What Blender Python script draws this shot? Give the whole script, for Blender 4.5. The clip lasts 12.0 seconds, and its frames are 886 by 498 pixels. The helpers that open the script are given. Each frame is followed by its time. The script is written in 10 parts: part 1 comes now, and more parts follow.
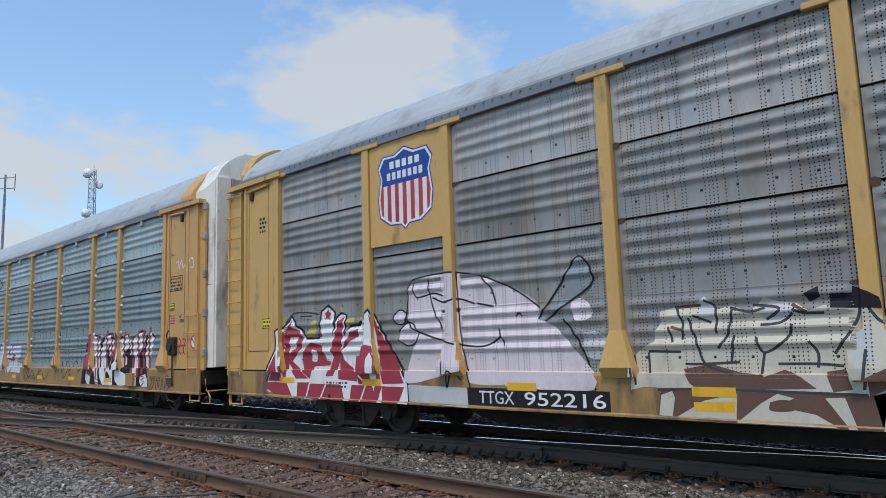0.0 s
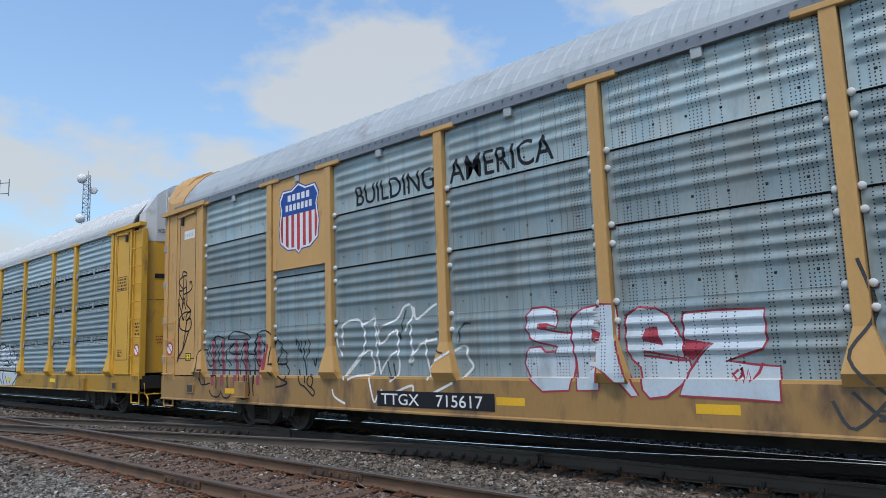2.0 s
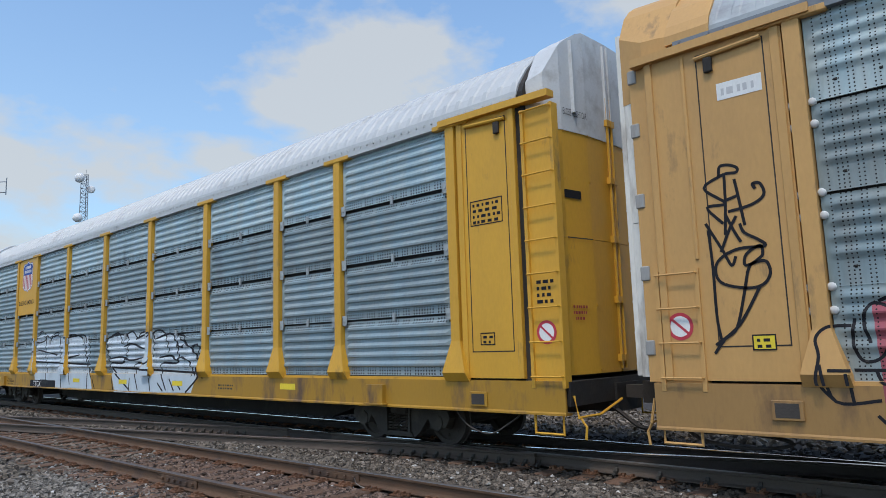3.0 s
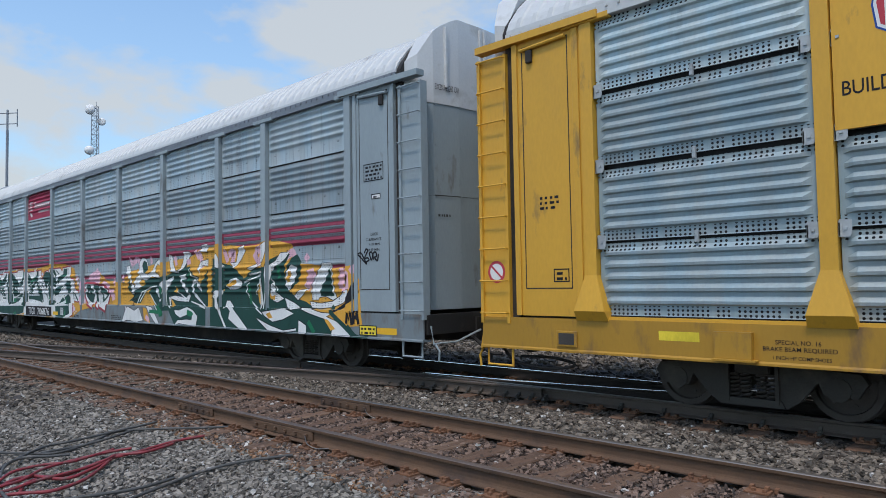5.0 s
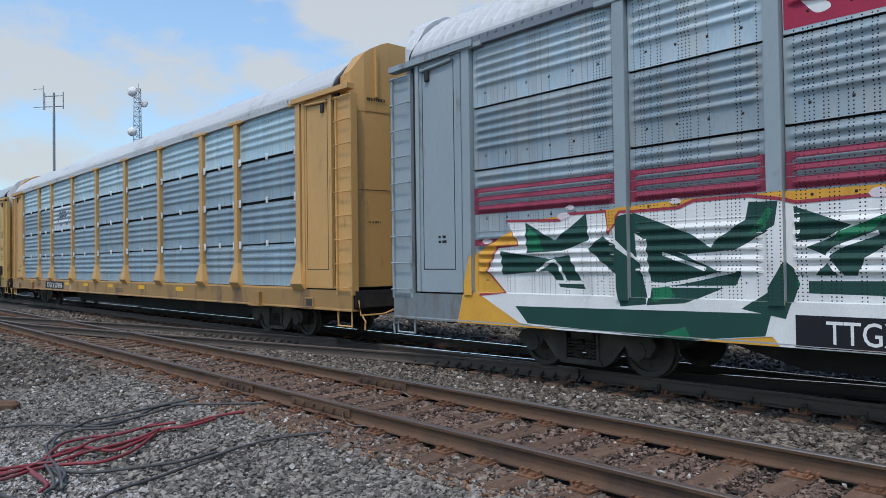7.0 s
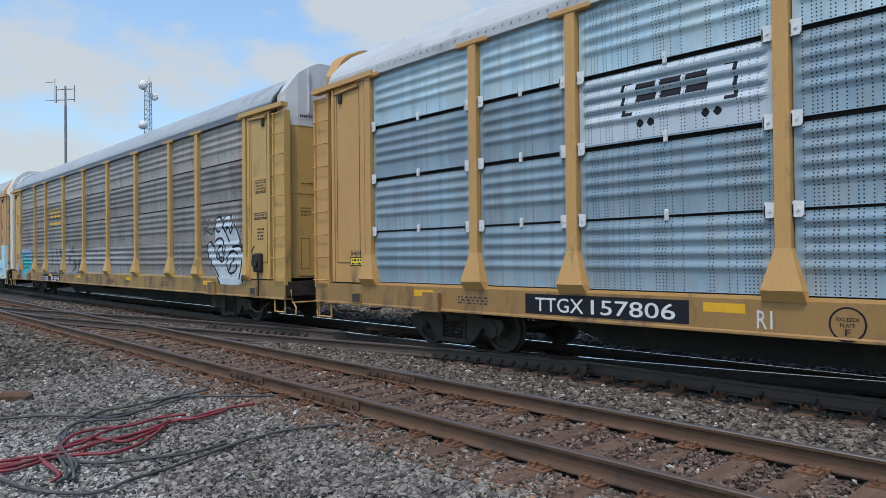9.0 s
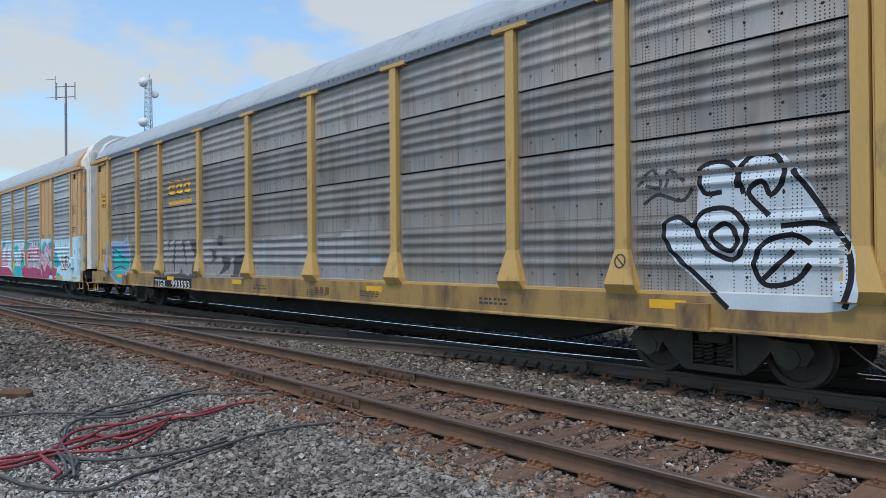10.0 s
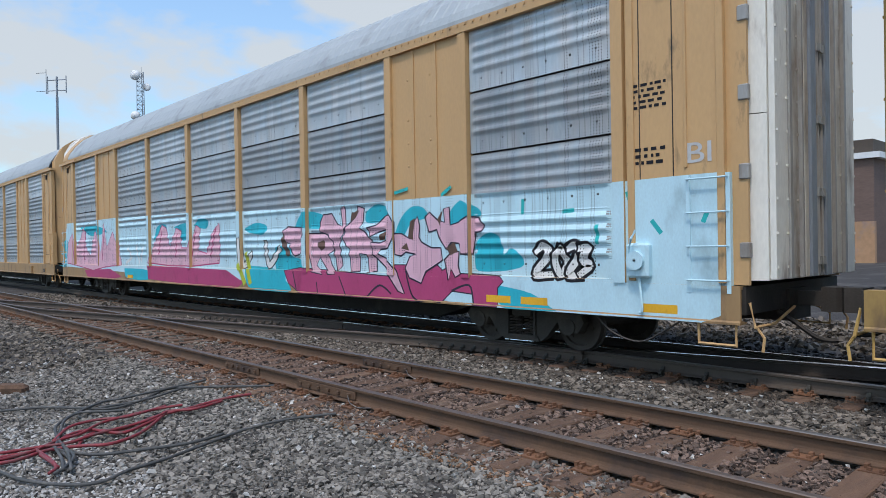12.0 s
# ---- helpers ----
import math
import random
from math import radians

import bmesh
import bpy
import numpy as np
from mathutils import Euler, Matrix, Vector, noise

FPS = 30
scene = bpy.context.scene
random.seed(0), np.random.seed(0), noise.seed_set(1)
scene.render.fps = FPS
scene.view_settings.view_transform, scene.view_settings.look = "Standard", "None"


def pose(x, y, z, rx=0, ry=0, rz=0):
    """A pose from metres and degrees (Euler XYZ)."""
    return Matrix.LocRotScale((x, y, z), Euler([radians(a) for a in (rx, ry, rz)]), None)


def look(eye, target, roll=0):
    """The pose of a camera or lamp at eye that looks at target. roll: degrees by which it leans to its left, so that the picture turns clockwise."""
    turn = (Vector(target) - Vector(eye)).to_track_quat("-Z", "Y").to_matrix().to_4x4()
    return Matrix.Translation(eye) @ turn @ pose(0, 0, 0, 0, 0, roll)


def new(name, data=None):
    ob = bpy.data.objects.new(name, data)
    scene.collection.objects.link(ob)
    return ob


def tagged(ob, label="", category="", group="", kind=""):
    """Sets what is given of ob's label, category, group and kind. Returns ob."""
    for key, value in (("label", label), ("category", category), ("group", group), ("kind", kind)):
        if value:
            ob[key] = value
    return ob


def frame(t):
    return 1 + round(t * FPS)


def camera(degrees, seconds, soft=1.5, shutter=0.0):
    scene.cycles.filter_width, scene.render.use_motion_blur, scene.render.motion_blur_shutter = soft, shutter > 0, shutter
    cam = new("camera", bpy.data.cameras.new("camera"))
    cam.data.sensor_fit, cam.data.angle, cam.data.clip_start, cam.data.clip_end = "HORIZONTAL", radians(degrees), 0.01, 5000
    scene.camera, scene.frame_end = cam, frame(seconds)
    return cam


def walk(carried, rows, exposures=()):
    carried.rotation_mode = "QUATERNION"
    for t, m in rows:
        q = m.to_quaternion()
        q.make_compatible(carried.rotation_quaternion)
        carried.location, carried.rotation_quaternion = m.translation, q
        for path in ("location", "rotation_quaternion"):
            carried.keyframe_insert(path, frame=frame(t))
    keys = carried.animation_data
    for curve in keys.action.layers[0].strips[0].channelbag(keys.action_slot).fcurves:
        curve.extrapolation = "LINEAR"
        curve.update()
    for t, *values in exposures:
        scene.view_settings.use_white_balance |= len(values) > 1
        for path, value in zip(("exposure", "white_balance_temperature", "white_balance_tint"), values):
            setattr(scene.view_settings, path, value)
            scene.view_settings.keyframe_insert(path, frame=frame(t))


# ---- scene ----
EYE = Vector((0.0, 0.0, 1.614))


def aim(yaw, pitch, lean):
    """Camera pose at the standpoint: degrees left of +y, above level, and leaning right."""
    y, p = radians(yaw), radians(pitch)
    way = Vector((-math.sin(y) * math.cos(p), math.cos(y) * math.cos(p), math.sin(p)))
    return look(EYE, EYE + way, -lean)


cam = camera(64.9, 12.0, soft=0.6)
VIEW = [
    (0.0, 43.20, 7.39, 1.86), (0.5, 43.08, 7.38, 1.95), (1.0, 42.94, 7.57, 1.93), (1.5, 42.88, 7.77, 1.85),
    (2.0, 42.80, 7.83, 1.92), (2.5, 42.63, 7.86, 1.95), (3.0, 42.63, 7.83, 1.80), (3.2, 42.63, 7.70, 1.75),
    (4.8, 43.35, 2.78, 1.00), (5.0, 43.67, 2.67, 0.99), (5.5, 45.06, 2.14, 0.89), (6.0, 46.04, 1.61, 0.78),
    (6.5, 46.34, 1.33, 0.78), (8.5, 47.52, 0.57, 0.70), (9.0, 47.40, 0.57, 0.58), (9.5, 47.38, 0.46, 0.54),
    (10.0, 47.42, 0.40, 0.48), (10.5, 47.46, 0.29, 0.51), (11.0, 47.49, 0.11, 0.58), (11.5, 47.41, -0.10, 0.67),
    (12.0, 47.02, -0.31, 0.96)]
walk(cam, [(t, aim(a, b, c)) for t, a, b, c in VIEW], exposures=[(0.0, -0.08), (9.5, -0.08), (11.0, 0.02), (12.0, 0.02)])

# ---- the train's run: seconds and metres travelled ----
PITCH = 28.49          # from coupling to coupling
FRONT0 = 14.01         # leading coupling of the first car at 0 s
SPEED = 12.816
# short surges: seconds and metres ahead of an even run
SURGE = [(0.0, 0.0), (1.25, 0.0), (1.5, 0.42), (1.75, 0.0), (4.65, 0.0), (4.85, 0.40), (5.0, 0.04), (5.7, 0.0), (6.0, 0.43), (6.3, 0.0), (9.7, 0.0), (10.0, 0.46),
         (10.5, 0.45), (10.8, 0.0), (11.7, 0.0), (12.0, 0.27)]
TRACK_Y = 9.42         # centre of the train's track


def run_at(t):
    for (t0, s0), (t1, s1) in zip(SURGE, SURGE[1:]):
        if t <= t1:
            return SPEED * t + s0 + (s1 - s0) * (t - t0) / (t1 - t0)
    return SPEED * t + SURGE[-1][1]


# ---- sky, sun ----
SUN_EL, SUN_AZ = 63.0, 156.0   # elevation, and bearing clockwise from +y
world = bpy.data.worlds.new("sky")
scene.world = world
world.use_nodes = True
wn, wl = world.node_tree.nodes, world.node_tree.links
wn.clear()
w_out = wn.new("ShaderNodeOutputWorld")
w_bg = wn.new("ShaderNodeBackground")
w_sky = wn.new("ShaderNodeTexSky")
w_sky.sky_type = "NISHITA"
w_sky.sun_disc = False
w_sky.sun_elevation, w_sky.sun_rotation = radians(SUN_EL), radians(SUN_AZ)
w_sky.air_density, w_sky.dust_density, w_sky.ozone_density = 1.0, 1.2, 1.6
w_co = wn.new("ShaderNodeTexCoord")


def wmath(op, a, b=None, clamp=False):
    n = wn.new("ShaderNodeMath")
    n.operation, n.use_clamp = op, clamp
    for i, v in enumerate((a, b)):
        if v is None:
            continue
        if isinstance(v, (int, float)):
            n.inputs[i].default_value = v
        else:
            wl.new(v, n.inputs[i])
    return n.outputs[0]


def cloud_bank(way, size, soft):
    """How far a direction lies inside a cloud bank: 1 in its heart, 0 outside."""
    n = wn.new("ShaderNodeVectorMath")
    n.operation = "SUBTRACT"
    wl.new(w_co.outputs["Generated"], n.inputs[0])
    n.inputs[1].default_value = Vector(way).normalized()
    s = wn.new("ShaderNodeVectorMath")
    s.operation = "MULTIPLY"
    wl.new(n.outputs[0], s.inputs[0])
    s.inputs[1].default_value = (1 / size[0], 1 / size[0], 1 / size[1])
    ln = wn.new("ShaderNodeVectorMath")
    ln.operation = "LENGTH"
    wl.new(s.outputs[0], ln.inputs[0])
    return wmath("MULTIPLY", wmath("SUBTRACT", 1.0, ln.outputs["Value"]), soft)


w_noise = wn.new("ShaderNodeTexNoise")
w_noise.inputs["Scale"].default_value, w_noise.inputs["Detail"].default_value = 5.5, 9.0
w_noise.inputs["Roughness"].default_value = 0.6
w_map = wn.new("ShaderNodeMapping")
w_map.inputs["Scale"].default_value = (1, 1, 1.9)
wl.new(w_co.outputs["Generated"], w_map.inputs["Vector"])
wl.new(w_map.outputs[0], w_noise.inputs["Vector"])
w_fine = wn.new("ShaderNodeTexNoise")
w_fine.inputs["Scale"].default_value, w_fine.inputs["Detail"].default_value = 16.0, 8.0
wl.new(w_map.outputs[0], w_fine.inputs["Vector"])
# direction, size, sharpness
CLOUDS = [((-0.690, 0.612, 0.385), (0.165, 0.088), 2.0), ((-0.76, 0.56, 0.34), (0.13, 0.06), 1.5), ((-0.832, 0.492, 0.262), (0.085, 0.035), 1.6),
          ((-0.935, 0.25, 0.245), (0.22, 0.065), 1.5), ((-0.97, 0.19, 0.135), (0.22, 0.05), 1.2), ((-0.36, 0.83, 0.46), (0.13, 0.07), 1.3),
          ((-0.25, 0.95, 0.20), (0.30, 0.13), 1.4), ((0.6, 0.7, 0.3), (0.5, 0.14), 1.2), ((0.1, -0.8, 0.4), (0.6, 0.2), 1.2), ((0.8, -0.3, 0.5), (0.3, 0.15), 1.2)]
total = None
for way, size, sharp in CLOUDS:
    bank = wmath("MAXIMUM", cloud_bank(way, size, sharp), -1.2)
    total = bank if total is None else wmath("MAXIMUM", total, bank)
rough = wmath("ADD", wmath("MULTIPLY", wmath("SUBTRACT", w_noise.outputs["Fac"], 0.5), 2.4),
              wmath("MULTIPLY", wmath("SUBTRACT", w_fine.outputs["Fac"], 0.5), 2.0))
cover = wmath("MULTIPLY", wmath("ADD", total, rough), 1.25, clamp=True)
w_sep = wn.new("ShaderNodeSeparateXYZ")
wl.new(w_co.outputs["Generated"], w_sep.inputs[0])
# thin haze that whitens the low sky
haze = wmath("MULTIPLY", wmath("SUBTRACT", 0.48, w_sep.outputs["Z"]), 1.1, clamp=True)
w_blue = wn.new("ShaderNodeMix")
w_blue.data_type = "RGBA"
w_blue.blend_type = "MULTIPLY"
w_blue.inputs["Factor"].default_value = 1.0
wl.new(w_sky.outputs[0], w_blue.inputs["A"])
w_blue.inputs["B"].default_value = (2.25, 2.5, 2.55, 1)
w_haze = wn.new("ShaderNodeMix")
w_haze.data_type = "RGBA"
wl.new(haze, w_haze.inputs["Factor"])
wl.new(w_blue.outputs["Result"], w_haze.inputs["A"])
w_haze.inputs["B"].default_value = (3.5, 4.8, 6.1, 1)
w_mix = wn.new("ShaderNodeMix")
w_mix.data_type = "RGBA"
wl.new(wmath("MULTIPLY", cover, 0.85), w_mix.inputs["Factor"])
wl.new(w_haze.outputs["Result"], w_mix.inputs["A"])
w_mix.inputs["B"].default_value = (6.5, 6.85, 7.1, 1)
wl.new(w_mix.outputs["Result"], w_bg.inputs["Color"])
w_bg.inputs["Strength"].default_value = 0.10
wl.new(w_bg.outputs[0], w_out.inputs["Surface"])

sun_data = bpy.data.lights.new("sun", "SUN")
sun_data.energy, sun_data.angle, sun_data.color = 1.95, radians(7), (1.0, 0.925, 0.88)
sun = new("sun", sun_data)
_a, _e = radians(SUN_AZ), radians(SUN_EL)
sun.matrix_world = look(Vector((math.sin(_a) * math.cos(_e), math.cos(_a) * math.cos(_e), math.sin(_e))) * 80, (0, 0, 0))

# ---- materials ----


def material(name, colour, rough=0.7, metal=0.0, vary=0.25, scale=3.0, grain=40.0, bump=0.1, dirt=None, dirt_amount=0.0,
             dirt_scale=1.2, stretch=(1, 1, 1), island=0.0, each=0.0):
    """A weathered surface: colour varied at two scales, dirt in streaks or patches, and fine relief."""
    m = bpy.data.materials.new(name)
    m.use_nodes = True
    nt = m.node_tree
    n, l = nt.nodes, nt.links
    b = n["Principled BSDF"]
    co = n.new("ShaderNodeTexCoord")
    mp = n.new("ShaderNodeMapping")
    mp.inputs["Scale"].default_value = stretch
    oi = n.new("ShaderNodeObjectInfo")
    off = n.new("ShaderNodeVectorMath")
    off.operation = "MULTIPLY_ADD"
    l.new(oi.outputs["Random"], off.inputs[0])
    off.inputs[1].default_value = (37.0, 23.0, 51.0)
    l.new(co.outputs["Object"], off.inputs[2])
    l.new(off.outputs[0], mp.inputs["Vector"])
    big = n.new("ShaderNodeTexNoise")
    big.inputs["Scale"].default_value, big.inputs["Detail"].default_value = scale, 5.0
    l.new(mp.outputs[0], big.inputs["Vector"])
    small = n.new("ShaderNodeTexNoise")
    small.inputs["Scale"].default_value, small.inputs["Detail"].default_value = grain, 3.0
    l.new(mp.outputs[0], small.inputs["Vector"])

    def calc(op, a, b2):
        k = n.new("ShaderNodeMath")
        k.operation = op
        for i, v in enumerate((a, b2)):
            if isinstance(v, (int, float)):
                k.inputs[i].default_value = v
            else:
                l.new(v, k.inputs[i])
        return k.outputs[0]

    tone = calc("ADD", calc("MULTIPLY", calc("SUBTRACT", big.outputs["Fac"], 0.5), vary * 2.2),
                calc("MULTIPLY", calc("SUBTRACT", small.outputs["Fac"], 0.5), vary * 1.4))
    if island:
        g = n.new("ShaderNodeNewGeometry")
        tone = calc("ADD", tone, calc("MULTIPLY", calc("SUBTRACT", g.outputs["Random Per Island"], 0.5), island))
    if each:
        tone = calc("ADD", tone, calc("MULTIPLY", calc("SUBTRACT", oi.outputs["Random"], 0.5), each))
    hsv = n.new("ShaderNodeHueSaturation")
    hsv.inputs["Color"].default_value = (*colour, 1)
    l.new(calc("ADD", tone, 1.0), hsv.inputs["Value"])
    out = hsv.outputs[0]
    if dirt:
        dn = n.new("ShaderNodeTexNoise")
        dn.inputs["Scale"].default_value, dn.inputs["Detail"].default_value = dirt_scale, 6.0
        dn.inputs["Roughness"].default_value = 0.65
        l.new(mp.outputs[0], dn.inputs["Vector"])
        r = n.new("ShaderNodeMapRange")
        r.inputs["From Min"].default_value, r.inputs["From Max"].default_value = 0.62 - dirt_amount * 0.3, 0.78 - dirt_amount * 0.2
        l.new(dn.outputs["Fac"], r.inputs["Value"])
        mx = n.new("ShaderNodeMix")
        mx.data_type = "RGBA"
        l.new(r.outputs[0], mx.inputs["Factor"])
        l.new(out, mx.inputs["A"])
        mx.inputs["B"].default_value = (*dirt, 1)
        out = mx.outputs["Result"]
    l.new(out, b.inputs["Base Color"])
    b.inputs["Metallic"].default_value = metal
    l.new(calc("ADD", calc("MULTIPLY", calc("SUBTRACT", big.outputs["Fac"], 0.5), 0.35), rough), b.inputs["Roughness"])
    if bump:
        bp = n.new("ShaderNodeBump")
        bp.inputs["Strength"].default_value, bp.inputs["Distance"].default_value = bump, 0.02
        l.new(small.outputs["Fac"], bp.inputs["Height"])
        l.new(bp.outputs[0], b.inputs["Normal"])
    return m


def sheet_material(name, colour, dirt, dirt_amount, hole=0.0088, rough=0.55, metal=0.18, step=0.042, keep=0.47, bays=0.047, each=0.16, edges=False):
    """Perforated galvanised sheet: punched holes let the view through, spangle and run-down dirt on the rest."""
    m = material(name, colour, rough, metal, vary=0.22, scale=2.2, grain=26, bump=0.12, dirt=dirt, dirt_amount=dirt_amount,
                 dirt_scale=1.6, stretch=(1, 1, 0.28), each=each)
    nt = m.node_tree
    n, l = nt.nodes, nt.links
    co = n.new("ShaderNodeTexCoord")
    sp = n.new("ShaderNodeSeparateXYZ")
    l.new(co.outputs["Object"], sp.inputs[0])
    hue = n.new("ShaderNodeTexNoise")
    hue.inputs["Scale"].default_value, hue.inputs["Detail"].default_value = 3.5, 5.0
    l.new(n["Mapping"].outputs[0], hue.inputs["Vector"])
    warm = n.new("ShaderNodeMix")
    warm.data_type = "RGBA"
    warm.inputs["A"].default_value, warm.inputs["B"].default_value = (1.05, 0.99, 0.945, 1), (0.945, 1.015, 1.05, 1)
    spread = n.new("ShaderNodeMapRange")
    spread.inputs["From Min"].default_value, spread.inputs["From Max"].default_value = 0.38, 0.62
    l.new(hue.outputs["Fac"], spread.inputs["Value"])
    l.new(spread.outputs[0], warm.inputs["Factor"])
    stain = n.new("ShaderNodeMix")
    stain.data_type, stain.blend_type = "RGBA", "MULTIPLY"
    stain.inputs["Factor"].default_value = 1.0
    base = n["Principled BSDF"].inputs["Base Color"]
    l.new(base.links[0].from_socket, stain.inputs["A"])
    l.new(warm.outputs["Result"], stain.inputs["B"])
    l.new(stain.outputs["Result"], base)

    def calc(op, a, b2=0.0):
        k = n.new("ShaderNodeMath")
        k.operation = op
        for i, v in enumerate((a, b2)):
            if isinstance(v, (int, float)):
                k.inputs[i].default_value = v
            else:
                l.new(v, k.inputs[i])
        return k.outputs[0]

    cx = calc("DIVIDE", sp.outputs["X"], bays)
    cz = calc("DIVIDE", sp.outputs["Z"], step)
    fx = calc("MULTIPLY", calc("SUBTRACT", calc("FRACT", cx), 0.5), bays)
    fz = calc("MULTIPLY", calc("SUBTRACT", calc("FRACT", cz), 0.5), step)
    dist = calc("SQRT", calc("ADD", calc("MULTIPLY", fx, fx), calc("MULTIPLY", fz, fz)))
    near = calc("LESS_THAN", dist, hole)
    wn1 = n.new("ShaderNodeTexWhiteNoise")
    wn1.noise_dimensions = "1D"
    l.new(calc("FLOOR", cx), wn1.inputs["W"])
    column = calc("LESS_THAN", wn1.outputs["Value"], keep)
    runs = 1.0
    if edges:  # only in the flat strips at the sheet's foot and head
        runs = calc("GREATER_THAN", calc("ABSOLUTE", calc("SUBTRACT", sp.outputs["Z"], 0.47)), 0.345)
    mask = calc("MULTIPLY", calc("MULTIPLY", near, column), runs)
    tr = n.new("ShaderNodeBsdfTransparent")
    mixs = n.new("ShaderNodeMixShader")
    l.new(mask, mixs.inputs[0])
    l.new(n["Principled BSDF"].outputs[0], mixs.inputs[1])
    l.new(tr.outputs[0], mixs.inputs[2])
    l.new(mixs.outputs[0], n["Material Output"].inputs["Surface"])
    return m


RUST = (0.16, 0.075, 0.04)
M = {
    "rail_side": material("rusted rail steel", (0.118, 0.068, 0.040), 0.85, 0.2, 0.35, 4, 60, 0.25, (0.05, 0.035, 0.03), 0.3),
    "rail_head": material("worn rail head", (0.17, 0.155, 0.145), 0.46, 0.7, 0.2, 2, 30, 0.05, (0.15, 0.10, 0.08), 0.2, stretch=(0.1, 1, 1)),
    "rail_polished": material("polished rail head", (0.70, 0.70, 0.70), 0.14, 1.0, 0.06, 2, 30, 0.02, stretch=(0.1, 1, 1)),
    "rail_dull": material("dull rail head", (0.16, 0.12, 0.10), 0.5, 0.6, 0.2, 2, 30, 0.05, stretch=(0.1, 1, 1)),
    "rail_main": material("sooty rail", (0.055, 0.043, 0.036), 0.85, 0.1, 0.3, 4, 50, 0.2),
    "rail_grey": material("dusty grey rail", (0.088, 0.068, 0.053), 0.8, 0.2, 0.3, 4, 50, 0.2),
    "plate": material("rusted tie plate", (0.165, 0.078, 0.04), 0.9, 0.1, 0.4, 9, 70, 0.35, each=0.4),
    "tie": material("weathered sleeper", (0.125, 0.071, 0.044), 0.95, 0, 0.5, 5, 50, 0.6, (0.20, 0.135, 0.09), 0.25, stretch=(3, 0.5, 1), each=0.4),
    # near-black base: shade between the stones is put into the colour
    "ground": material("trodden ballast bed, gap shade", (0.040, 0.033, 0.028), 1.0, 0, 0.5, 1.2, 22, 1.0, (0.13, 0.115, 0.10), 0.3, 0.4),
    "stone": material("grey ballast stone", (0.178, 0.160, 0.137), 0.95, 0, 0.4, 5, 60, 0.22, island=1.4),
    "stone_brown": material("rusty ballast stone", (0.135, 0.091, 0.069), 0.95, 0, 0.35, 6, 60, 0.6, island=1.6),
    "stone_mid": material("dusty ballast stone", (0.140, 0.117, 0.093), 0.95, 0, 0.4, 5, 60, 0.25, island=1.4),
    "stone_dark_brown": material("dark brown ballast", (0.075, 0.058, 0.044), 0.95, 0, 0.4, 5, 60, 0.3, island=1.4),
    "stone_rust": material("rust-stained ballast chip", (0.19, 0.105, 0.058), 0.95, 0, 0.4, 4, 60, 0.5, island=1.3),
    # Near-black: the train's shade on oily ballast is put into the colour
    "stone_shaded": material("oily ballast stone, shade painted in", (0.017, 0.0145, 0.012), 0.9, 0, 0.3, 6, 60, 0.5, island=0.6),
    "stone_pale": material("pale limestone chip", (0.42, 0.40, 0.37), 0.9, 0, 0.2, 6, 60, 0.4, island=0.5),
    "cable_grey": material("dusty rubber", (0.06, 0.06, 0.058), 0.7, 0, 0.3, 6, 60, 0.1, (0.15, 0.14, 0.13), 0.3, 5),
    "cable_red": material("scuffed red rubber", (0.22, 0.022, 0.030), 0.55, 0, 0.3, 6, 60, 0.1, (0.14, 0.06, 0.055), 0.5, 7),
    "mast": material("galvanised mast steel", (0.24, 0.26, 0.29), 0.6, 0.3, 0.15),
    "brick": material("brown brickwork", (0.16, 0.105, 0.085), 0.9, 0, 0.3, 0.6, 3, 0.2, stretch=(1, 1, 4)),
    "base_tan": material("orange tan paint", (0.45, 0.26, 0.14), 0.8, 0, 0.3, 0.4, 3, 0.1, (0.25, 0.2, 0.2), 0.4, 0.5),
    "band_yellow": material("yellow band paint", (0.72, 0.62, 0.25), 0.6),
    "band_blue": material("blue band paint", (0.03, 0.12, 0.42), 0.6),
    "black": material("sooty black steel", (0.020, 0.018, 0.0165), 0.75, 0.1, 0.4, 3, 40, 0.2, (0.055, 0.044, 0.035), 0.42),
    "rust": material("dark creeping rust", (0.085, 0.048, 0.036), 0.9, 0, 0.4, 9, 60, 0.2),
    "truck": material("dusty truck casting", (0.046, 0.041, 0.034), 0.8, 0.1, 0.4, 3, 40, 0.2, (0.10, 0.085, 0.065), 0.35),
    "wheel": material("dusty wheel steel", (0.07, 0.06, 0.052), 0.65, 0.4, 0.3, 4, 40, 0.2),
    "tread": material("bright wheel tread", (0.45, 0.44, 0.43), 0.3, 0.95, 0.1, 4, 40, 0.02),
    "roof": material("galvanised roof sheet", (0.37, 0.40, 0.41), 0.62, 0.12, 0.14, 1.0, 20, 0.08, (0.24, 0.245, 0.25), 0.3, 1.4, stretch=(1, 0.5, 1)),
    # blue-grey eave strip, darkened to hold the shadow below the roof edge
    "eave": material("blue-grey eave strip, shade added", (0.19, 0.21, 0.235), 0.6, 0.2, 0.15, 2.0, 30, 0.06),
    "roof_white": material("pale roof sheet", (0.51, 0.52, 0.515), 0.6, 0.1, 0.10, 1.0, 20, 0.08, (0.33, 0.325, 0.31), 0.2, 1.4),
    "white": material("white paint", (0.72, 0.72, 0.71), 0.6, 0, 0.08, 4, 60, 0.05),
    "ink": material("black paint", (0.025, 0.025, 0.028), 0.6, 0, 0.2, 4, 60, 0.05),
    "gap": material("painted shade of car interior", (0.03, 0.03, 0.03), 0.9, 0, 0.2),
}


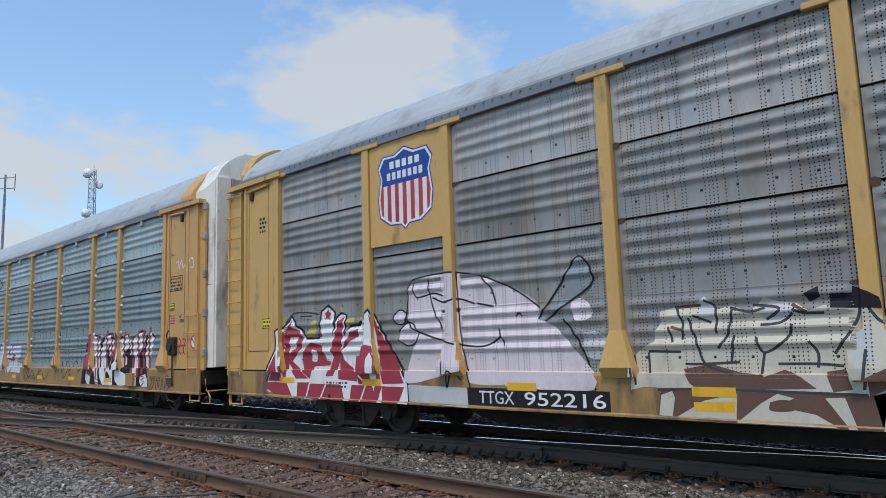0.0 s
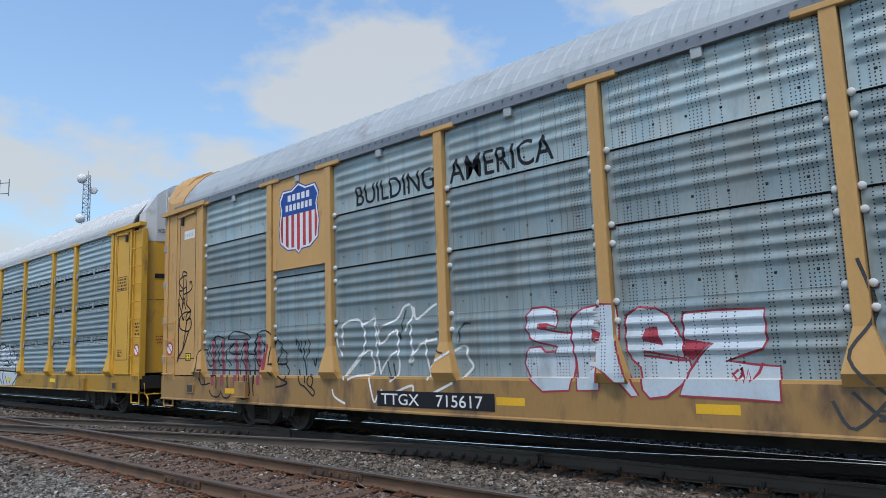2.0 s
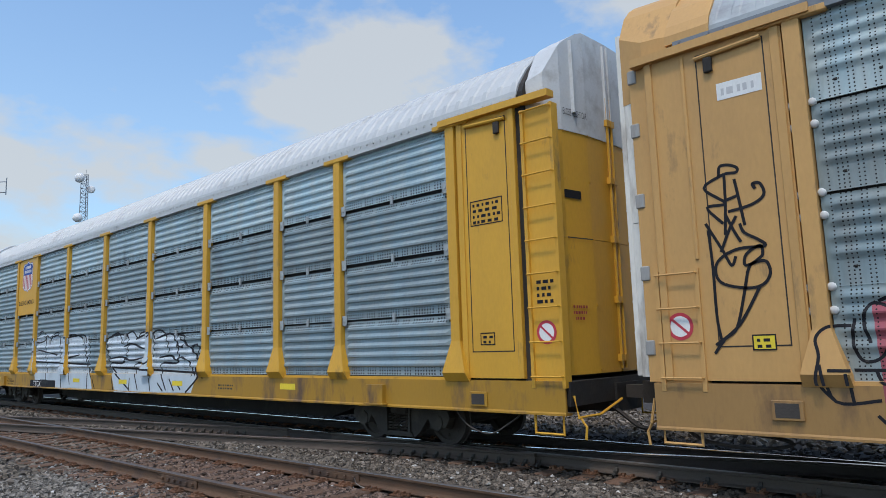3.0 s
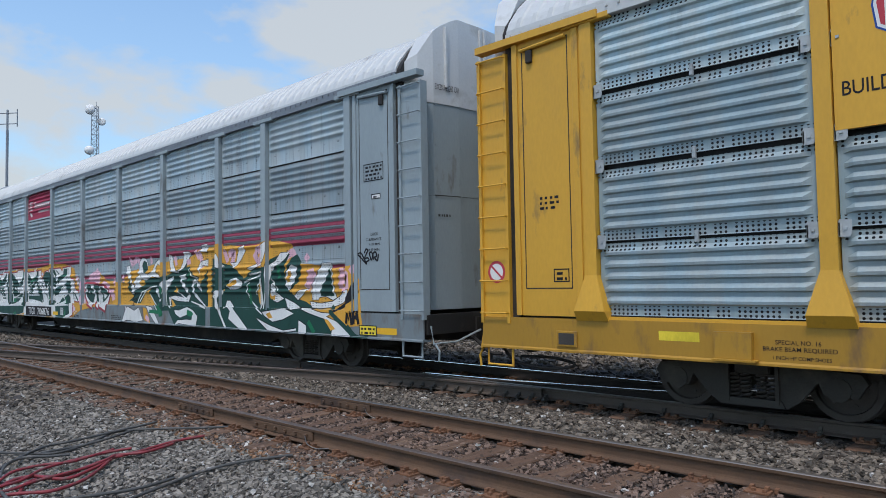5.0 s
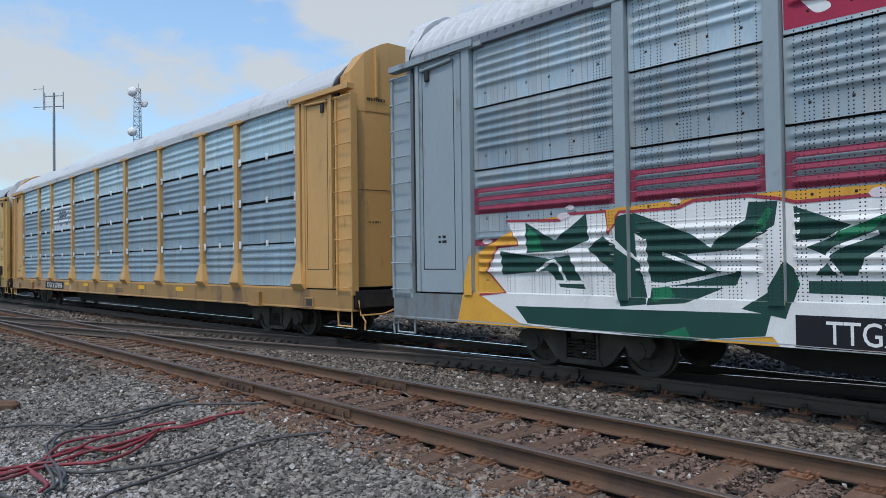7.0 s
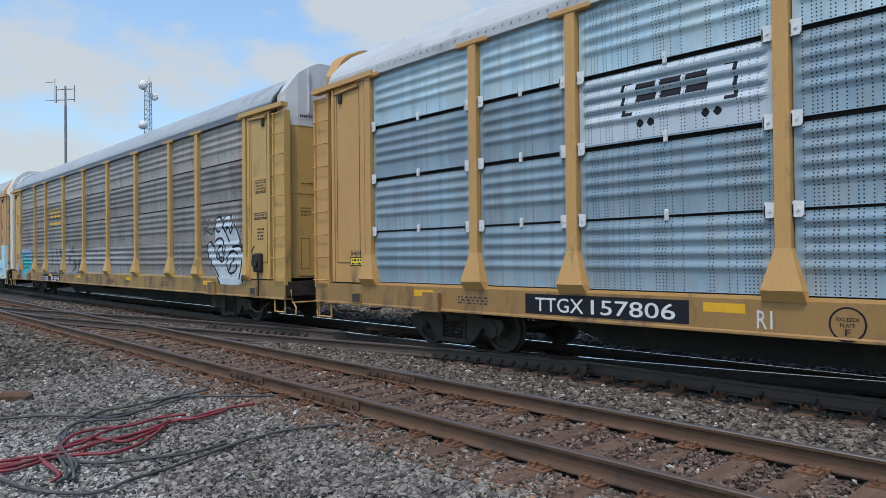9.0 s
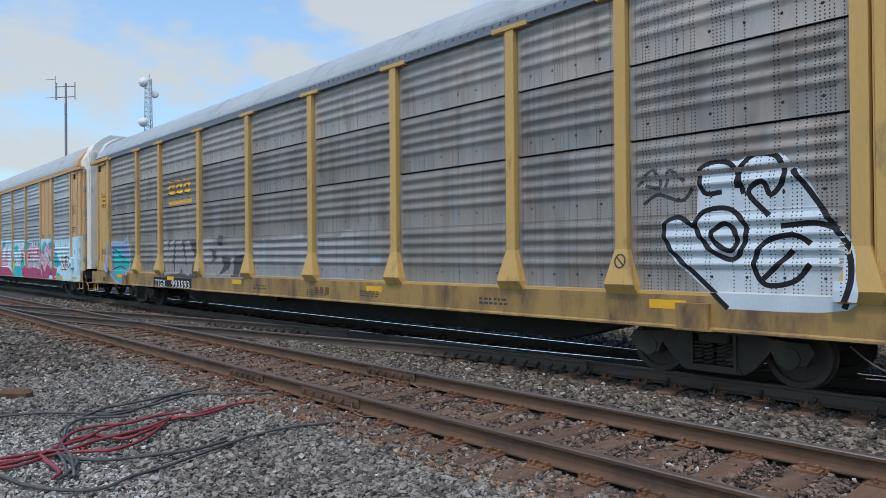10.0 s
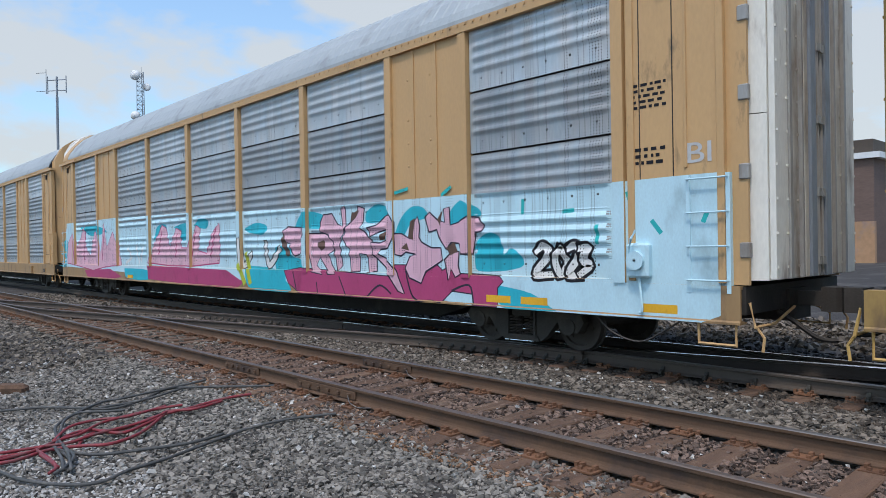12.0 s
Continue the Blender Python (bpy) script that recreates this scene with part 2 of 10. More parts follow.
def mesh_object(name, verts, faces, mats, parent=None, label="", slots=None, smooth=False):
    me = bpy.data.meshes.new(name)
    me.from_pydata(verts, [], faces)
    for m in (mats if isinstance(mats, (list, tuple)) else [mats]):
        me.materials.append(m)
    if slots is not None:
        me.polygons.foreach_set("material_index", slots)
    if smooth:
        me.polygons.foreach_set("use_smooth", [True] * len(me.polygons))
    me.update()
    ob = new(name, me)
    if parent is not None:
        ob.parent = parent
    if label:
        ob["label"] = label
    return ob


class Shape:
    """Collects boxes, sweeps and rounds into one mesh."""

    def __init__(self):
        self.v, self.f, self.s = [], [], []

    def add(self, verts, faces, slot=0):
        k = len(self.v)
        self.v += [tuple(p) for p in verts]
        self.f += [tuple(i + k for i in f) for f in faces]
        self.s += [slot] * len(faces)
        return self

    def box(self, x0, x1, y0, y1, z0, z1, slot=0, bevel=0.0):
        if bevel <= 0:
            v = [(x, y, z) for x in (x0, x1) for y in (y0, y1) for z in (z0, z1)]
            return self.add(v, [(0, 1, 3, 2), (4, 6, 7, 5), (0, 4, 5, 1), (2, 3, 7, 6), (0, 2, 6, 4), (1, 5, 7, 3)], slot)
        b = bevel
        ring = [(x0 + b, y0), (x1 - b, y0), (x1, y0 + b), (x1, y1 - b), (x1 - b, y1), (x0 + b, y1), (x0, y1 - b), (x0, y0 + b)]
        inn = [(x0 + 2 * b, y0 + b), (x1 - 2 * b, y0 + b), (x1 - b, y0 + 2 * b), (x1 - b, y1 - 2 * b), (x1 - 2 * b, y1 - b), (x0 + 2 * b, y1 - b), (x0 + b, y1 - 2 * b), (x0 + b, y0 + 2 * b)]
        v = [(x, y, z0) for x, y in inn] + [(x, y, z0 + b) for x, y in ring] + [(x, y, z1 - b) for x, y in ring] + [(x, y, z1) for x, y in inn]
        f = [tuple(reversed(range(8))), tuple(range(24, 32))]
        for k in range(3):
            f += [(8 * k + i, 8 * k + (i + 1) % 8, 8 * k + 8 + (i + 1) % 8, 8 * k + 8 + i) for i in range(8)]
        return self.add(v, f, slot)

    def prism(self, outline, axis, a0, a1, slot=0):
        """A closed outline of two coordinates pushed along the third axis from a0 to a1."""
        n = len(outline)

        def p(u, w, a):
            return {"x": (a, u, w), "y": (u, a, w), "z": (u, w, a)}[axis]
        v = [p(u, w, a0) for u, w in outline] + [p(u, w, a1) for u, w in outline]
        return self.add(v, [tuple(range(n))[::-1], tuple(range(n, 2 * n))] + [(i, (i + 1) % n, n + (i + 1) % n, n + i) for i in range(n)], slot)

    def tube(self, pts, r, sides=6, slot=0):
        pts = [Vector(p) for p in pts]
        v, f = [], []
        for i, p in enumerate(pts):
            d = (pts[min(i + 1, len(pts) - 1)] - pts[max(i - 1, 0)]).normalized()
            a = d.orthogonal().normalized() if abs(d.z) > 0.9 else d.cross(Vector((0, 0, 1))).normalized()
            b = d.cross(a)
            v += [tuple(p + (a * math.cos(2 * math.pi * k / sides) + b * math.sin(2 * math.pi * k / sides)) * r) for k in range(sides)]
        for i in range(len(pts) - 1):
            f += [(i * sides + k, i * sides + (k + 1) % sides, (i + 1) * sides + (k + 1) % sides, (i + 1) * sides + k) for k in range(sides)]
        f += [tuple(range(sides))[::-1], tuple(range((len(pts) - 1) * sides, len(pts) * sides))]
        return self.add(v, f, slot)

    def lathe(self, profile, seg=28, slot=0):
        """Profile of (radius, y) turned round the y axis."""
        v, f, n = [], [], len(profile)
        for k in range(seg):
            a = 2 * math.pi * k / seg
            v += [(r * math.cos(a), y, r * math.sin(a)) for r, y in profile]
        for k in range(seg):
            for i in range(n - 1):
                f.append((k * n + i, ((k + 1) % seg) * n + i, ((k + 1) % seg) * n + i + 1, k * n + i + 1))
        return self.add(v, f, slot)

    def make(self, name, mats, parent=None, label="", smooth=False):
        return mesh_object(name, self.v, self.f, mats, parent, label, self.s, smooth)


def data_copy(ob, name, m, parent):
    """Another object on the same mesh."""
    o = new(name, ob.data)
    o.parent = parent
    o.matrix_basis = m
    return o


# ---- ground ----
def ground_height(x, y):
    """Ballast beds of the two tracks, the ridge between them, and the lower walked strip."""
    if y < 3.9:
        z = -0.225 - 0.055 * min(1.0, (3.9 - y) / 0.9) + 0.02 * noise.noise((x * 0.5, y * 0.5, 0.0))
    elif y < 6.75:
        z = -0.225
    elif y < 8.05:
        z = -0.225 + 0.05 * math.sin(math.pi * (y - 6.75) / 1.3)
    else:
        z = -0.225 if y < 11 else -0.30
    return z


def make_ground():
    xs = [-3000, -1200, -500, -200, -120, -70] + [-50 + 0.5 * i for i in range(121)] + [14, 20, 40, 90, 200, 600, 3000]
    ys = [-3000, -800, -200, -60, -25, -12, -6, -3] + [-1 + 0.25 * i for i in range(57)] + [14, 16, 20, 30, 60, 150, 500, 3000]
    v = []
    for x in xs:
        for y in ys:
            near = -50 <= x <= 12 and -1 <= y <= 13
            bump_z = 0.03 * noise.noise((x * 1.3, y * 1.3, 3.0)) + 0.015 * noise.noise((x * 4, y * 4, 9.0)) if near else 0
            v.append((x, y, ground_height(x, y) + bump_z))
    n = len(ys)
    f = [(i * n + j, (i + 1) * n + j, (i + 1) * n + j + 1, i * n + j + 1) for i in range(len(xs) - 1) for j in range(n - 1)]
    return tagged(mesh_object("ground", v, f, M["ground"], smooth=True), "trodden gravel ground, darkened for shade between the stones", "ground", kind="structure")


ground = make_ground()

RAIL = [(-0.07, -0.172), (0.07, -0.172), (0.07, -0.160), (0.016, -0.142), (0.009, -0.125), (0.009, -0.045), (0.034, -0.034),
        (0.036, -0.008), (0.028, 0.0), (-0.028, 0.0), (-0.036, -0.008), (-0.034, -0.034), (-0.009, -0.045), (-0.009, -0.125), (-0.016, -0.142), (-0.07, -0.160)]


def rail(name, path, side, head, parent, label):
    """A rail of real section along a path of (x, y)."""
    n = len(RAIL)
    v, f, s = [], [], []
    for i, (x, y) in enumerate(path):
        a, b = path[max(i - 1, 0)], path[min(i + 1, len(path) - 1)]
        d = Vector((b[0] - a[0], b[1] - a[1])).normalized()
        v += [(x - d.y * u, y + d.x * u, z) for u, z in RAIL]
    for i in range(len(path) - 1):
        for k in range(n):
            f.append((i * n + k, i * n + (k + 1) % n, (i + 1) * n + (k + 1) % n, (i + 1) * n + k))
            s.append(1 if k in (7, 8, 9) else 0)
    f += [tuple(range(n)), tuple(range((len(path) - 1) * n, len(path) * n))]
    s += [0, 0]
    return mesh_object(name, v, f, [side, head], parent, label, s)


def straight(y, x0=-140, x1=60):
    return [(x0 + (x1 - x0) * i / 40, y) for i in range(41)]


def bend(points, steps=6):
    """A smooth line through the points."""
    out = []
    for i in range(len(points) - 1):
        p0, p1, p2, p3 = points[max(i - 1, 0)], points[i], points[i + 1], points[min(i + 2, len(points) - 1)]
        for k in range(steps):
            t = k / steps
            out.append(tuple(0.5 * (2 * b + (c - a) * t + (2 * a - 5 * b + 4 * c - d) * t * t + (3 * b - a - 3 * c + d) * t ** 3) for a, b, c, d in zip(p0, p1, p2, p3)))
    return out + [tuple(points[-1])]


NEAR_Y, FAR_Y = 4.68, 6.19
sidings = tagged(new("siding_track"), "rusty jointed rails on weathered wooden sleepers in ballast", "railway track", kind="structure")
main_line = tagged(new("main_track"), "bright worn rails under the moving train", "railway track", kind="structure")
crossover = tagged(new("crossover_track"), "dusty grey crossover rails leading between the two tracks", "railway track", kind="structure")
rail("rail", straight(NEAR_Y), M["rail_side"], M["rail_dull"], sidings, "rusty rail with a dull brown head")
rail("rail", straight(FAR_Y), M["rail_side"], M["rail_head"], sidings, "rusty rail with a bright running edge")
rail("rail", straight(TRACK_Y - 0.755), M["rail_grey"], M["rail_head"], main_line, "dusty grey rail with a thin worn running edge")
rail("rail", straight(TRACK_Y + 0.755), M["rail_main"], M["rail_polished"], main_line, "rail with a bright polished head")
rail("rail", bend([(-34, 4.77), (-28.5, 5.05), (-23.6, 6.2), (-19.7, 7.2), (-17.0, 7.75), (-14.4, 8.22), (-12.4, 8.58)]), M["rail_grey"], M["rail_dull"], crossover, "dusty grey rail")
rail("rail", bend([(-28.0, 4.77), (-23.2, 5.05), (-20.1, 5.66), (-16.9, 6.40), (-14.5, 7.0), (-12.2, 7.5), (-10.2, 7.98), (-8.3, 8.38), (-6.2, 8.58)]), M["rail_grey"], M["rail_dull"], crossover, "dusty grey rail")

rail("rail", bend([(-12.4, 8.60), (-10.4, 8.70), (-8.4, 8.83), (-6.7, 9.03), (-5.0, 9.34), (-3.6, 9.66), (-2.4, 9.93), (-0.6, 10.09)]), M["rail_main"], M["rail_polished"], crossover, "bright switch rail between the running rails")


def rail_braces(x0, x1, step, y):
    """Cast braces that hold the switch rail upright, one on each sleeper."""
    first = None
    x = x0
    while x < x1:
        if first is None:
            sh = Shape().prism([(-0.13, -0.172), (-0.035, -0.172), (-0.018, -0.085), (-0.05, -0.085), (-0.08, -0.13), (-0.13, -0.15)], "x", -0.022, 0.022)
            sh.box(-0.018, 0.018, -0.115, -0.08, -0.15, -0.115, bevel=0.006)
            first = sh.make("rail_brace", M["truck"], crossover, "dark cast rail brace")
            first.matrix_basis = pose(x, y(x), 0)
        else:
            data_copy(first, "rail_brace", pose(x, y(x), 0), crossover)
        x += step


rail_braces(-9.4, -6.0, 0.235, lambda x: 8.38 + (x + 8.3) * 0.12 if x < -7 else 8.54 + (x + 7) * 0.06)
rail_braces(-4.9, -1.0, 0.62, lambda x: TRACK_Y - 0.765)
rail_braces(-17.2, -13.4, 0.26, lambda x: 7.72 + (x + 17.0) * 0.18)

# ---- autorack cars ----
ROWS_Z = (1.13, 2.08, 3.06, 4.04, 5.02)
POSTS = (1.41, 4.22, 7.04, 8.96, 11.75)
FACE = 1.50            # sheet plane, from the car's centre line
POST_FACE = 1.585
SILL_FACE = 1.56


def ribs(count, height, flat, sharp=False):
    """Sheet profile from bottom to top: (height, depth) with rounded ribs above a flat strip."""
    pts = [(0.0, 0.005), (0.015, 0.0), (flat, 0.0)]
    step = (height - flat - 0.03) / count
    for i in range(count):
        z = flat + i * step
        if sharp:
            pts += [(z + step * 0.10, 0.0), (z + step * 0.22, 0.040), (z + step * 0.44, 0.044), (z + step * 0.80, 0.0)]
            continue
        pts += [(z + step * 0.12, 0.001), (z + step * 0.28, 0.014), (z + step * 0.44, 0.034), (z + step * 0.56, 0.037), (z + step * 0.76, 0.018), (z + step * 0.94, 0.001)]
    return pts + [(height - 0.015, 0.0), (height, 0.005)]


def sheet_mesh(name, width, prof, mats, sharp=False):
    """One pressed side sheet with rib ends run out flat, facing -y."""
    xs = [-width / 2, -width / 2 + 0.05, -width / 2 + 0.14, width / 2 - 0.14, width / 2 - 0.05, width / 2]
    fade = [0, 0, 1, 1, 0, 0]
    n = len(prof)
    v = [(x, -d * k, z) for x, k in zip(xs, fade) for z, d in prof]
    f = [(i * n + j, (i + 1) * n + j, (i + 1) * n + j + 1, i * n + j + 1) for i in range(5) for j in range(n - 1)]
    # returned edges give the sheet its thickness
    k = len(v)
    v += [(-width / 2, 0.02, 0), (width / 2, 0.02, 0), (-width / 2, 0.02, prof[-1][0]), (width / 2, 0.02, prof[-1][0])]
    f += [(0, k, k + 1, 5 * n), (n - 1, 6 * n - 1, k + 3, k + 2)]
    me = bpy.data.meshes.new(name)
    me.from_pydata(v, [], f)
    for m in mats:
        me.materials.append(m)
    me.polygons.foreach_set("use_smooth", [i < 5 * (n - 1) and not sharp for i in range(len(f))])
    return me


def bolt_rows(sh, x0, x1, y, z, count, r=0.016):
    for i in range(count):
        x = x0 + (x1 - x0) * (i + 0.5) / count
        sh.add([(x - r, y, z - r), (x + r, y, z - r), (x + r, y, z + r), (x - r, y, z + r), (x, y - r * 0.9, z)], [(0, 1, 4), (1, 2, 4), (2, 3, 4), (3, 0, 4)])


def paint_mats(tag, frame_col, dirt, amount):
    return material(tag, frame_col, 0.55, 0.0, 0.12, 1.6, 30, 0.08, dirt, amount, 2.2, stretch=(1, 1, 0.35), each=0.06)


ROOF = [(-1.57, 5.10), (-1.565, 5.20), (-1.50, 5.32), (-1.28, 5.57), (-1.0, 5.80), (-0.7, 5.95), (-0.35, 6.04), (0, 6.06),
        (0.35, 6.04), (0.7, 5.95), (1.0, 5.80), (1.28, 5.57), (1.50, 5.32), (1.565, 5.20), (1.57, 5.10)]


def roof_part(car, mat, edge_mat, x1=13.06, rib=0.012, lift=0.0, rise=1.0):
    xs, up = [], []
    n_ribs = 96
    for i in range(n_ribs):
        a = -x1 + 2 * x1 * i / n_ribs
        w = 2 * x1 / n_ribs
        xs += [a, a + w * 0.55, a + w * 0.65, a + w * 0.9]
        up += [0, 0, 1, 1]
    xs.append(x1)
    up.append(0)
    v = []
    for x, u in zip(xs, up):
        for y, z in ROOF:
            s = u * rib if z > 5.25 else 0.0
            ln = math.hypot(y, 3.0)
            v.append((x, y + s * y / ln, 5.1 + (z - 5.1) * rise + lift + s * 0.8))
    n = len(ROOF)
    f = [(i * n + j, i * n + j + 1, (i + 1) * n + j + 1, (i + 1) * n + j) for i in range(len(xs) - 1) for j in range(n - 1)]
    f += [tuple(range(n)), tuple(range((len(xs) - 1) * n, len(xs) * n))]
    mesh_object("roof", v, f, mat, car, "ribbed galvanised roof sheets")
    for side in (-1, 1):
        sh = Shape()
        sh.box(-x1, x1, side * 1.545 - 0.05, side * 1.545 + 0.05, 5.0 + lift, 5.15 + lift)
        for i in range(150):
            x = -x1 + 2 * x1 * (i + 0.5) / 150
            sh.box(x - 0.014, x + 0.014, side * 1.60 - 0.014, side * 1.60 + 0.014, 5.10 + lift, 5.13 + lift)
        sh.make("eave_rail", edge_mat, car, "bolted eave strip")


def post_shape(sh, x, foot=True):
    z0, z1 = 1.10, 5.03
    sh.box(x - 0.085, x + 0.085, -POST_FACE, -1.44, 1.62 if foot else z0, z1)
    if foot:
        sh.add([(x - 0.225, -1.66, z0 + 0.10), (x + 0.225, -1.66, z0 + 0.10), (x + 0.087, -POST_FACE - 0.002, 1.66), (x - 0.087, -POST_FACE - 0.002, 1.66),
                (x - 0.225, -1.44, z0 + 0.10), (x + 0.225, -1.44, z0 + 0.10), (x + 0.087, -1.44, 1.66), (x - 0.087, -1.44, 1.66),
                (x - 0.235, -1.57, z0 - 0.03), (x + 0.235, -1.57, z0 - 0.03)],
               [(0, 1, 2, 3), (1, 5, 6, 2), (0, 3, 7, 4), (3, 2, 6, 7), (0, 8, 9, 1), (1, 9, 5), (0, 4, 8)])
    return sh


def wheel_shape():
    sh = Shape()
    for s in (-1, 1):
        y = s * 0.755
        prof = [(0.09, y - s * 0.07), (0.12, y - s * 0.07), (0.14, y - s * 0.03), (0.29, y - s * 0.01), (0.31, y - s * 0.065), (0.405, y - s * 0.065), (0.405, y - s * 0.04),
                (0.385, y - s * 0.03), (0.38, y + s * 0.06), (0.31, y + s * 0.065), (0.30, y + s * 0.02), (0.14, y + s * 0.05), (0.12, y + s * 0.1), (0.0, y + s * 0.1)]
        sh.lathe(prof if s > 0 else prof[::-1], 32)
        # plate holes and bolts that show the turning
        for k in range(6):
            a = k * math.pi / 3
            x, z = 0.22 * math.cos(a), 0.22 * math.sin(a)
            sh.box(x - 0.02, x + 0.02, y + s * 0.02, y + s * 0.05, z - 0.02, z + 0.02)
    sh.lathe([(0.0, -1.02), (0.085, -1.02), (0.085, 1.02), (0.0, 1.02)], 14)
    return sh


WHEEL_R = 0.38
AXLE = 0.90
TRUCK_X = 9.95


def truck_shape():
    sh = Shape()
    for s in (-1, 1):
        y0, y1 = s * 1.02 - 0.07, s * 1.02 + 0.07
        out = [(-1.18, 0.46), (-1.12, 0.56), (-0.72, 0.58), (-0.40, 0.68), (0.40, 0.68), (0.72, 0.58), (1.12, 0.56), (1.18, 0.46), (1.08, 0.30), (0.76, 0.30), (0.70, 0.44),
               (0.32, 0.58), (-0.32, 0.58), (-0.70, 0.44), (-0.76, 0.30), (-1.08, 0.30)]
        sh.prism(out, "y", y0, y1)
        for e in (-1, 1):
            sh.prism([(e * 0.70, 0.44), (e * 0.30, 0.59), (e * 0.30, 0.13), (e * 0.38, 0.12), (e * 0.50, 0.20)], "y", y0 + 0.008, y1 - 0.008)
        sh.prism([(-0.36, 0.12), (0.36, 0.12), (0.32, 0.20), (-0.32, 0.20)], "y", y0 - 0.02, y1 + 0.02)
        for b in (-AXLE, AXLE):
            sh.prism([(b + 0.13 * math.cos(k * math.pi / 5), 0.38 + 0.13 * math.sin(k * math.pi / 5)) for k in range(10)], "y", s * 1.09 - 0.02, s * 1.09 + 0.05)
        sh.box(-0.30, -0.26, s * 1.10 - 0.02, s * 1.10 + 0.03, 0.16, 0.60)
        sh.box(0.26, 0.30, s * 1.10 - 0.02, s * 1.10 + 0.03, 0.16, 0.60)
    sh.box(-0.20, 0.20, -1.10, 1.10, 0.48, 0.62, bevel=0.02)
    for b in (-0.48, 0.48):
        sh.box(b - 0.05, b + 0.05, -0.8, 0.8, 0.30, 0.40)
    return sh


def spring_shape(s):
    sh = Shape()
    for k in (-0.21, -0.09, 0.09, 0.21):
        pts = [(k + 0.055 * math.cos(a * 0.7), s * 1.03 + 0.055 * math.sin(a * 0.7), 0.20 + a * 0.0053) for a in range(54)]
        sh.tube(pts, 0.014, 5)
    return sh


_truck_data = {}


def add_truck(car, x):
    if not _truck_data:
        _truck_data["truck"] = truck_shape().make("truck", M["truck"], car)
        t = _truck_data["truck"]
        for s in (-1, 1):
            _truck_data["spring", s] = spring_shape(s).make("spring", M["wheel"], t)
        _truck_data["wheelset"] = wheel_shape().make("wheelset", [M["wheel"]], t, smooth=False)
        t.matrix_basis = pose(x, 0, 0)
        _truck_data["wheelset"].matrix_basis = pose(-AXLE, 0, WHEEL_R)
        o = data_copy(_truck_data["wheelset"], "wheelset", pose(AXLE, 0, WHEEL_R), t)
        return [_truck_data["wheelset"], o]
    t = data_copy(_truck_data["truck"], "truck", pose(x, 0, 0), car)
    for s in (-1, 1):
        data_copy(_truck_data["spring", s], "spring", pose(0, 0, 0), t)
    return [data_copy(_truck_data["wheelset"], "wheelset", pose(b, 0, WHEEL_R), t) for b in (-AXLE, AXLE)]


WHEELSETS = []
CARS = []


def ladder(car, x, mat, z0, z1, turn):
    stile = Shape().box(x - 0.22, x + 0.22, -1.53, -1.42, z0 - 0.12, z1 + 0.05).make("ladder", mat, car)
    stile.matrix_basis = pose(0, 0, 0, 0, 0, turn)
    for k in (-0.245, 0.245):
        Shape().box(x + k - 0.025, x + k + 0.025, -1.57, -1.42, z0 - 0.15, z1 + 0.05).make("stile", mat, stile)
    n = max(2, round((z1 - z0) / 0.46) + 1)
    for i in range(n):
        z = z0 + (z1 - z0) * i / (n - 1)
        r = Shape().tube([(x - 0.25, -1.54, z), (x - 0.24, -1.62, z), (x + 0.24, -1.62, z), (x + 0.25, -1.54, z)], 0.013, 6)
        r.make("rung", mat, stile)


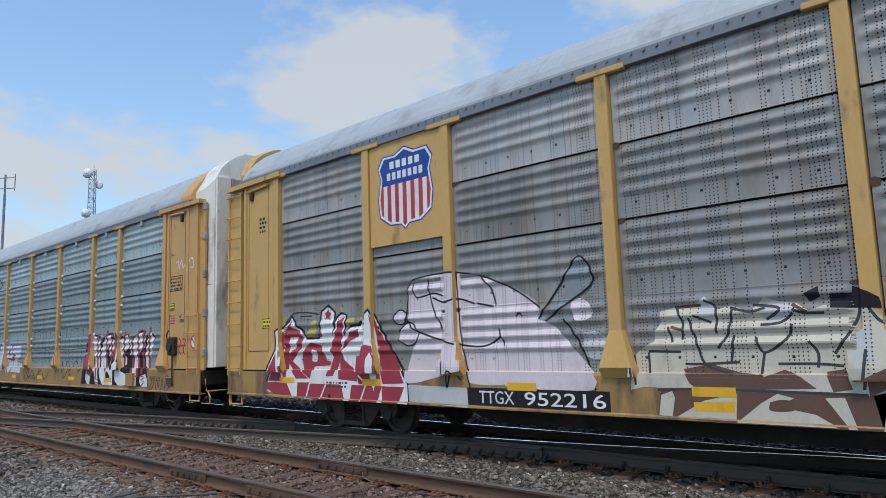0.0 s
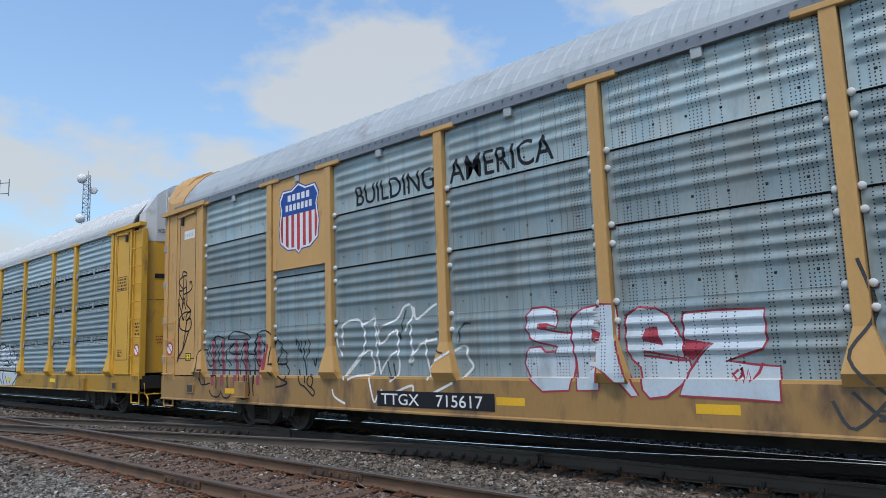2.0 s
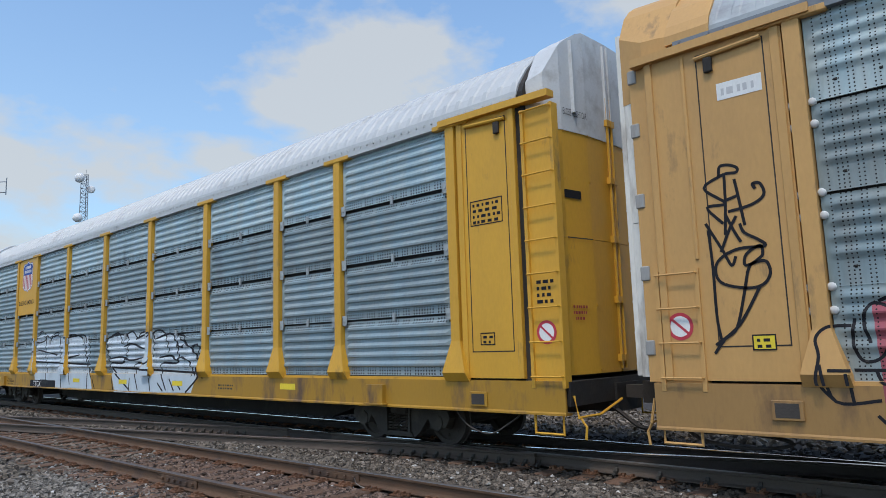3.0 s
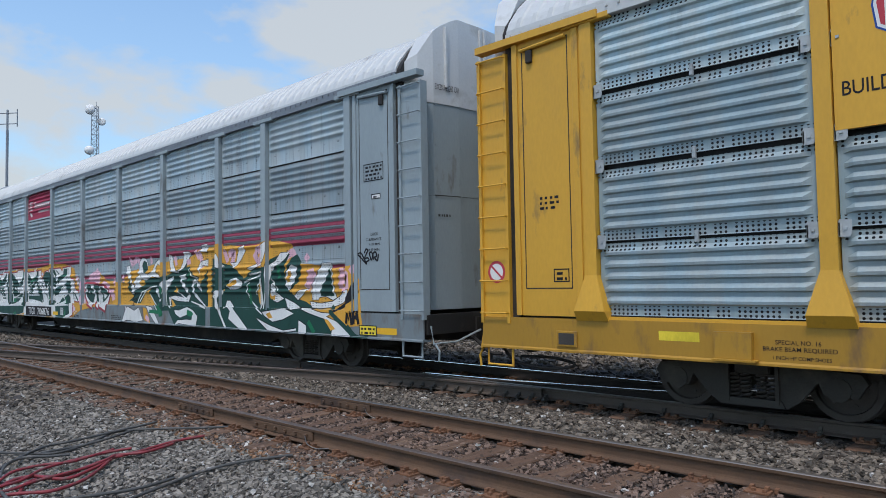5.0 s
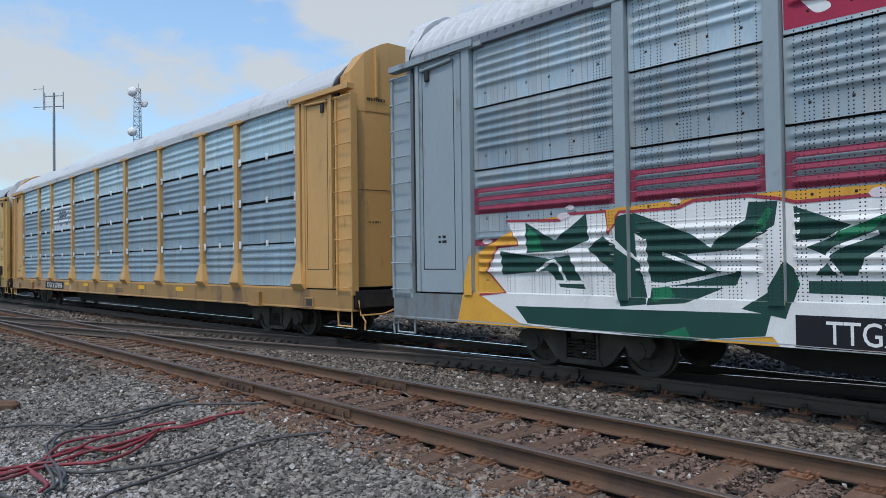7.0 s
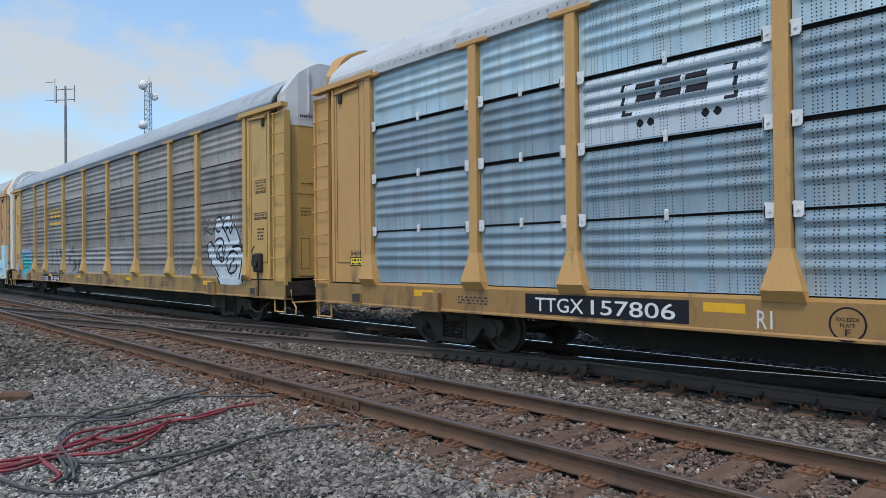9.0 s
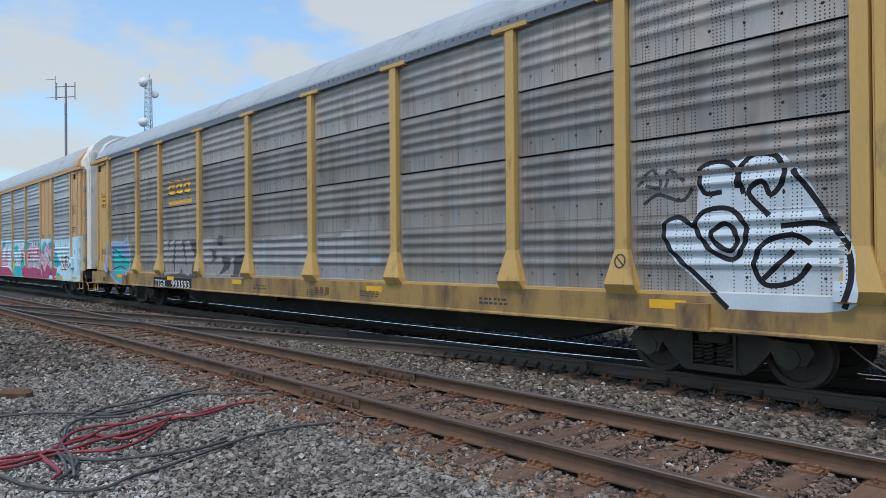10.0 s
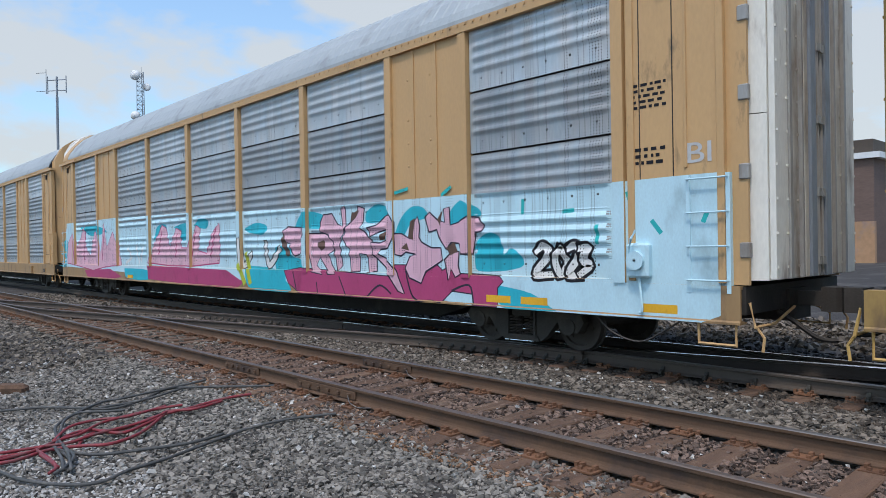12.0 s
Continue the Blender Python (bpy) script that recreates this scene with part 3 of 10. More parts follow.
def end_parts(car, kit, turn, style, ladder_kind):
    """All that closes one end; built for +x and turned half round for the other end."""
    c0 = kit.get("posts", POSTS)[-1] + 0.11
    p, metal, dark = kit["frame"], kit["end"], M["black"]
    rot = pose(0, 0, 0, 0, 0, turn)

    def put(sh, name, mat, label="", smooth=False):
        o = sh.make(name, mat, car, label, smooth)
        o.matrix_basis = rot
        return o
    for s in (-1, 1):
        f = s * 1.50
        low = ladder_kind == "low"
        xe = 13.46 if low else 12.98
        g = s * 1.545
        sh = Shape().box(c0, xe, min(g, g - s * 0.095), max(g, g - s * 0.095), 1.12, 5.0)
        panel = put(sh, "corner_panel", kit["corner"], "painted sheet steel corner panel")
        strips = [(c0 + 0.02, c0 + 0.12, 1.12, 4.98, 0.022), (xe - 0.09, xe, 1.12, 4.98, 0.028)]
        if low:
            strips += [(12.96, 13.0, 2.5, 4.95, 0.02)]
        for x0, x1, z0, z1, d in strips:
            Shape().box(x0, x1, min(g, g + s * d), max(g, g + s * d), z0, z1, bevel=0.006).make("stiffener", kit["corner"], panel)
        a0, a1 = c0 + 0.19, min(12.82, xe - 0.14)
        for x0, x1, z0, z1 in ((a0, a0 + 0.014, 1.5, 4.9), (a1 - 0.014, a1, 1.5, 4.9), (a0, a1, 1.49, 1.505), (a0, a1, 4.9, 4.912)):
            Shape().box(x0, x1, min(g, g + s * 0.003), max(g, g + s * 0.003), z0, z1).make("seam", dark, panel, "dark door seam")
        # door track and latch under the eave
        Shape().tube([(a0 + 0.02, g + s * 0.03, 4.90), (a1, g + s * 0.03, 4.86)], 0.028, 8).make("door_track", kit["corner"], panel)
        Shape().box(a1 - 0.20, a1 - 0.10, min(g, g + s * 0.05), max(g, g + s * 0.05), 4.66, 4.84, bevel=0.01).make("door_latch", dark, panel, "dark door latch")
        if not low:
            sh = Shape()
            # the open slot's shade is a black strip set almost flush
            sh.box(12.96, 13.14, min(f - s * 0.04, f), max(f - s * 0.04, f), 1.05, 5.0)
            put(sh, "door_slot", dark)
        sh = Shape()
        sh.prism([(11.55, 5.0), (13.62, 4.98), (13.62, 5.08), (11.55, 5.10)], "y", min(f - s * 0.04, f + s * 0.13), max(f - s * 0.04, f + s * 0.13))
        put(sh, "eave_beam", p)
        sh = Shape()
        sh.tube([(13.1, s * 1.52, 0.75), (13.1, s * 1.52, 0.40), (13.55, s * 1.52, 0.40), (13.55, s * 1.52, 0.75)], 0.022, 6)
        put(sh, "step", p)
        if style == "rib":
            put(Shape().box(13.46, 13.70, min(f, f - s * 0.05), max(f, f - s * 0.05), 1.10, 4.98), "corner_post", kit["frame"], "tan corner post beside the end door")
    # doors: bowed outwards in plan
    plan = [(13.10, -1.46), (13.40, -1.40), (13.52, -1.15), (13.60, -0.6), (13.62, -0.02)]
    if style == "rib":
        plan = [(13.30, -1.47), (13.52, -1.46), (13.86, -1.36), (13.90, -0.6), (13.90, -0.02)]
    for s in (-1, 1):
        pts = [(x, y * -s) for x, y in plan]
        inner = [(x - 0.05, y) for x, y in pts[::-1]]
        sh = Shape()
        for z0, z1 in ((1.15, 3.05), (3.06, 4.62)):
            sh.prism(pts + inner, "z", z0, z1)
        for z in (1.2, 2.1, 3.05, 3.9, 4.6):
            for x, y in pts[1:]:
                sh.box(x - 0.005, x + 0.016, y * 0.97 - 0.014, y * 0.97 + 0.014, z - 0.014, z + 0.014)
        door = put(sh, "end_door", metal, "bowed sheet steel end door")
        if style == "rib":
            # flat leaves, folded strips and dark grooves from the corner to the middle
            for k0, k1, out, mat in ((1.34, 0.98, 0.012, metal), (0.97, 0.89, 0.035, DULL_STRIP), (0.88, 0.60, -0.01, GRIMY_WHITE), (0.585, 0.53, 0.03, DULL_STRIP),
                                     (0.46, 0.34, 0.012, GRIMY_WHITE), (0.33, 0.16, 0.045, BLUE_STRIP), (0.10, 0.03, 0.03, DULL_STRIP)):
                a, b = sorted((k0 * s, k1 * s))
                leaf = Shape().box(13.87, 13.93 + out, a, b, 1.16, 5.1 + 0.42 * kit.get("rise", 1.0), bevel=0.006)
                if k0 - k1 > 0.25:
                    for y in (a + 0.04, b - 0.04):
                        for i in range(11):
                            z = 1.3 + 0.39 * i
                            leaf.box(13.93 + out, 13.945 + out, y - 0.014, y + 0.014, z - 0.014, z + 0.014)
                leaf.make("door_leaf", mat, door)
    # cap above the doors: follows their bow, and slopes down to the eaves
    rise = kit.get("rise", 1.0)

    def top(y):
        y = abs(y)
        z = 6.06 if y < 0.66 else 6.06 - (y - 0.66) * 0.55 if y < 1.12 else 5.807 - (y - 1.12) * 1.55
        return 5.1 + (z - 5.1) * rise + 0.03
    ring = [(x + 0.012, y) for x, y in plan] + [(x + 0.012, -y) for x, y in plan[::-1]]
    fine = [(a[0] + (b[0] - a[0]) * k / 4, a[1] + (b[1] - a[1]) * k / 4) for a, b in zip(ring, ring[1:]) for k in range(4)] + [ring[-1]]
    n = len(fine)
    v = [(x, y, 4.61) for x, y in fine] + [(x, y, top(y)) for x, y in fine] + [(13.14, y, top(y) - 0.03) for x, y in fine] + [(13.14, y, 4.61) for x, y in fine]
    sh = Shape().add(v, [(r * n + i, r * n + i + 1, (r + 1) % 4 * n + i + 1, (r + 1) % 4 * n + i) for r in range(4) for i in range(n - 1)] + [(0, n, 2 * n, 3 * n), (n - 1, 4 * n - 1, 3 * n - 1, 2 * n - 1)])
    top_mat = p if turn and kit.get("tan_back") else kit["end_top"]
    cap = put(sh, "end_cap", top_mat, "sheet steel cap over the end doors")
    for y in (-0.06, 0.06, -0.9, 0.9):
        x = 13.66 if style != "rib" else 13.93
        x -= 0.05 if abs(y) > 0.5 else 0
        Shape().box(x - 0.06, x + 0.012, y - 0.02, y + 0.02, 4.9, top(y) - 0.06).make("cap_rib", top_mat, cap)
    if style == "rib":
        band = [(y * 1.012, 5.1 + (z - 5.1) * rise + 0.03) for y, z in ROOF]
        put(Shape().prism(band, "x", 12.62, 13.16), "roof_end", kit["frame"], "tan painted end of the roof")
        # hinges up the corner post
        for s in (-1, 1):
            for z in (1.5, 2.4, 3.3, 4.2, 4.9):
                put(Shape().box(13.60, 13.72, min(s * 1.44, s * 1.52), max(s * 1.44, s * 1.52), z - 0.09, z + 0.09, bevel=0.012), "hinge", DULL_STRIP, "grimy door hinge")
    # black arch put in as the shade of the gap between roof and cap
    gap_arch = [(y * 0.985, 5.1 + (z - 5.1) * rise - 0.02) for y, z in ROOF]
    put(Shape().prism(gap_arch, "x", 13.0, 13.15), "roof_seal", dark, "black arch for the shaded gap at the roof end")
    sh = Shape()
    sh.box(13.0, 13.66, -1.5, 1.5, 0.76, 1.08)
    sh.box(12.2, 13.7, -0.35, 0.35, 0.60, 1.0)
    put(sh, "end_sill", kit["under"])
    sh = Shape()
    sh.box(13.6, 14.02, -0.09, 0.09, 0.78, 0.96)
    sh.prism([(14.0, -0.16), (14.18, -0.18), (14.27, -0.06), (14.2, 0.02), (14.28, 0.10), (14.22, 0.2), (14.02, 0.18)], "z", 0.72, 1.02)
    put(sh, "coupler", M["wheel"], "dusty cast steel coupler")
    sh = Shape()
    sh.tube(bend([(13.6, -0.45, 0.72), (13.8, -0.45, 0.60), (14.05, -0.42, 0.42), (14.25, -0.35, 0.40)], 4), 0.03, 6)
    put(sh, "air_hose", M["black"])
    for s in (-1, 1):
        sh = Shape()
        sh.tube([(13.68, s * 1.45, 0.9), (13.74, s * 1.45, 0.62), (13.74, s * 0.9, 0.62), (13.74, s * 0.3, 0.78)], 0.018, 6)
        sh.tube([(13.74, s * 1.42, 0.62), (13.82, s * 1.40, 0.50), (13.80, s * 1.40, 0.34)], 0.018, 6)
        put(sh, "uncoupling_lever", kit["lever"], "pale painted uncoupling lever")
    # seams, hinge bar and the small hatch of the doors
    for s in (-1, 1):
        sh = Shape()
        x0 = plan[-2][0]
        sh.tube([(x0 + 0.05, s * 0.06, 1.2), (x0 + 0.05, s * 0.06, 5.3)], 0.022, 6)
        for z in (1.35, 2.2, 3.1, 4.0, 4.9):
            sh.box(x0 + 0.0, x0 + 0.08, s * 0.06 - 0.05, s * 0.06 + 0.05, z - 0.05, z + 0.05)
        put(sh, "lock_rod", DULL_STRIP if style == "rib" else kit["frame"], "painted door lock rod")
    if ladder_kind == "full":
        ladder(car, 13.37, kit["ladder"], 1.15, 4.85, turn)
        ladder(car, -13.37, kit["ladder"], 1.15, 4.85, turn + 180)
    elif ladder_kind == "low":
        ladder(car, 13.25, kit["ladder"], 1.15, 2.35, turn)
        ladder(car, -13.25, kit["ladder"], 1.15, 2.35, turn + 180)


def build_car(kit):
    car = tagged(new("autorack_car"), kit["label"], "freight car", "cars of the train")
    CARS.append(car)
    n_ribs, flat, gap = kit["ribs"]
    sheets = {}
    posts = kit.get("posts", POSTS)
    edges = [-x for x in posts[::-1]] + list(posts)
    for i in range(len(edges) - 1):
        x0, x1 = edges[i] + 0.10, edges[i + 1] - 0.10
        w = round(x1 - x0, 2)
        if i in kit.get("solid", ()):
            for s in (-1, 1):
                sh = Shape().box(x0 - 0.02, x1 + 0.02, -FACE - 0.03, -FACE + 0.03, 1.12, 5.03)
                for k in (0.33, 0.67):
                    sh.box(x0 + w * k - 0.02, x0 + w * k + 0.02, -FACE - 0.05, -FACE - 0.02, 1.14, 5.0)
                    for z in (1.6, 2.3, 3.0, 3.4, 3.8, 4.5):
                        bolt_rows(sh, x0 + w * k - 0.2, x0 + w * k - 0.1, -FACE - 0.032, z, 1, 0.02)
                sh.make("solid_panel", kit["frame"], car, "plain tan sheet panel").matrix_basis = pose(0, 0, 0) if s < 0 else pose(x0 + x1, 0, 0, 0, 0, 180)
            continue
        for r in range(4):
            if (i, r) in kit.get("skip", ()):
                continue
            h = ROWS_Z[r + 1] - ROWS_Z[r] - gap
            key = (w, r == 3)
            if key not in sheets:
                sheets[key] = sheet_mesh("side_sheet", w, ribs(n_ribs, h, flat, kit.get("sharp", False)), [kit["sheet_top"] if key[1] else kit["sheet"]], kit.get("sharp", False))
            for s in (-1, 1):
                o = new("side_sheet", sheets[key])
                o.parent = car
                o.matrix_basis = pose((x0 + x1) / 2, s * FACE, ROWS_Z[r] + gap / 2, 0, 0, 0 if s < 0 else 180)
    for x in edges:
        for s in (-1, 1):
            sh = post_shape(Shape(), x, kit.get("foot", True))
            o = sh.make("side_post", kit["frame"], car)
            o.matrix_basis = pose(0, 0, 0, 0, 0, 0 if s < 0 else 180)
            if not kit.get("caps", True):
                continue
            cap = Shape().box(x - 0.36, x + 0.36, -1.60, -1.50, 4.97, 5.055, bevel=0.012)
            c = cap.make("post_cap", kit["frame"], car)
            c.matrix_basis = o.matrix_basis.copy()
    for x0, x1, z0, z1, out in kit.get("plates", ()):
        Shape().box(x0, x1, -out, -FACE + 0.02, z0, z1).make("sign_board", kit["frame"], car, "flat painted sign board")
    # clips over the sheet joints
    if gap > 0.02:
        wide = Shape().prism([(-0.062, -0.085), (0.04, -0.085), (0.062, -0.05), (0.062, 0.085), (-0.05, 0.095), (-0.062, 0.07)], "y", -1.553, -1.545)
        wide.box(-0.012, 0.022, -1.566, -1.553, -0.014, 0.014)
        wide.box(-0.06, -0.045, -1.553, -1.50, -0.08, 0.06)
        slim = Shape().box(-0.022, 0.022, -1.548, -1.50, -0.06, 0.085, bevel=0.008)
        slim.box(-0.012, 0.012, -1.556, -1.548, 0.02, 0.045)
        first = {}
        for z in ROWS_Z[1:4]:
            spots = [(x + dx, "w") for x in edges for dx in (-0.15, 0.15) if abs(x + dx) < 11.75] + [((a + b) / 2, "s") for a, b in zip(edges, edges[1:])]
            for x, kind in spots:
                if kind in first:
                    data_copy(first[kind], "sheet_clip", pose(x, 0, z), car)
                else:
                    first[kind] = (wide if kind == "w" else slim).make("sheet_clip", kit["clip"], car)
                    first[kind].matrix_basis = pose(x, 0, z)
    else:
        for s in (-1, 1):
            sh = Shape()
            for a, b in zip(edges, edges[1:]):
                for z in ROWS_Z[:4]:
                    bolt_rows(sh, a + 0.15, b - 0.15, -FACE - 0.002, z + flat * 0.75, 6 if b - a > 2 else 4)
            tagged(sh.make("sheet_bolts", M["black"], car, "dark bolt heads"), kind="stuff").matrix_basis = pose(0, 0, 0, 0, 0, 0 if s < 0 else 180)
    if kit.get("knobs"):
        # pale clips where the sheets meet the posts, and brackets under the eave
        knob = bracket = None
        for x in edges:
            for z in ROWS_Z[1:4]:
                for dx, dz in ((-0.12, 0.0), (0.12, 0.0), (-0.12, -0.24), (0.12, -0.24)):
                    if knob is None:
                        knob = Shape().lathe([(0.0, -1.535), (0.03, -1.535), (0.045, -1.52), (0.045, -1.49)], 10).make("sheet_clip", PALE_TOP, car, "pale round sheet clip", True)
                        knob.matrix_basis = pose(x + dx, 0, z + dz)
                    else:
                        data_copy(knob, "sheet_clip", pose(x + dx, 0, z + dz), car)
        for a, b in zip(edges, edges[1:]):
            m = pose((a + b) / 2, 0, 0)
            if bracket is None:
                bracket = Shape().box(-0.07, 0.07, -1.585, -1.50, 4.86, 5.03, bevel=0.012).make("eave_bracket", M["roof"], car)
                bracket.matrix_basis = m
            else:
                data_copy(bracket, "eave_bracket", m, car)
    if kit.get("rusty"):
        rng = random.Random(7)
        for x in edges:
            for z in ROWS_Z[1:5]:
                for dx in (-0.13, 0.13):
                    if rng.random() < 0.45:
                        continue
                    w, h = rng.uniform(0.05, 0.12), rng.uniform(0.03, 0.07)
                    q = [(x + dx + w * (0.6 + 0.4 * rng.random()) * math.cos(k * 0.785), -FACE - 0.006, z - 0.03 + h * (0.6 + 0.4 * rng.random()) * math.sin(k * 0.785)) for k in range(8)]
                    mesh_object("rust_patch", q, [tuple(range(8))], M["rust"], car, "dark rust stain at the sheet joint")
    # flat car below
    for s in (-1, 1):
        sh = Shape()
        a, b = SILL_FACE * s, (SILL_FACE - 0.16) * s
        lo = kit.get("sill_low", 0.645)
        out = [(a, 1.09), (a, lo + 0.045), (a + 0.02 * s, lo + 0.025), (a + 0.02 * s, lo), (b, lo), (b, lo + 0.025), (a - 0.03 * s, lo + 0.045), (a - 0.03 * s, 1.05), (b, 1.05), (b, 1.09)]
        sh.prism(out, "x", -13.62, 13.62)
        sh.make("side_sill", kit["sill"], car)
        sh = Shape().box(-11.8, 11.8, min(FACE * s, (FACE + 0.05) * s), max(FACE * s, (FACE + 0.05) * s), 1.09, 1.13)
        sh.make("sheet_ledge", kit["frame"], car)
    for s in (-1, 1):
        a = SILL_FACE * s
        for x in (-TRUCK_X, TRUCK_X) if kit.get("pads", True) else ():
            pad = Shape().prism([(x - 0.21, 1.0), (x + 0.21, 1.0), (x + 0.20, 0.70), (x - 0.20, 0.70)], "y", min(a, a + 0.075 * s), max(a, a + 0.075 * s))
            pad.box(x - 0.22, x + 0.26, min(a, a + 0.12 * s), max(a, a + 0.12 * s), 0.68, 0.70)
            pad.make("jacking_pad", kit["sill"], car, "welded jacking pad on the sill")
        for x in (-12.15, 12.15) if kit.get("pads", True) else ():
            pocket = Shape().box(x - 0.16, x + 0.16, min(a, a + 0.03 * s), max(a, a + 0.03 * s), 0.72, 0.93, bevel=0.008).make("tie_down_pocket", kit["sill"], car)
            # no hollow here: a flat dark plate paints the recess's shade
            Shape().box(x - 0.12, x + 0.12, min(a, a + 0.034 * s), max(a, a + 0.034 * s), 0.75, 0.90).make("recess", M["wheel"], pocket, "flat dark plate painted as a shaded recess")
    # added solid dark box: stands for the shade seen through the holes
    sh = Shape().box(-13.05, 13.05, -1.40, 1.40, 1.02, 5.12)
    sh.make("inner_body", M["gap"], car, "dark box standing for the shaded load space")
    sh = Shape()
    sh.box(-13.0, 13.0, -0.33, 0.33, 0.56, 1.0)
    sh.prism([(-8.4, 0.58), (-7.2, 0.24), (7.2, 0.24), (8.4, 0.58)], "y", -0.36, 0.36)
    for i in range(15):
        x = -7.0 + i
        sh.prism([(-1.4, 1.0), (-1.4, 0.86), (-0.33, 0.58), (0.33, 0.58), (1.4, 0.86), (1.4, 1.0)], "x", x - 0.03, x + 0.03)
    sh.box(-3.0, -1.2, -0.9, -0.4, 0.50, 0.85)
    sh.tube([(-8, -0.75, 0.62), (8, -0.75, 0.62)], 0.03, 6)
    sh.make("underframe", M["black"], car, "sooty black steel underframe")
    roof_part(car, kit["roof"], kit["eave"], rise=kit.get("rise", 1.0), rib=kit.get("rib", 0.012))
    end_parts(car, kit, 0, kit.get("style", ""), kit["ladders"][0])
    end_parts(car, kit, 180, kit.get("style", ""), kit["ladders"][1])
    for x in (-TRUCK_X, TRUCK_X):
        WHEELSETS.extend(add_truck(car, x))
    return car


def kit(label, frame_col, sheet_col, **more):
    dirt = more.get("dirt", (0.10, 0.075, 0.05))
    amount = more.get("amount", 0.25)
    fr = paint_mats(label[:24] + " frame", frame_col, dirt, amount * 0.2)
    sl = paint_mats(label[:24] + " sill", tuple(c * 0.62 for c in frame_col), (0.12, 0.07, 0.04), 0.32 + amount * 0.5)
    k = {"label": label, "frame": fr, "corner": fr, "end": fr, "end_top": fr, "ladder": fr, "lever": fr, "sill": sl,
         "under": M["black"], "roof": M["roof"], "eave": fr, "ribs": (4, 0.25, 0.0), "ladders": ("full", "full"), "clip": M["white"],
         "sheet": sheet_material(label[:24] + " sheet", sheet_col, more.get("sheet_dirt", dirt), amount, **more.get("punch", {}))}
    # top row: sheet colour times top_gain, with half the dirt amount
    k["sheet_top"] = sheet_material(label[:24] + " top sheet", tuple(min(0.6, c * more.get("top_gain", 1.35)) for c in sheet_col), more.get("sheet_dirt", dirt), amount * 0.5, **more.get("punch", {}))
    k.update({a: b for a, b in more.items() if a not in ("dirt", "amount", "punch", "sheet_dirt", "top_gain")})
    return k


TAN = (0.54, 0.305, 0.10)
YEL = (0.62, 0.33, 0.03)
GREY = (0.275, 0.325, 0.345)
DIRTY_WHITE = material("dirty white end sheet", (0.74, 0.71, 0.64), 0.6, 0.0, 0.18, 1.5, 30, 0.08, (0.20, 0.15, 0.11), 0.3, 1.5, stretch=(1, 1, 0.3))
PALE_TOP = material("pale grey end sheet", (0.56, 0.57, 0.57), 0.6, 0.0, 0.12, 1.5, 30, 0.08, (0.35, 0.34, 0.32), 0.25, 1.5)
DULL_STRIP = material("dull grey folded strip", (0.34, 0.33, 0.31), 0.6, 0.1, 0.2, 1.5, 30, 0.08, (0.16, 0.12, 0.09), 0.35, 1.5, stretch=(1, 1, 0.3))
GRIMY_WHITE = material("grimy white leaf", (0.60, 0.57, 0.51), 0.65, 0.0, 0.2, 1.5, 30, 0.08, (0.22, 0.17, 0.13), 0.42, 1.6, stretch=(1, 1, 0.3))
BLUE_STRIP = material("blue-grey strip", (0.24, 0.27, 0.31), 0.55, 0.1, 0.2, 1.5, 30, 0.08, (0.12, 0.10, 0.09), 0.4, 1.5, stretch=(1, 1, 0.3))
BLUE_PAINT = material("light blue rolled paint", (0.50, 0.70, 0.77), 0.6, 0.0, 0.12, 2.0, 40, 0.06)
G_POSTS = (1.46, 4.41, 7.30, 9.20, 12.05)
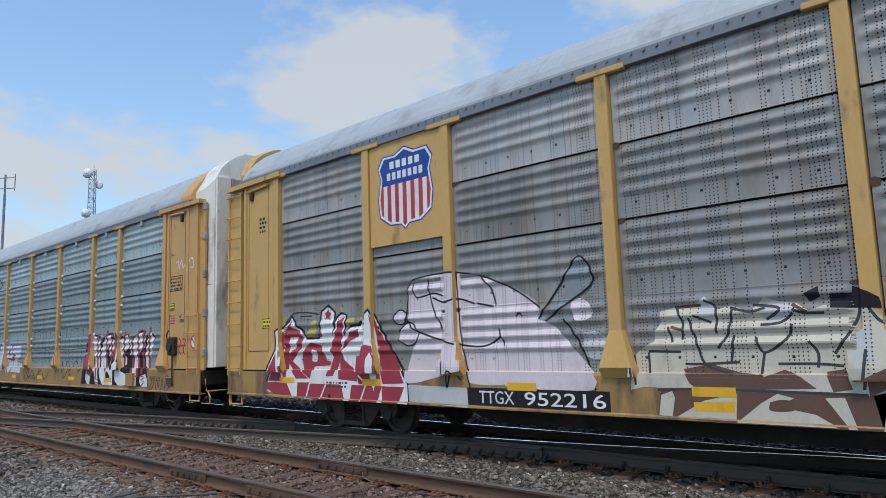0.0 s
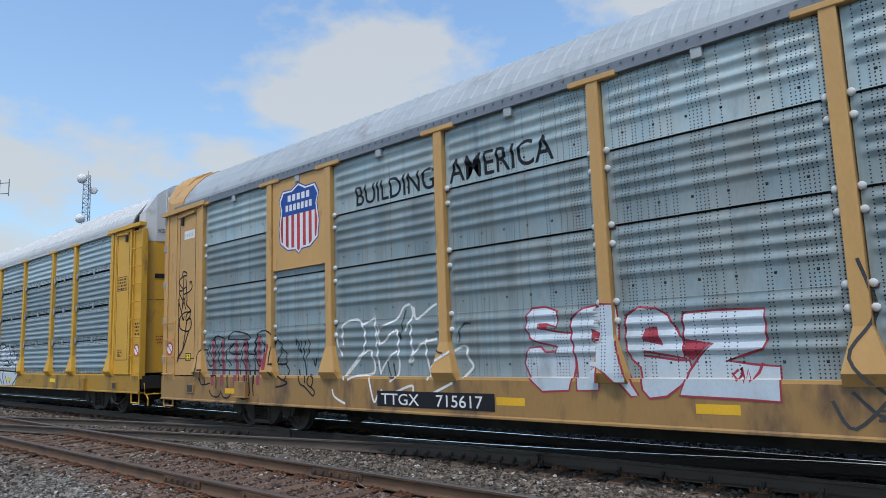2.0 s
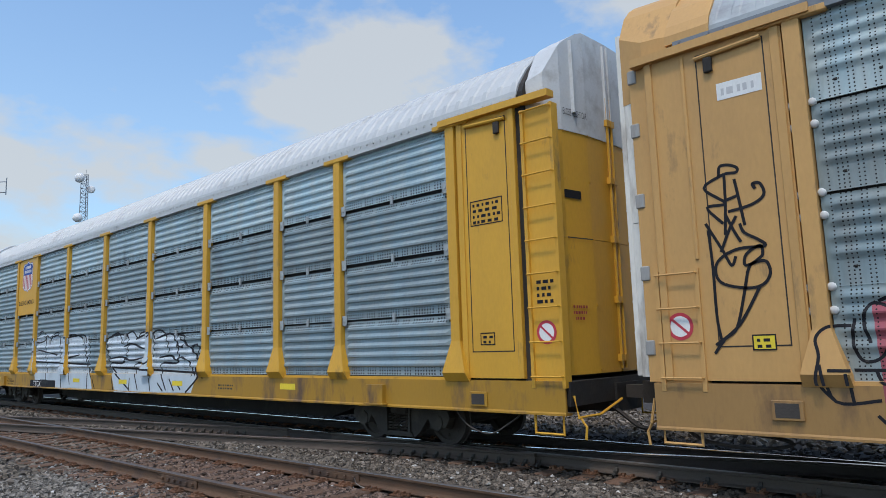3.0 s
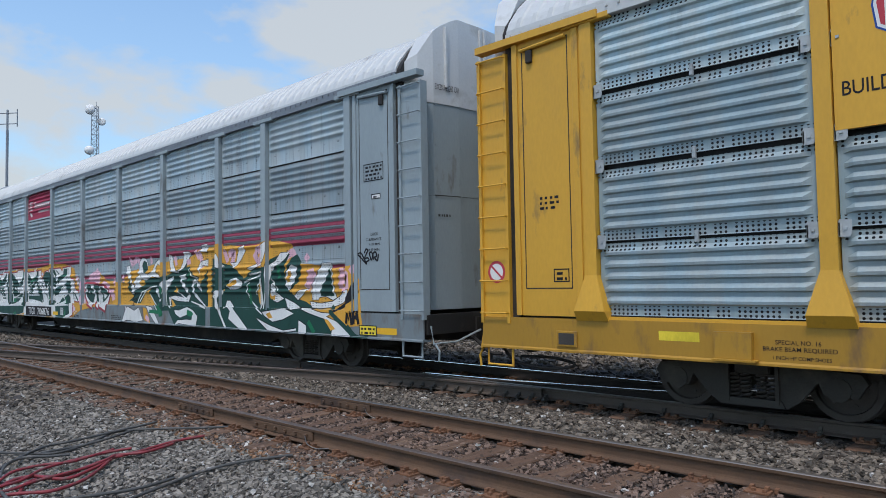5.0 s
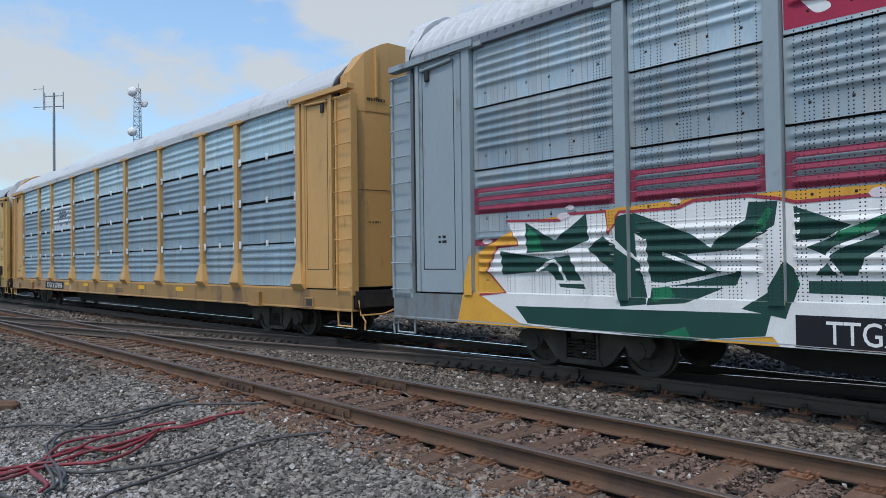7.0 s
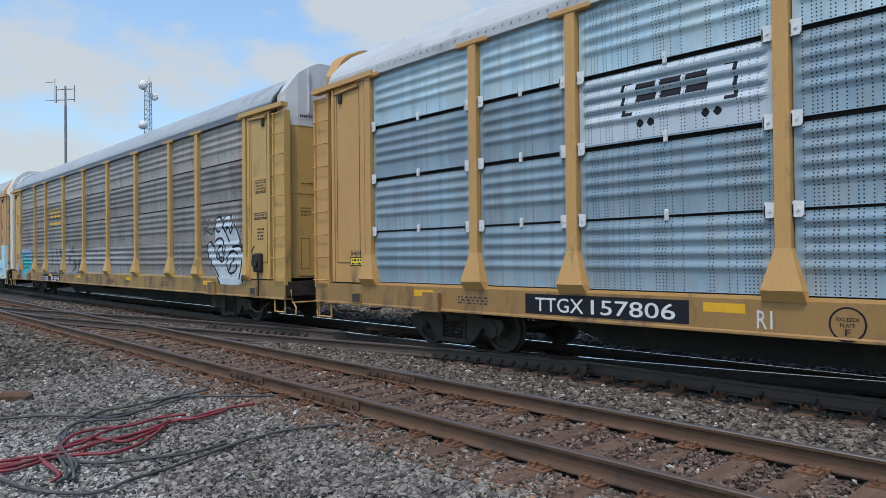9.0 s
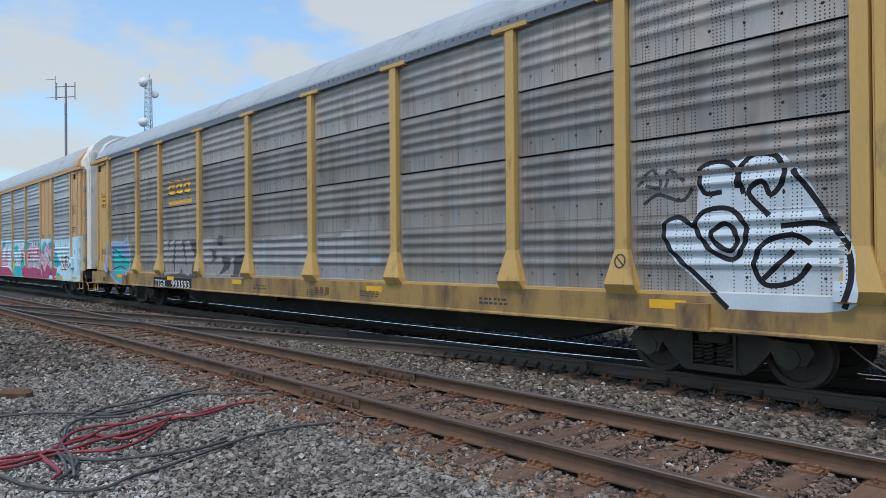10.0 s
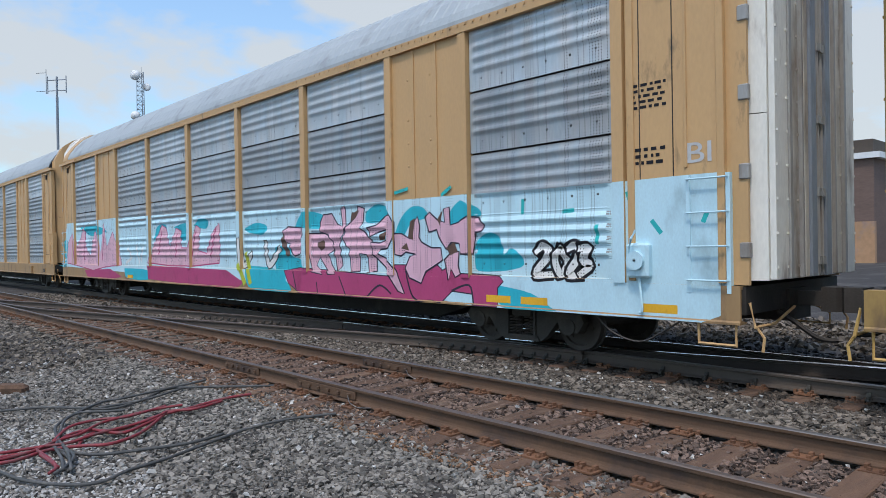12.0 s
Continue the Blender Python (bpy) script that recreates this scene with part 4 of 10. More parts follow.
KITS = [
    kit("weathered grey autorack car with yellow posts and sprayed lettering", (0.56, 0.335, 0.105), (0.27, 0.262, 0.25), amount=0.5, sheet_dirt=(0.20, 0.175, 0.15), plates=((-8.86, -7.13, 3.22, 5.0, 1.555),), rib=0.006, eave=M["eave"], sill_low=0.60, rusty=True, pads=False),
    kit("grey-green autorack car with tan posts and black sprayed outlines", TAN, (0.235, 0.285, 0.29), amount=0.25, top_gain=1.5, sill_low=0.55, rusty=True, sheet_dirt=(0.17, 0.19, 0.185), plates=((-8.86, -7.13, 3.18, 5.0, 1.555),), ladders=("low", "low"), end=DIRTY_WHITE, end_top=DIRTY_WHITE, style="rib", rise=1.17,
        eave=M["eave"], clip=M["white"], knobs=True, tan_back=True),
    kit("bright yellow autorack car with silver louvred sheets", YEL, (0.265, 0.325, 0.345), amount=0.12, sharp=True, top_gain=1.55, ribs=(5, 0.12, 0.035), roof=M["roof_white"], rib=0.03, sheet_dirt=(0.18, 0.215, 0.23), plates=((-8.86, -7.13, 3.08, 5.0, 1.555),),
        rise=1.12, clip=M["roof"], punch={"hole": 0.0155, "bays": 0.06, "keep": 0.85, "step": 0.05, "edges": True}, end_top=PALE_TOP, eave=M["roof_white"]),
    kit("silver-grey autorack car with red bands and green sprayed lettering", GREY, (0.28, 0.328, 0.35), amount=0.2, ribs=(5, 0.27, 0.0), roof=M["roof_white"], rib=0.03, sheet_dirt=(0.24, 0.255, 0.26), end_top=PALE_TOP,
        foot=False, rise=1.05, eave=M["eave"], pads=False),
    kit("pale blue-grey autorack car with tan posts", TAN, (0.265, 0.345, 0.39), amount=0.15, top_gain=1.6, sill_low=0.69, ribs=(4, 0.22, 0.035), roof=M["roof_white"], sheet_dirt=(0.20, 0.245, 0.28), rib=0.004, rise=0.95, eave=M["roof_white"]),
    kit("sooty brown-grey autorack car with yellow posts", (0.54, 0.335, 0.105), (0.258, 0.238, 0.216), amount=0.5, ladders=("full", "none"), sill_low=0.68, sheet_dirt=(0.17, 0.15, 0.13), rib=0.004, end_top=PALE_TOP, eave=M["eave"]),
    kit("tan autorack car with grey sheets and blue painted lower half", (0.55, 0.335, 0.15), (0.34, 0.365, 0.38), amount=0.2, ladders=("low", "low"), style="rib", foot=False, sheet_dirt=(0.24, 0.25, 0.255),
        posts=G_POSTS, solid=(1, 7), caps=False, rise=1.25, pads=False, ladder=BLUE_PAINT, end=DIRTY_WHITE, end_top=DIRTY_WHITE),
    kit("tan autorack car with grey sheets behind the blue one", (0.55, 0.335, 0.15), (0.34, 0.365, 0.38), amount=0.2, ladders=("low", "low"), foot=False, sheet_dirt=(0.24, 0.25, 0.255), posts=G_POSTS, solid=(1, 7), caps=False,
        rise=1.25),
]
for k_ in KITS:
    build_car(k_)


# ---- sleepers, plates, joints ----
def sleeper_mesh():
    sh = Shape().box(-0.115, 0.115, -1.31, 1.31, -0.34, -0.186, bevel=0.012)
    return sh


def plate_shape():
    sh = Shape().box(-0.10, 0.10, -0.20, 0.20, -0.186, -0.172)
    for x in (-0.06, 0.06):
        for y in (-0.10, 0.10):
            sh.box(x - 0.016, x + 0.016, y - 0.026, y + 0.026, -0.172, -0.138)
    for x, y in ((-0.055, 0.165), (0.04, 0.158), (-0.03, -0.16), (0.06, -0.168)):
        sh.box(x - 0.017, x + 0.017, y - 0.015, y + 0.015, -0.172, -0.148)
    # anchor clipped to the rail's foot beside the sleeper
    sh.box(0.115, 0.145, -0.10, 0.10, -0.19, -0.15)
    return sh


def lay_sleepers(track, centre, x0, x1, step):
    rng = random.Random(int(centre * 10))
    tie = plate = None
    i = 0
    x = x0
    while x < x1:
        m = pose(x + rng.uniform(-0.03, 0.03), centre + rng.uniform(-0.05, 0.05), rng.uniform(-0.012, 0.004), 0, 0, rng.uniform(-1.5, 1.5))
        if tie is None:
            tie = sleeper_mesh().make("sleeper", M["tie"], track)
            tie.matrix_basis = m
        else:
            data_copy(tie, "sleeper", m, track)
        for s in (-1, 1):
            pm = pose(x, centre + s * 0.755, rng.uniform(-0.002, 0.002), 0, 0, (0 if s > 0 else 180) + rng.uniform(-2, 2))
            if plate is None:
                plate = plate_shape().make("tie_plate", M["plate"], track)
                plate.matrix_basis = pm
            else:
                data_copy(plate, "tie_plate", pm, track)
        x += step
    return x


SLEEPER_STEP = 0.53
lay_sleepers(sidings, 5.435, -34.0, 3.0, SLEEPER_STEP)
lay_sleepers(main_line, TRACK_Y, -30.0, 3.0, 0.55)


def joint_bar(x0, x1, y):
    for s in (-1, 1):
        sh = Shape()
        a, b = sorted((y + s * 0.012, y + s * 0.034))
        sh.box(x0, x1, a, b, -0.14, -0.042, bevel=0.006)
        for i in range(6):
            x = x0 + (x1 - x0) * (i + 0.5) / 6
            c, e = sorted((y + s * 0.034, y + s * 0.065))
            sh.box(x - 0.02, x + 0.02, c, e, -0.11, -0.07, bevel=0.005)
        sh.make("joint_bar", M["rail_side"], sidings, "bolted rusty joint bar")


for a_, b_, y_ in ((-9.75, -8.75, NEAR_Y), (-7.75, -6.5, NEAR_Y), (-8.4, -7.3, FAR_Y), (3.2, 4.2, NEAR_Y)):
    joint_bar(a_, b_, y_)


# bond wires at the joints
def bond_wire(pts):
    sh = Shape().tube(bend(pts, 5), 0.006, 5)
    sh.make("bond_wire", M["rail_head"], sidings, "thin copper bond wire")


bond_wire([(-6.6, NEAR_Y - 0.06, -0.09), (-6.42, NEAR_Y - 0.16, -0.13), (-6.3, NEAR_Y - 0.13, -0.17), (-6.15, NEAR_Y - 0.07, -0.16)])
bond_wire([(-7.35, FAR_Y - 0.06, -0.09), (-7.2, FAR_Y - 0.16, -0.12), (-7.1, FAR_Y - 0.12, -0.17), (-7.0, FAR_Y - 0.07, -0.16)])


# ---- ballast ----
def stones(name, x0, x1, y0, y1, count, size, seed, mat, label, lift=0.0, clear=True, nearness=0.0):
    """Broken stones strewn over a strip, as one mesh; sparse on the sleepers and off the rails."""
    rs = np.random.RandomState(seed)
    if nearness:
        x = x1 - (x1 - x0) * rs.rand(count) ** nearness
    else:
        x = x0 + (x1 - x0) * rs.rand(count)
    y = y0 + (y1 - y0) * rs.rand(count)
    keep = np.ones(count, bool)
    if clear:
        for c, start, step in ((5.435, -34.0, SLEEPER_STEP), (TRACK_Y, -30.0, 0.55)):
            inside = np.abs(y - c) < 1.30
            ph = (x - start + step / 2) % step - step / 2
            keep &= ~(inside & (np.abs(ph) < 0.105) & (rs.rand(count) > 0.58))
            for r in (-0.755, 0.755):
                keep &= ~(np.abs(y - c - r) < 0.085)
                keep &= ~((np.abs(y - c - r) < 0.19) & (np.abs(ph) < 0.10))
    x, y = x[keep], y[keep]
    n = len(x)
    z = np.array([ground_height(a, b) for a, b in zip(x.tolist(), y.tolist())]) + lift
    r = size * (0.5 + 1.0 * rs.rand(n) ** 1.6)
    cube = np.array([(a, b, c) for a in (-1, 1) for b in (-1, 1) for c in (-1, 1)], float) * 0.62
    v = cube[None] * (1 + 1.55 * (rs.rand(n, 8, 3) - 0.5)) * r[:, None, None]
    v[:, :, 2] *= 0.68
    v[:, :, 0] *= (0.75 + 0.6 * rs.rand(n))[:, None]
    # turn about a tilted axis
    ang = rs.rand(n) * 6.283
    til = (rs.rand(n) - 0.5) * 1.4
    ca, sa, ct, st = np.cos(ang)[:, None], np.sin(ang)[:, None], np.cos(til)[:, None], np.sin(til)[:, None]
    X, Y, Z = v[..., 0].copy(), v[..., 1].copy(), v[..., 2].copy()
    X, Z = X * ct + Z * st, -X * st + Z * ct
    X, Y = X * ca - Y * sa, X * sa + Y * ca
    v = np.stack([X + x[:, None], Y + y[:, None], Z + z[:, None] + ((rs.rand(n) * 0.9 - 0.25) * r)[:, None]], -1).reshape(-1, 3)
    quad = np.array([(0, 1, 3, 2), (4, 6, 7, 5), (0, 4, 5, 1), (2, 3, 7, 6), (0, 2, 6, 4), (1, 5, 7, 3)])
    f = (quad[None] + 8 * np.arange(n)[:, None, None]).reshape(-1, 4)
    me = bpy.data.meshes.new(name)
    me.vertices.add(len(v))
    me.vertices.foreach_set("co", v.astype(np.float32).ravel())
    me.loops.add(f.size)
    me.loops.foreach_set("vertex_index", f.astype(np.int32).ravel())
    me.polygons.add(len(f))
    me.polygons.foreach_set("loop_start", np.arange(0, f.size, 4, dtype=np.int32))
    me.update(calc_edges=True)
    me.shade_flat()
    me.materials.append(mat)
    return tagged(new(name, me), label, "ballast", kind="stuff")


stones("ballast", -12.5, 0.8, 0.5, 4.6, 88000, 0.0235, 1, M["stone"], "loose grey crushed stone ballast")
stones("ballast", -12.5, 4.0, -2.2, 0.5, 9000, 0.034, 11, M["stone"], "loose grey crushed stone ballast")
stones("ballast", 0.8, 4.0, 0.5, 4.6, 5000, 0.034, 12, M["stone"], "loose grey crushed stone ballast")
stones("ballast", -12.5, 2.0, 4.1, 6.75, 40000, 0.023, 2, M["stone_brown"], "brown rust-stained ballast between the rails", lift=0.012)
stones("ballast", -14.0, 2.0, 6.30, 8.05, 32000, 0.026, 3, M["stone_mid"], "dusty brown-grey crushed stone between the tracks")
stones("ballast", -14.0, 2.0, 7.35, 8.62, 15000, 0.026, 8, M["stone_dark_brown"], "dark brown ballast beside the rail")
stones("ballast", -34.0, -12.0, 0.3, 8.6, 36000, 0.038, 4, M["stone_mid"], "dusty brown-grey ballast", lift=-0.008)
# stones under the train carry its shade in their near-black colour
stones("ballast", -34.0, 4.0, 8.72, 12.6, 18000, 0.05, 5, M["stone_shaded"], "oily ballast under the train, its shade painted black", lift=-0.008)
stones("ballast", -34.0, 4.0, 12.6, 17.0, 12000, 0.055, 6, M["stone_mid"], "dusty grey ballast beyond the train", lift=0.06)
stones("ballast", -10.5, 1.5, 3.95, 4.58, 6500, 0.018, 10, M["stone_rust"], "rust-stained chippings along the rail", lift=0.012)
stones("ballast", -8.6, -5.2, 0.2, 2.1, 4000, 0.015, 9, M["stone_pale"], "patch of pale sandy chippings by the cables", lift=0.018)
stones("ballast", -14.0, 2.0, 0.5, 8.3, 1500, 0.02, 7, M["stone_pale"], "scattered pale limestone chips", lift=0.022)

# ---- cables lying on the ballast ----
def cable(name, pts, r, mat, label, lift=0.0):
    pts = [(x, y, ground_height(x, y) + r + 0.04 + lift) for x, y in pts]
    return tagged(Shape().tube(bend(pts, 8), r, 7).make(name, mat, smooth=True), label, "cable", "cables on the ballast")


cable("cable", [(-9.50, 1.58), (-9.40, 1.85), (-9.24, 2.16), (-8.86, 2.43), (-8.59, 2.66), (-8.72, 3.02), (-9.04, 3.49), (-8.84, 3.78), (-8.36, 4.25), (-8.08, 4.58)], 0.0150, M["cable_grey"], "dusty dark grey rubber cable on ballast", 0.000)
cable("cable", [(-8.68, 2.56), (-8.68, 2.94), (-8.74, 3.27), (-8.88, 3.64)], 0.0150, M["cable_grey"], "dusty dark grey rubber cable on ballast", 0.012)
cable("cable", [(-7.27, 1.77), (-7.83, 1.95), (-8.30, 2.12), (-8.52, 2.34), (-8.35, 2.58), (-8.28, 2.73)], 0.0150, M["cable_grey"], "dusty dark grey rubber cable on ballast", 0.024)
cable("cable", [(-7.09, 1.18), (-6.77, 1.25), (-6.41, 1.34), (-6.06, 1.54), (-5.93, 1.75), (-6.07, 2.01), (-6.18, 2.38), (-6.38, 2.83), (-6.53, 3.38), (-6.45, 3.78), (-6.25, 4.22)], 0.0150, M["cable_grey"], "dusty dark grey rubber cable on ballast", 0.000)
cable("cable", [(-7.29, 1.75), (-7.01, 1.80), (-6.71, 1.98), (-6.57, 2.33), (-6.48, 2.71), (-6.54, 3.08)], 0.0150, M["cable_grey"], "dusty dark grey rubber cable on ballast", 0.012)
cable("cable", [(-7.23, 1.75), (-6.76, 1.69), (-6.41, 1.61)], 0.0150, M["cable_grey"], "dusty dark grey rubber cable on ballast", 0.024)
cable("cable", [(-7.12, 1.77), (-6.81, 1.76), (-6.42, 1.65)], 0.0150, M["cable_grey"], "dusty dark grey rubber cable on ballast", 0.000)
cable("cable", [(-7.36, 1.18), (-7.32, 1.39), (-7.32, 1.67), (-7.68, 2.00), (-7.71, 2.19), (-7.50, 2.37), (-7.64, 2.65), (-7.83, 2.96), (-7.85, 3.29), (-7.91, 3.73), (-7.86, 4.07)], 0.0165, M["cable_red"], "scuffed red rubber cable on ballast", 0.000)
cable("cable", [(-7.12, 1.14), (-7.06, 1.39), (-7.20, 1.69), (-7.12, 1.95), (-6.99, 2.16), (-7.15, 2.48), (-7.59, 2.84), (-7.88, 3.04), (-7.72, 3.30), (-7.78, 3.66)], 0.0165, M["cable_red"], "scuffed red rubber cable on ballast", 0.012)
cable("cable", [(-7.05, 1.59), (-6.74, 1.60), (-6.52, 1.60)], 0.0165, M["cable_red"], "scuffed red rubber cable on ballast", 0.024)
cable("cable", [(-7.20, 1.95), (-7.47, 2.07), (-7.56, 2.19)], 0.0165, M["cable_red"], "scuffed red rubber cable on ballast", 0.000)
cable("cable", [(-7.71, 2.19), (-7.32, 2.37), (-7.49, 2.67), (-7.75, 2.96)], 0.0165, M["cable_red"], "scuffed red rubber cable on ballast", 0.012)

cable("cable", [(-7.10, 1.22), (-7.20, 1.55), (-7.42, 1.81), (-7.53, 2.06), (-7.81, 2.33), (-7.96, 2.70), (-8.03, 3.03), (-7.96, 3.26)], 0.0150, M["cable_red"], "scuffed red rubber cable on ballast", 0.03)
cable("cable", [(-7.37, 1.27), (-7.31, 1.66), (-7.26, 1.89), (-7.39, 2.15), (-7.54, 2.67), (-7.82, 3.02)], 0.0150, M["cable_red"], "scuffed red rubber cable on ballast", 0.03)
cable("cable", [(-7.24, 1.60), (-6.77, 1.61), (-6.50, 1.58), (-6.38, 1.50)], 0.0150, M["cable_red"], "scuffed red rubber cable on ballast", 0.03)
cable("cable", [(-7.44, 1.79), (-7.90, 2.06), (-7.99, 2.36), (-7.90, 2.62), (-8.10, 3.12)], 0.0150, M["cable_red"], "scuffed red rubber cable on ballast", 0.03)
cable("cable", [(-6.36, 1.66), (-6.96, 1.79), (-7.59, 1.86), (-8.18, 2.03), (-8.85, 2.61), (-8.95, 3.03), (-9.03, 4.02)], 0.0150, M["cable_grey"], "dusty dark grey rubber cable on ballast", 0.026)
cable("cable", [(-7.18, 1.81), (-6.77, 1.79), (-6.48, 1.64), (-6.35, 1.53)], 0.0150, M["cable_grey"], "dusty dark grey rubber cable on ballast", 0.026)

# a dark lump of timber in the gravel
sh_ = Shape().box(-0.2, 0.2, -0.10, 0.10, -0.06, 0.09, bevel=0.04)
tagged(sh_.make("timber_scrap", M["tie"]), "dark broken timber scrap lying in gravel", "debris").matrix_basis = pose(-10.8, 2.1, -0.24, 4, 3, 60)


# ---- masts and far buildings ----
def lattice_tower(x, y, z0, z1, w):
    t = tagged(new("radio_tower"), "thin lattice radio tower with white dish antennas", "tower")
    t.matrix_basis = pose(x, y, 0, 0, 0, 25)
    legs = [(w / 2, 0), (-w / 4, w * 0.43), (-w / 4, -w * 0.43)]
    for lx, ly in legs:
        Shape().tube([(lx * 1.6, ly * 1.6, z0), (lx, ly, z1)], 0.09, 5).make("leg", M["mast"], t)
    sh = Shape()
    n = 40
    for i in range(n):
        za, zb = z0 + (z1 - z0) * i / n, z0 + (z1 - z0) * (i + 1) / n
        ka, kb = 1.6 - 0.6 * i / n, 1.6 - 0.6 * (i + 1) / n
        for j in range(3):
            a, b = legs[j], legs[(j + 1) % 3]
            if i % 2:
                a, b = b, a
            sh.tube([(a[0] * ka, a[1] * ka, za), (b[0] * kb, b[1] * kb, zb)], 0.045, 4)
            sh.tube([(a[0] * kb, a[1] * kb, zb), (b[0] * kb, b[1] * kb, zb)], 0.04, 4)
    sh.make("bracing", M["mast"], t)
    for dx, dy, dz, r, ang in ((-0.6, -1.2, -0.8, 1.15, 200), (0.9, 0.9, -3.4, 0.9, 40), (-0.6, -1.3, -10.2, 1.05, 210), (1.0, 1.0, -12.0, 0.85, 30)):
        dish = Shape().lathe([(0.02, 0.45), (r * 0.5, 0.33), (r * 0.85, 0.1), (r, -0.15), (r, -0.35), (r * 0.6, -0.4), (0.02, -0.42)], 16)
        o = dish.make("dish", M["white"], t, "white dish antenna", True)
        o.matrix_basis = pose(dx, dy, z1 + dz, 0, 0, ang)
    Shape().tube([(0.2, 0, z1), (0.2, 0, z1 + 1.2)], 0.05, 5).make("aerial", M["mast"], t)
    return t


def antenna_pole(x, y, z1):
    t = tagged(new("antenna_pole"), "slender grey pole with aerial frames at its top", "mast")
    t.matrix_basis = pose(x, y, 0, 0, 0, 20)
    Shape().tube([(0, 0, -1), (0, 0, z1 - 3)], 0.22, 8).make("pole", M["mast"], t)
    Shape().tube([(0, 0, z1 - 3), (0, 0, z1 + 0.6)], 0.17, 6).make("pole_top", M["mast"], t)
    for dz in (0.0, -1.9):
        Shape().tube([(-1.7, -0.6, z1 + dz), (1.7, 0.6, z1 + dz)], 0.09, 5).make("crossarm", M["mast"], t)
    for k in (-1, 1):
        Shape().tube([(k * 1.7, k * 0.6, z1 - 2.4), (k * 1.7, k * 0.6, z1 + 0.7)], 0.09, 5).make("aerial", M["mast"], t)
    for dz in (1.4, -1.9):
        Shape().tube([(-1.9, -0.7, z1 + dz), (-3.9, -1.3, z1 + dz)], 0.05, 5).make("yagi", M["mast"], t)
    Shape().tube([(-1.95, -0.7, z1 - 2.4), (-1.95, -0.7, z1 + 2.0)], 0.06, 5).make("riser", M["mast"], t)
    return t


lattice_tower(-167.1, 60.0, -0.3, 43.2, 1.7)
antenna_pole(-138.4, 35.0, 32.4)


def brick_block(x, y, w, d, h):
    b = tagged(new("brick_building"), "brown brick building with a pale roof edge", "building")
    b.matrix_basis = pose(x, y, 0)
    Shape().box(-w, 0, 0, d, -0.4, h).make("wall", M["brick"], b)
    Shape().box(-w - 0.2, 0.5, -0.3, d, h, h + 0.45).make("cornice", M["white"], b)
    Shape().box(-w, -0.1, 0.3, d, h + 0.45, h + 1.5).make("parapet", M["rail_grey"], b)
    Shape().box(-w - 0.01, 0.01, -0.02, 0.5, -0.3, 2.9).make("painted_base", M["base_tan"], b)
    return b


def striped_block(x, y, w, d, h):
    b = tagged(new("white_building"), "white industrial building with yellow and blue bands", "building")
    b.matrix_basis = pose(x, y, 0)
    Shape().box(0, w, 0, d, -0.4, h).make("wall", M["white"], b)
    Shape().box(-0.1, w + 0.1, -0.12, d, h, h + 0.3).make("roof", M["rail_grey"], b)
    Shape().box(-0.02, w, -0.03, 0.02, 2.1, 3.0).make("yellow_band", M["band_yellow"], b)
    Shape().box(-0.02, w, -0.03, 0.02, 0.6, 1.7).make("blue_band", M["band_blue"], b)
    for i in range(4):
        Shape().box(0.8 + i * 3.4, 2.8 + i * 3.4, -0.04, 0.02, 6.2, 7.0).make("window", M["ink"], b)
    return b


brick_block(-16.35, 60.0, 26.0, 14.0, 7.7)
striped_block(-19.6, 72.0, 40.0, 20.0, 8.3)
from mathutils import geometry


# ---- paint on the cars: it follows ribs, posts and sills ----
SPRAY = {
    "white": (0.72, 0.72, 0.70), "paint": (0.51, 0.575, 0.62), "ink": (0.02, 0.02, 0.024), "inkfaint": (0.06, 0.062, 0.062), "red": (0.34, 0.045, 0.065),
    "redfaint": (0.30, 0.08, 0.10), "pinkwhite": (0.66, 0.58, 0.60), "palegrey": (0.50, 0.50, 0.50), "greyblue": (0.24, 0.27, 0.29), "cream": (0.55, 0.51, 0.42),
    "brown": (0.13, 0.075, 0.055), "amber": (0.75, 0.42, 0.03), "orange": (0.66, 0.34, 0.05), "pink": (0.70, 0.42, 0.50), "darkgreen": (0.016, 0.060, 0.048),
    "silver": (0.40, 0.41, 0.41), "paleblue": (0.30, 0.42, 0.48), "violetblue": (0.20, 0.26, 0.45), "turquoise": (0.03, 0.42, 0.42), "tealdark": (0.035, 0.03, 0.05),
    "skyblue": (0.50, 0.70, 0.77), "cyan": (0.03, 0.42, 0.52), "magenta": (0.42, 0.06, 0.16), "lime": (0.45, 0.50, 0.05), "shield_blue": (0.02, 0.07, 0.30),
    "shield_red": (0.48, 0.05, 0.07), "sign_red": (0.36, 0.03, 0.07), "stripe_red": (0.24, 0.035, 0.065), 
    "gold": (0.75, 0.40, 0.03), "label_yellow": (0.78, 0.60, 0.05), "mustard": (0.40, 0.36, 0.11), "leafgreen": (0.015, 0.16, 0.075), "dustdark": (0.085, 0.083, 0.08), "dustpale": (0.29, 0.285, 0.28), "dustblue": (0.27, 0.31, 0.33), "grey": (0.34, 0.37, 0.38), "rust": RUST,
}
_spray = {}


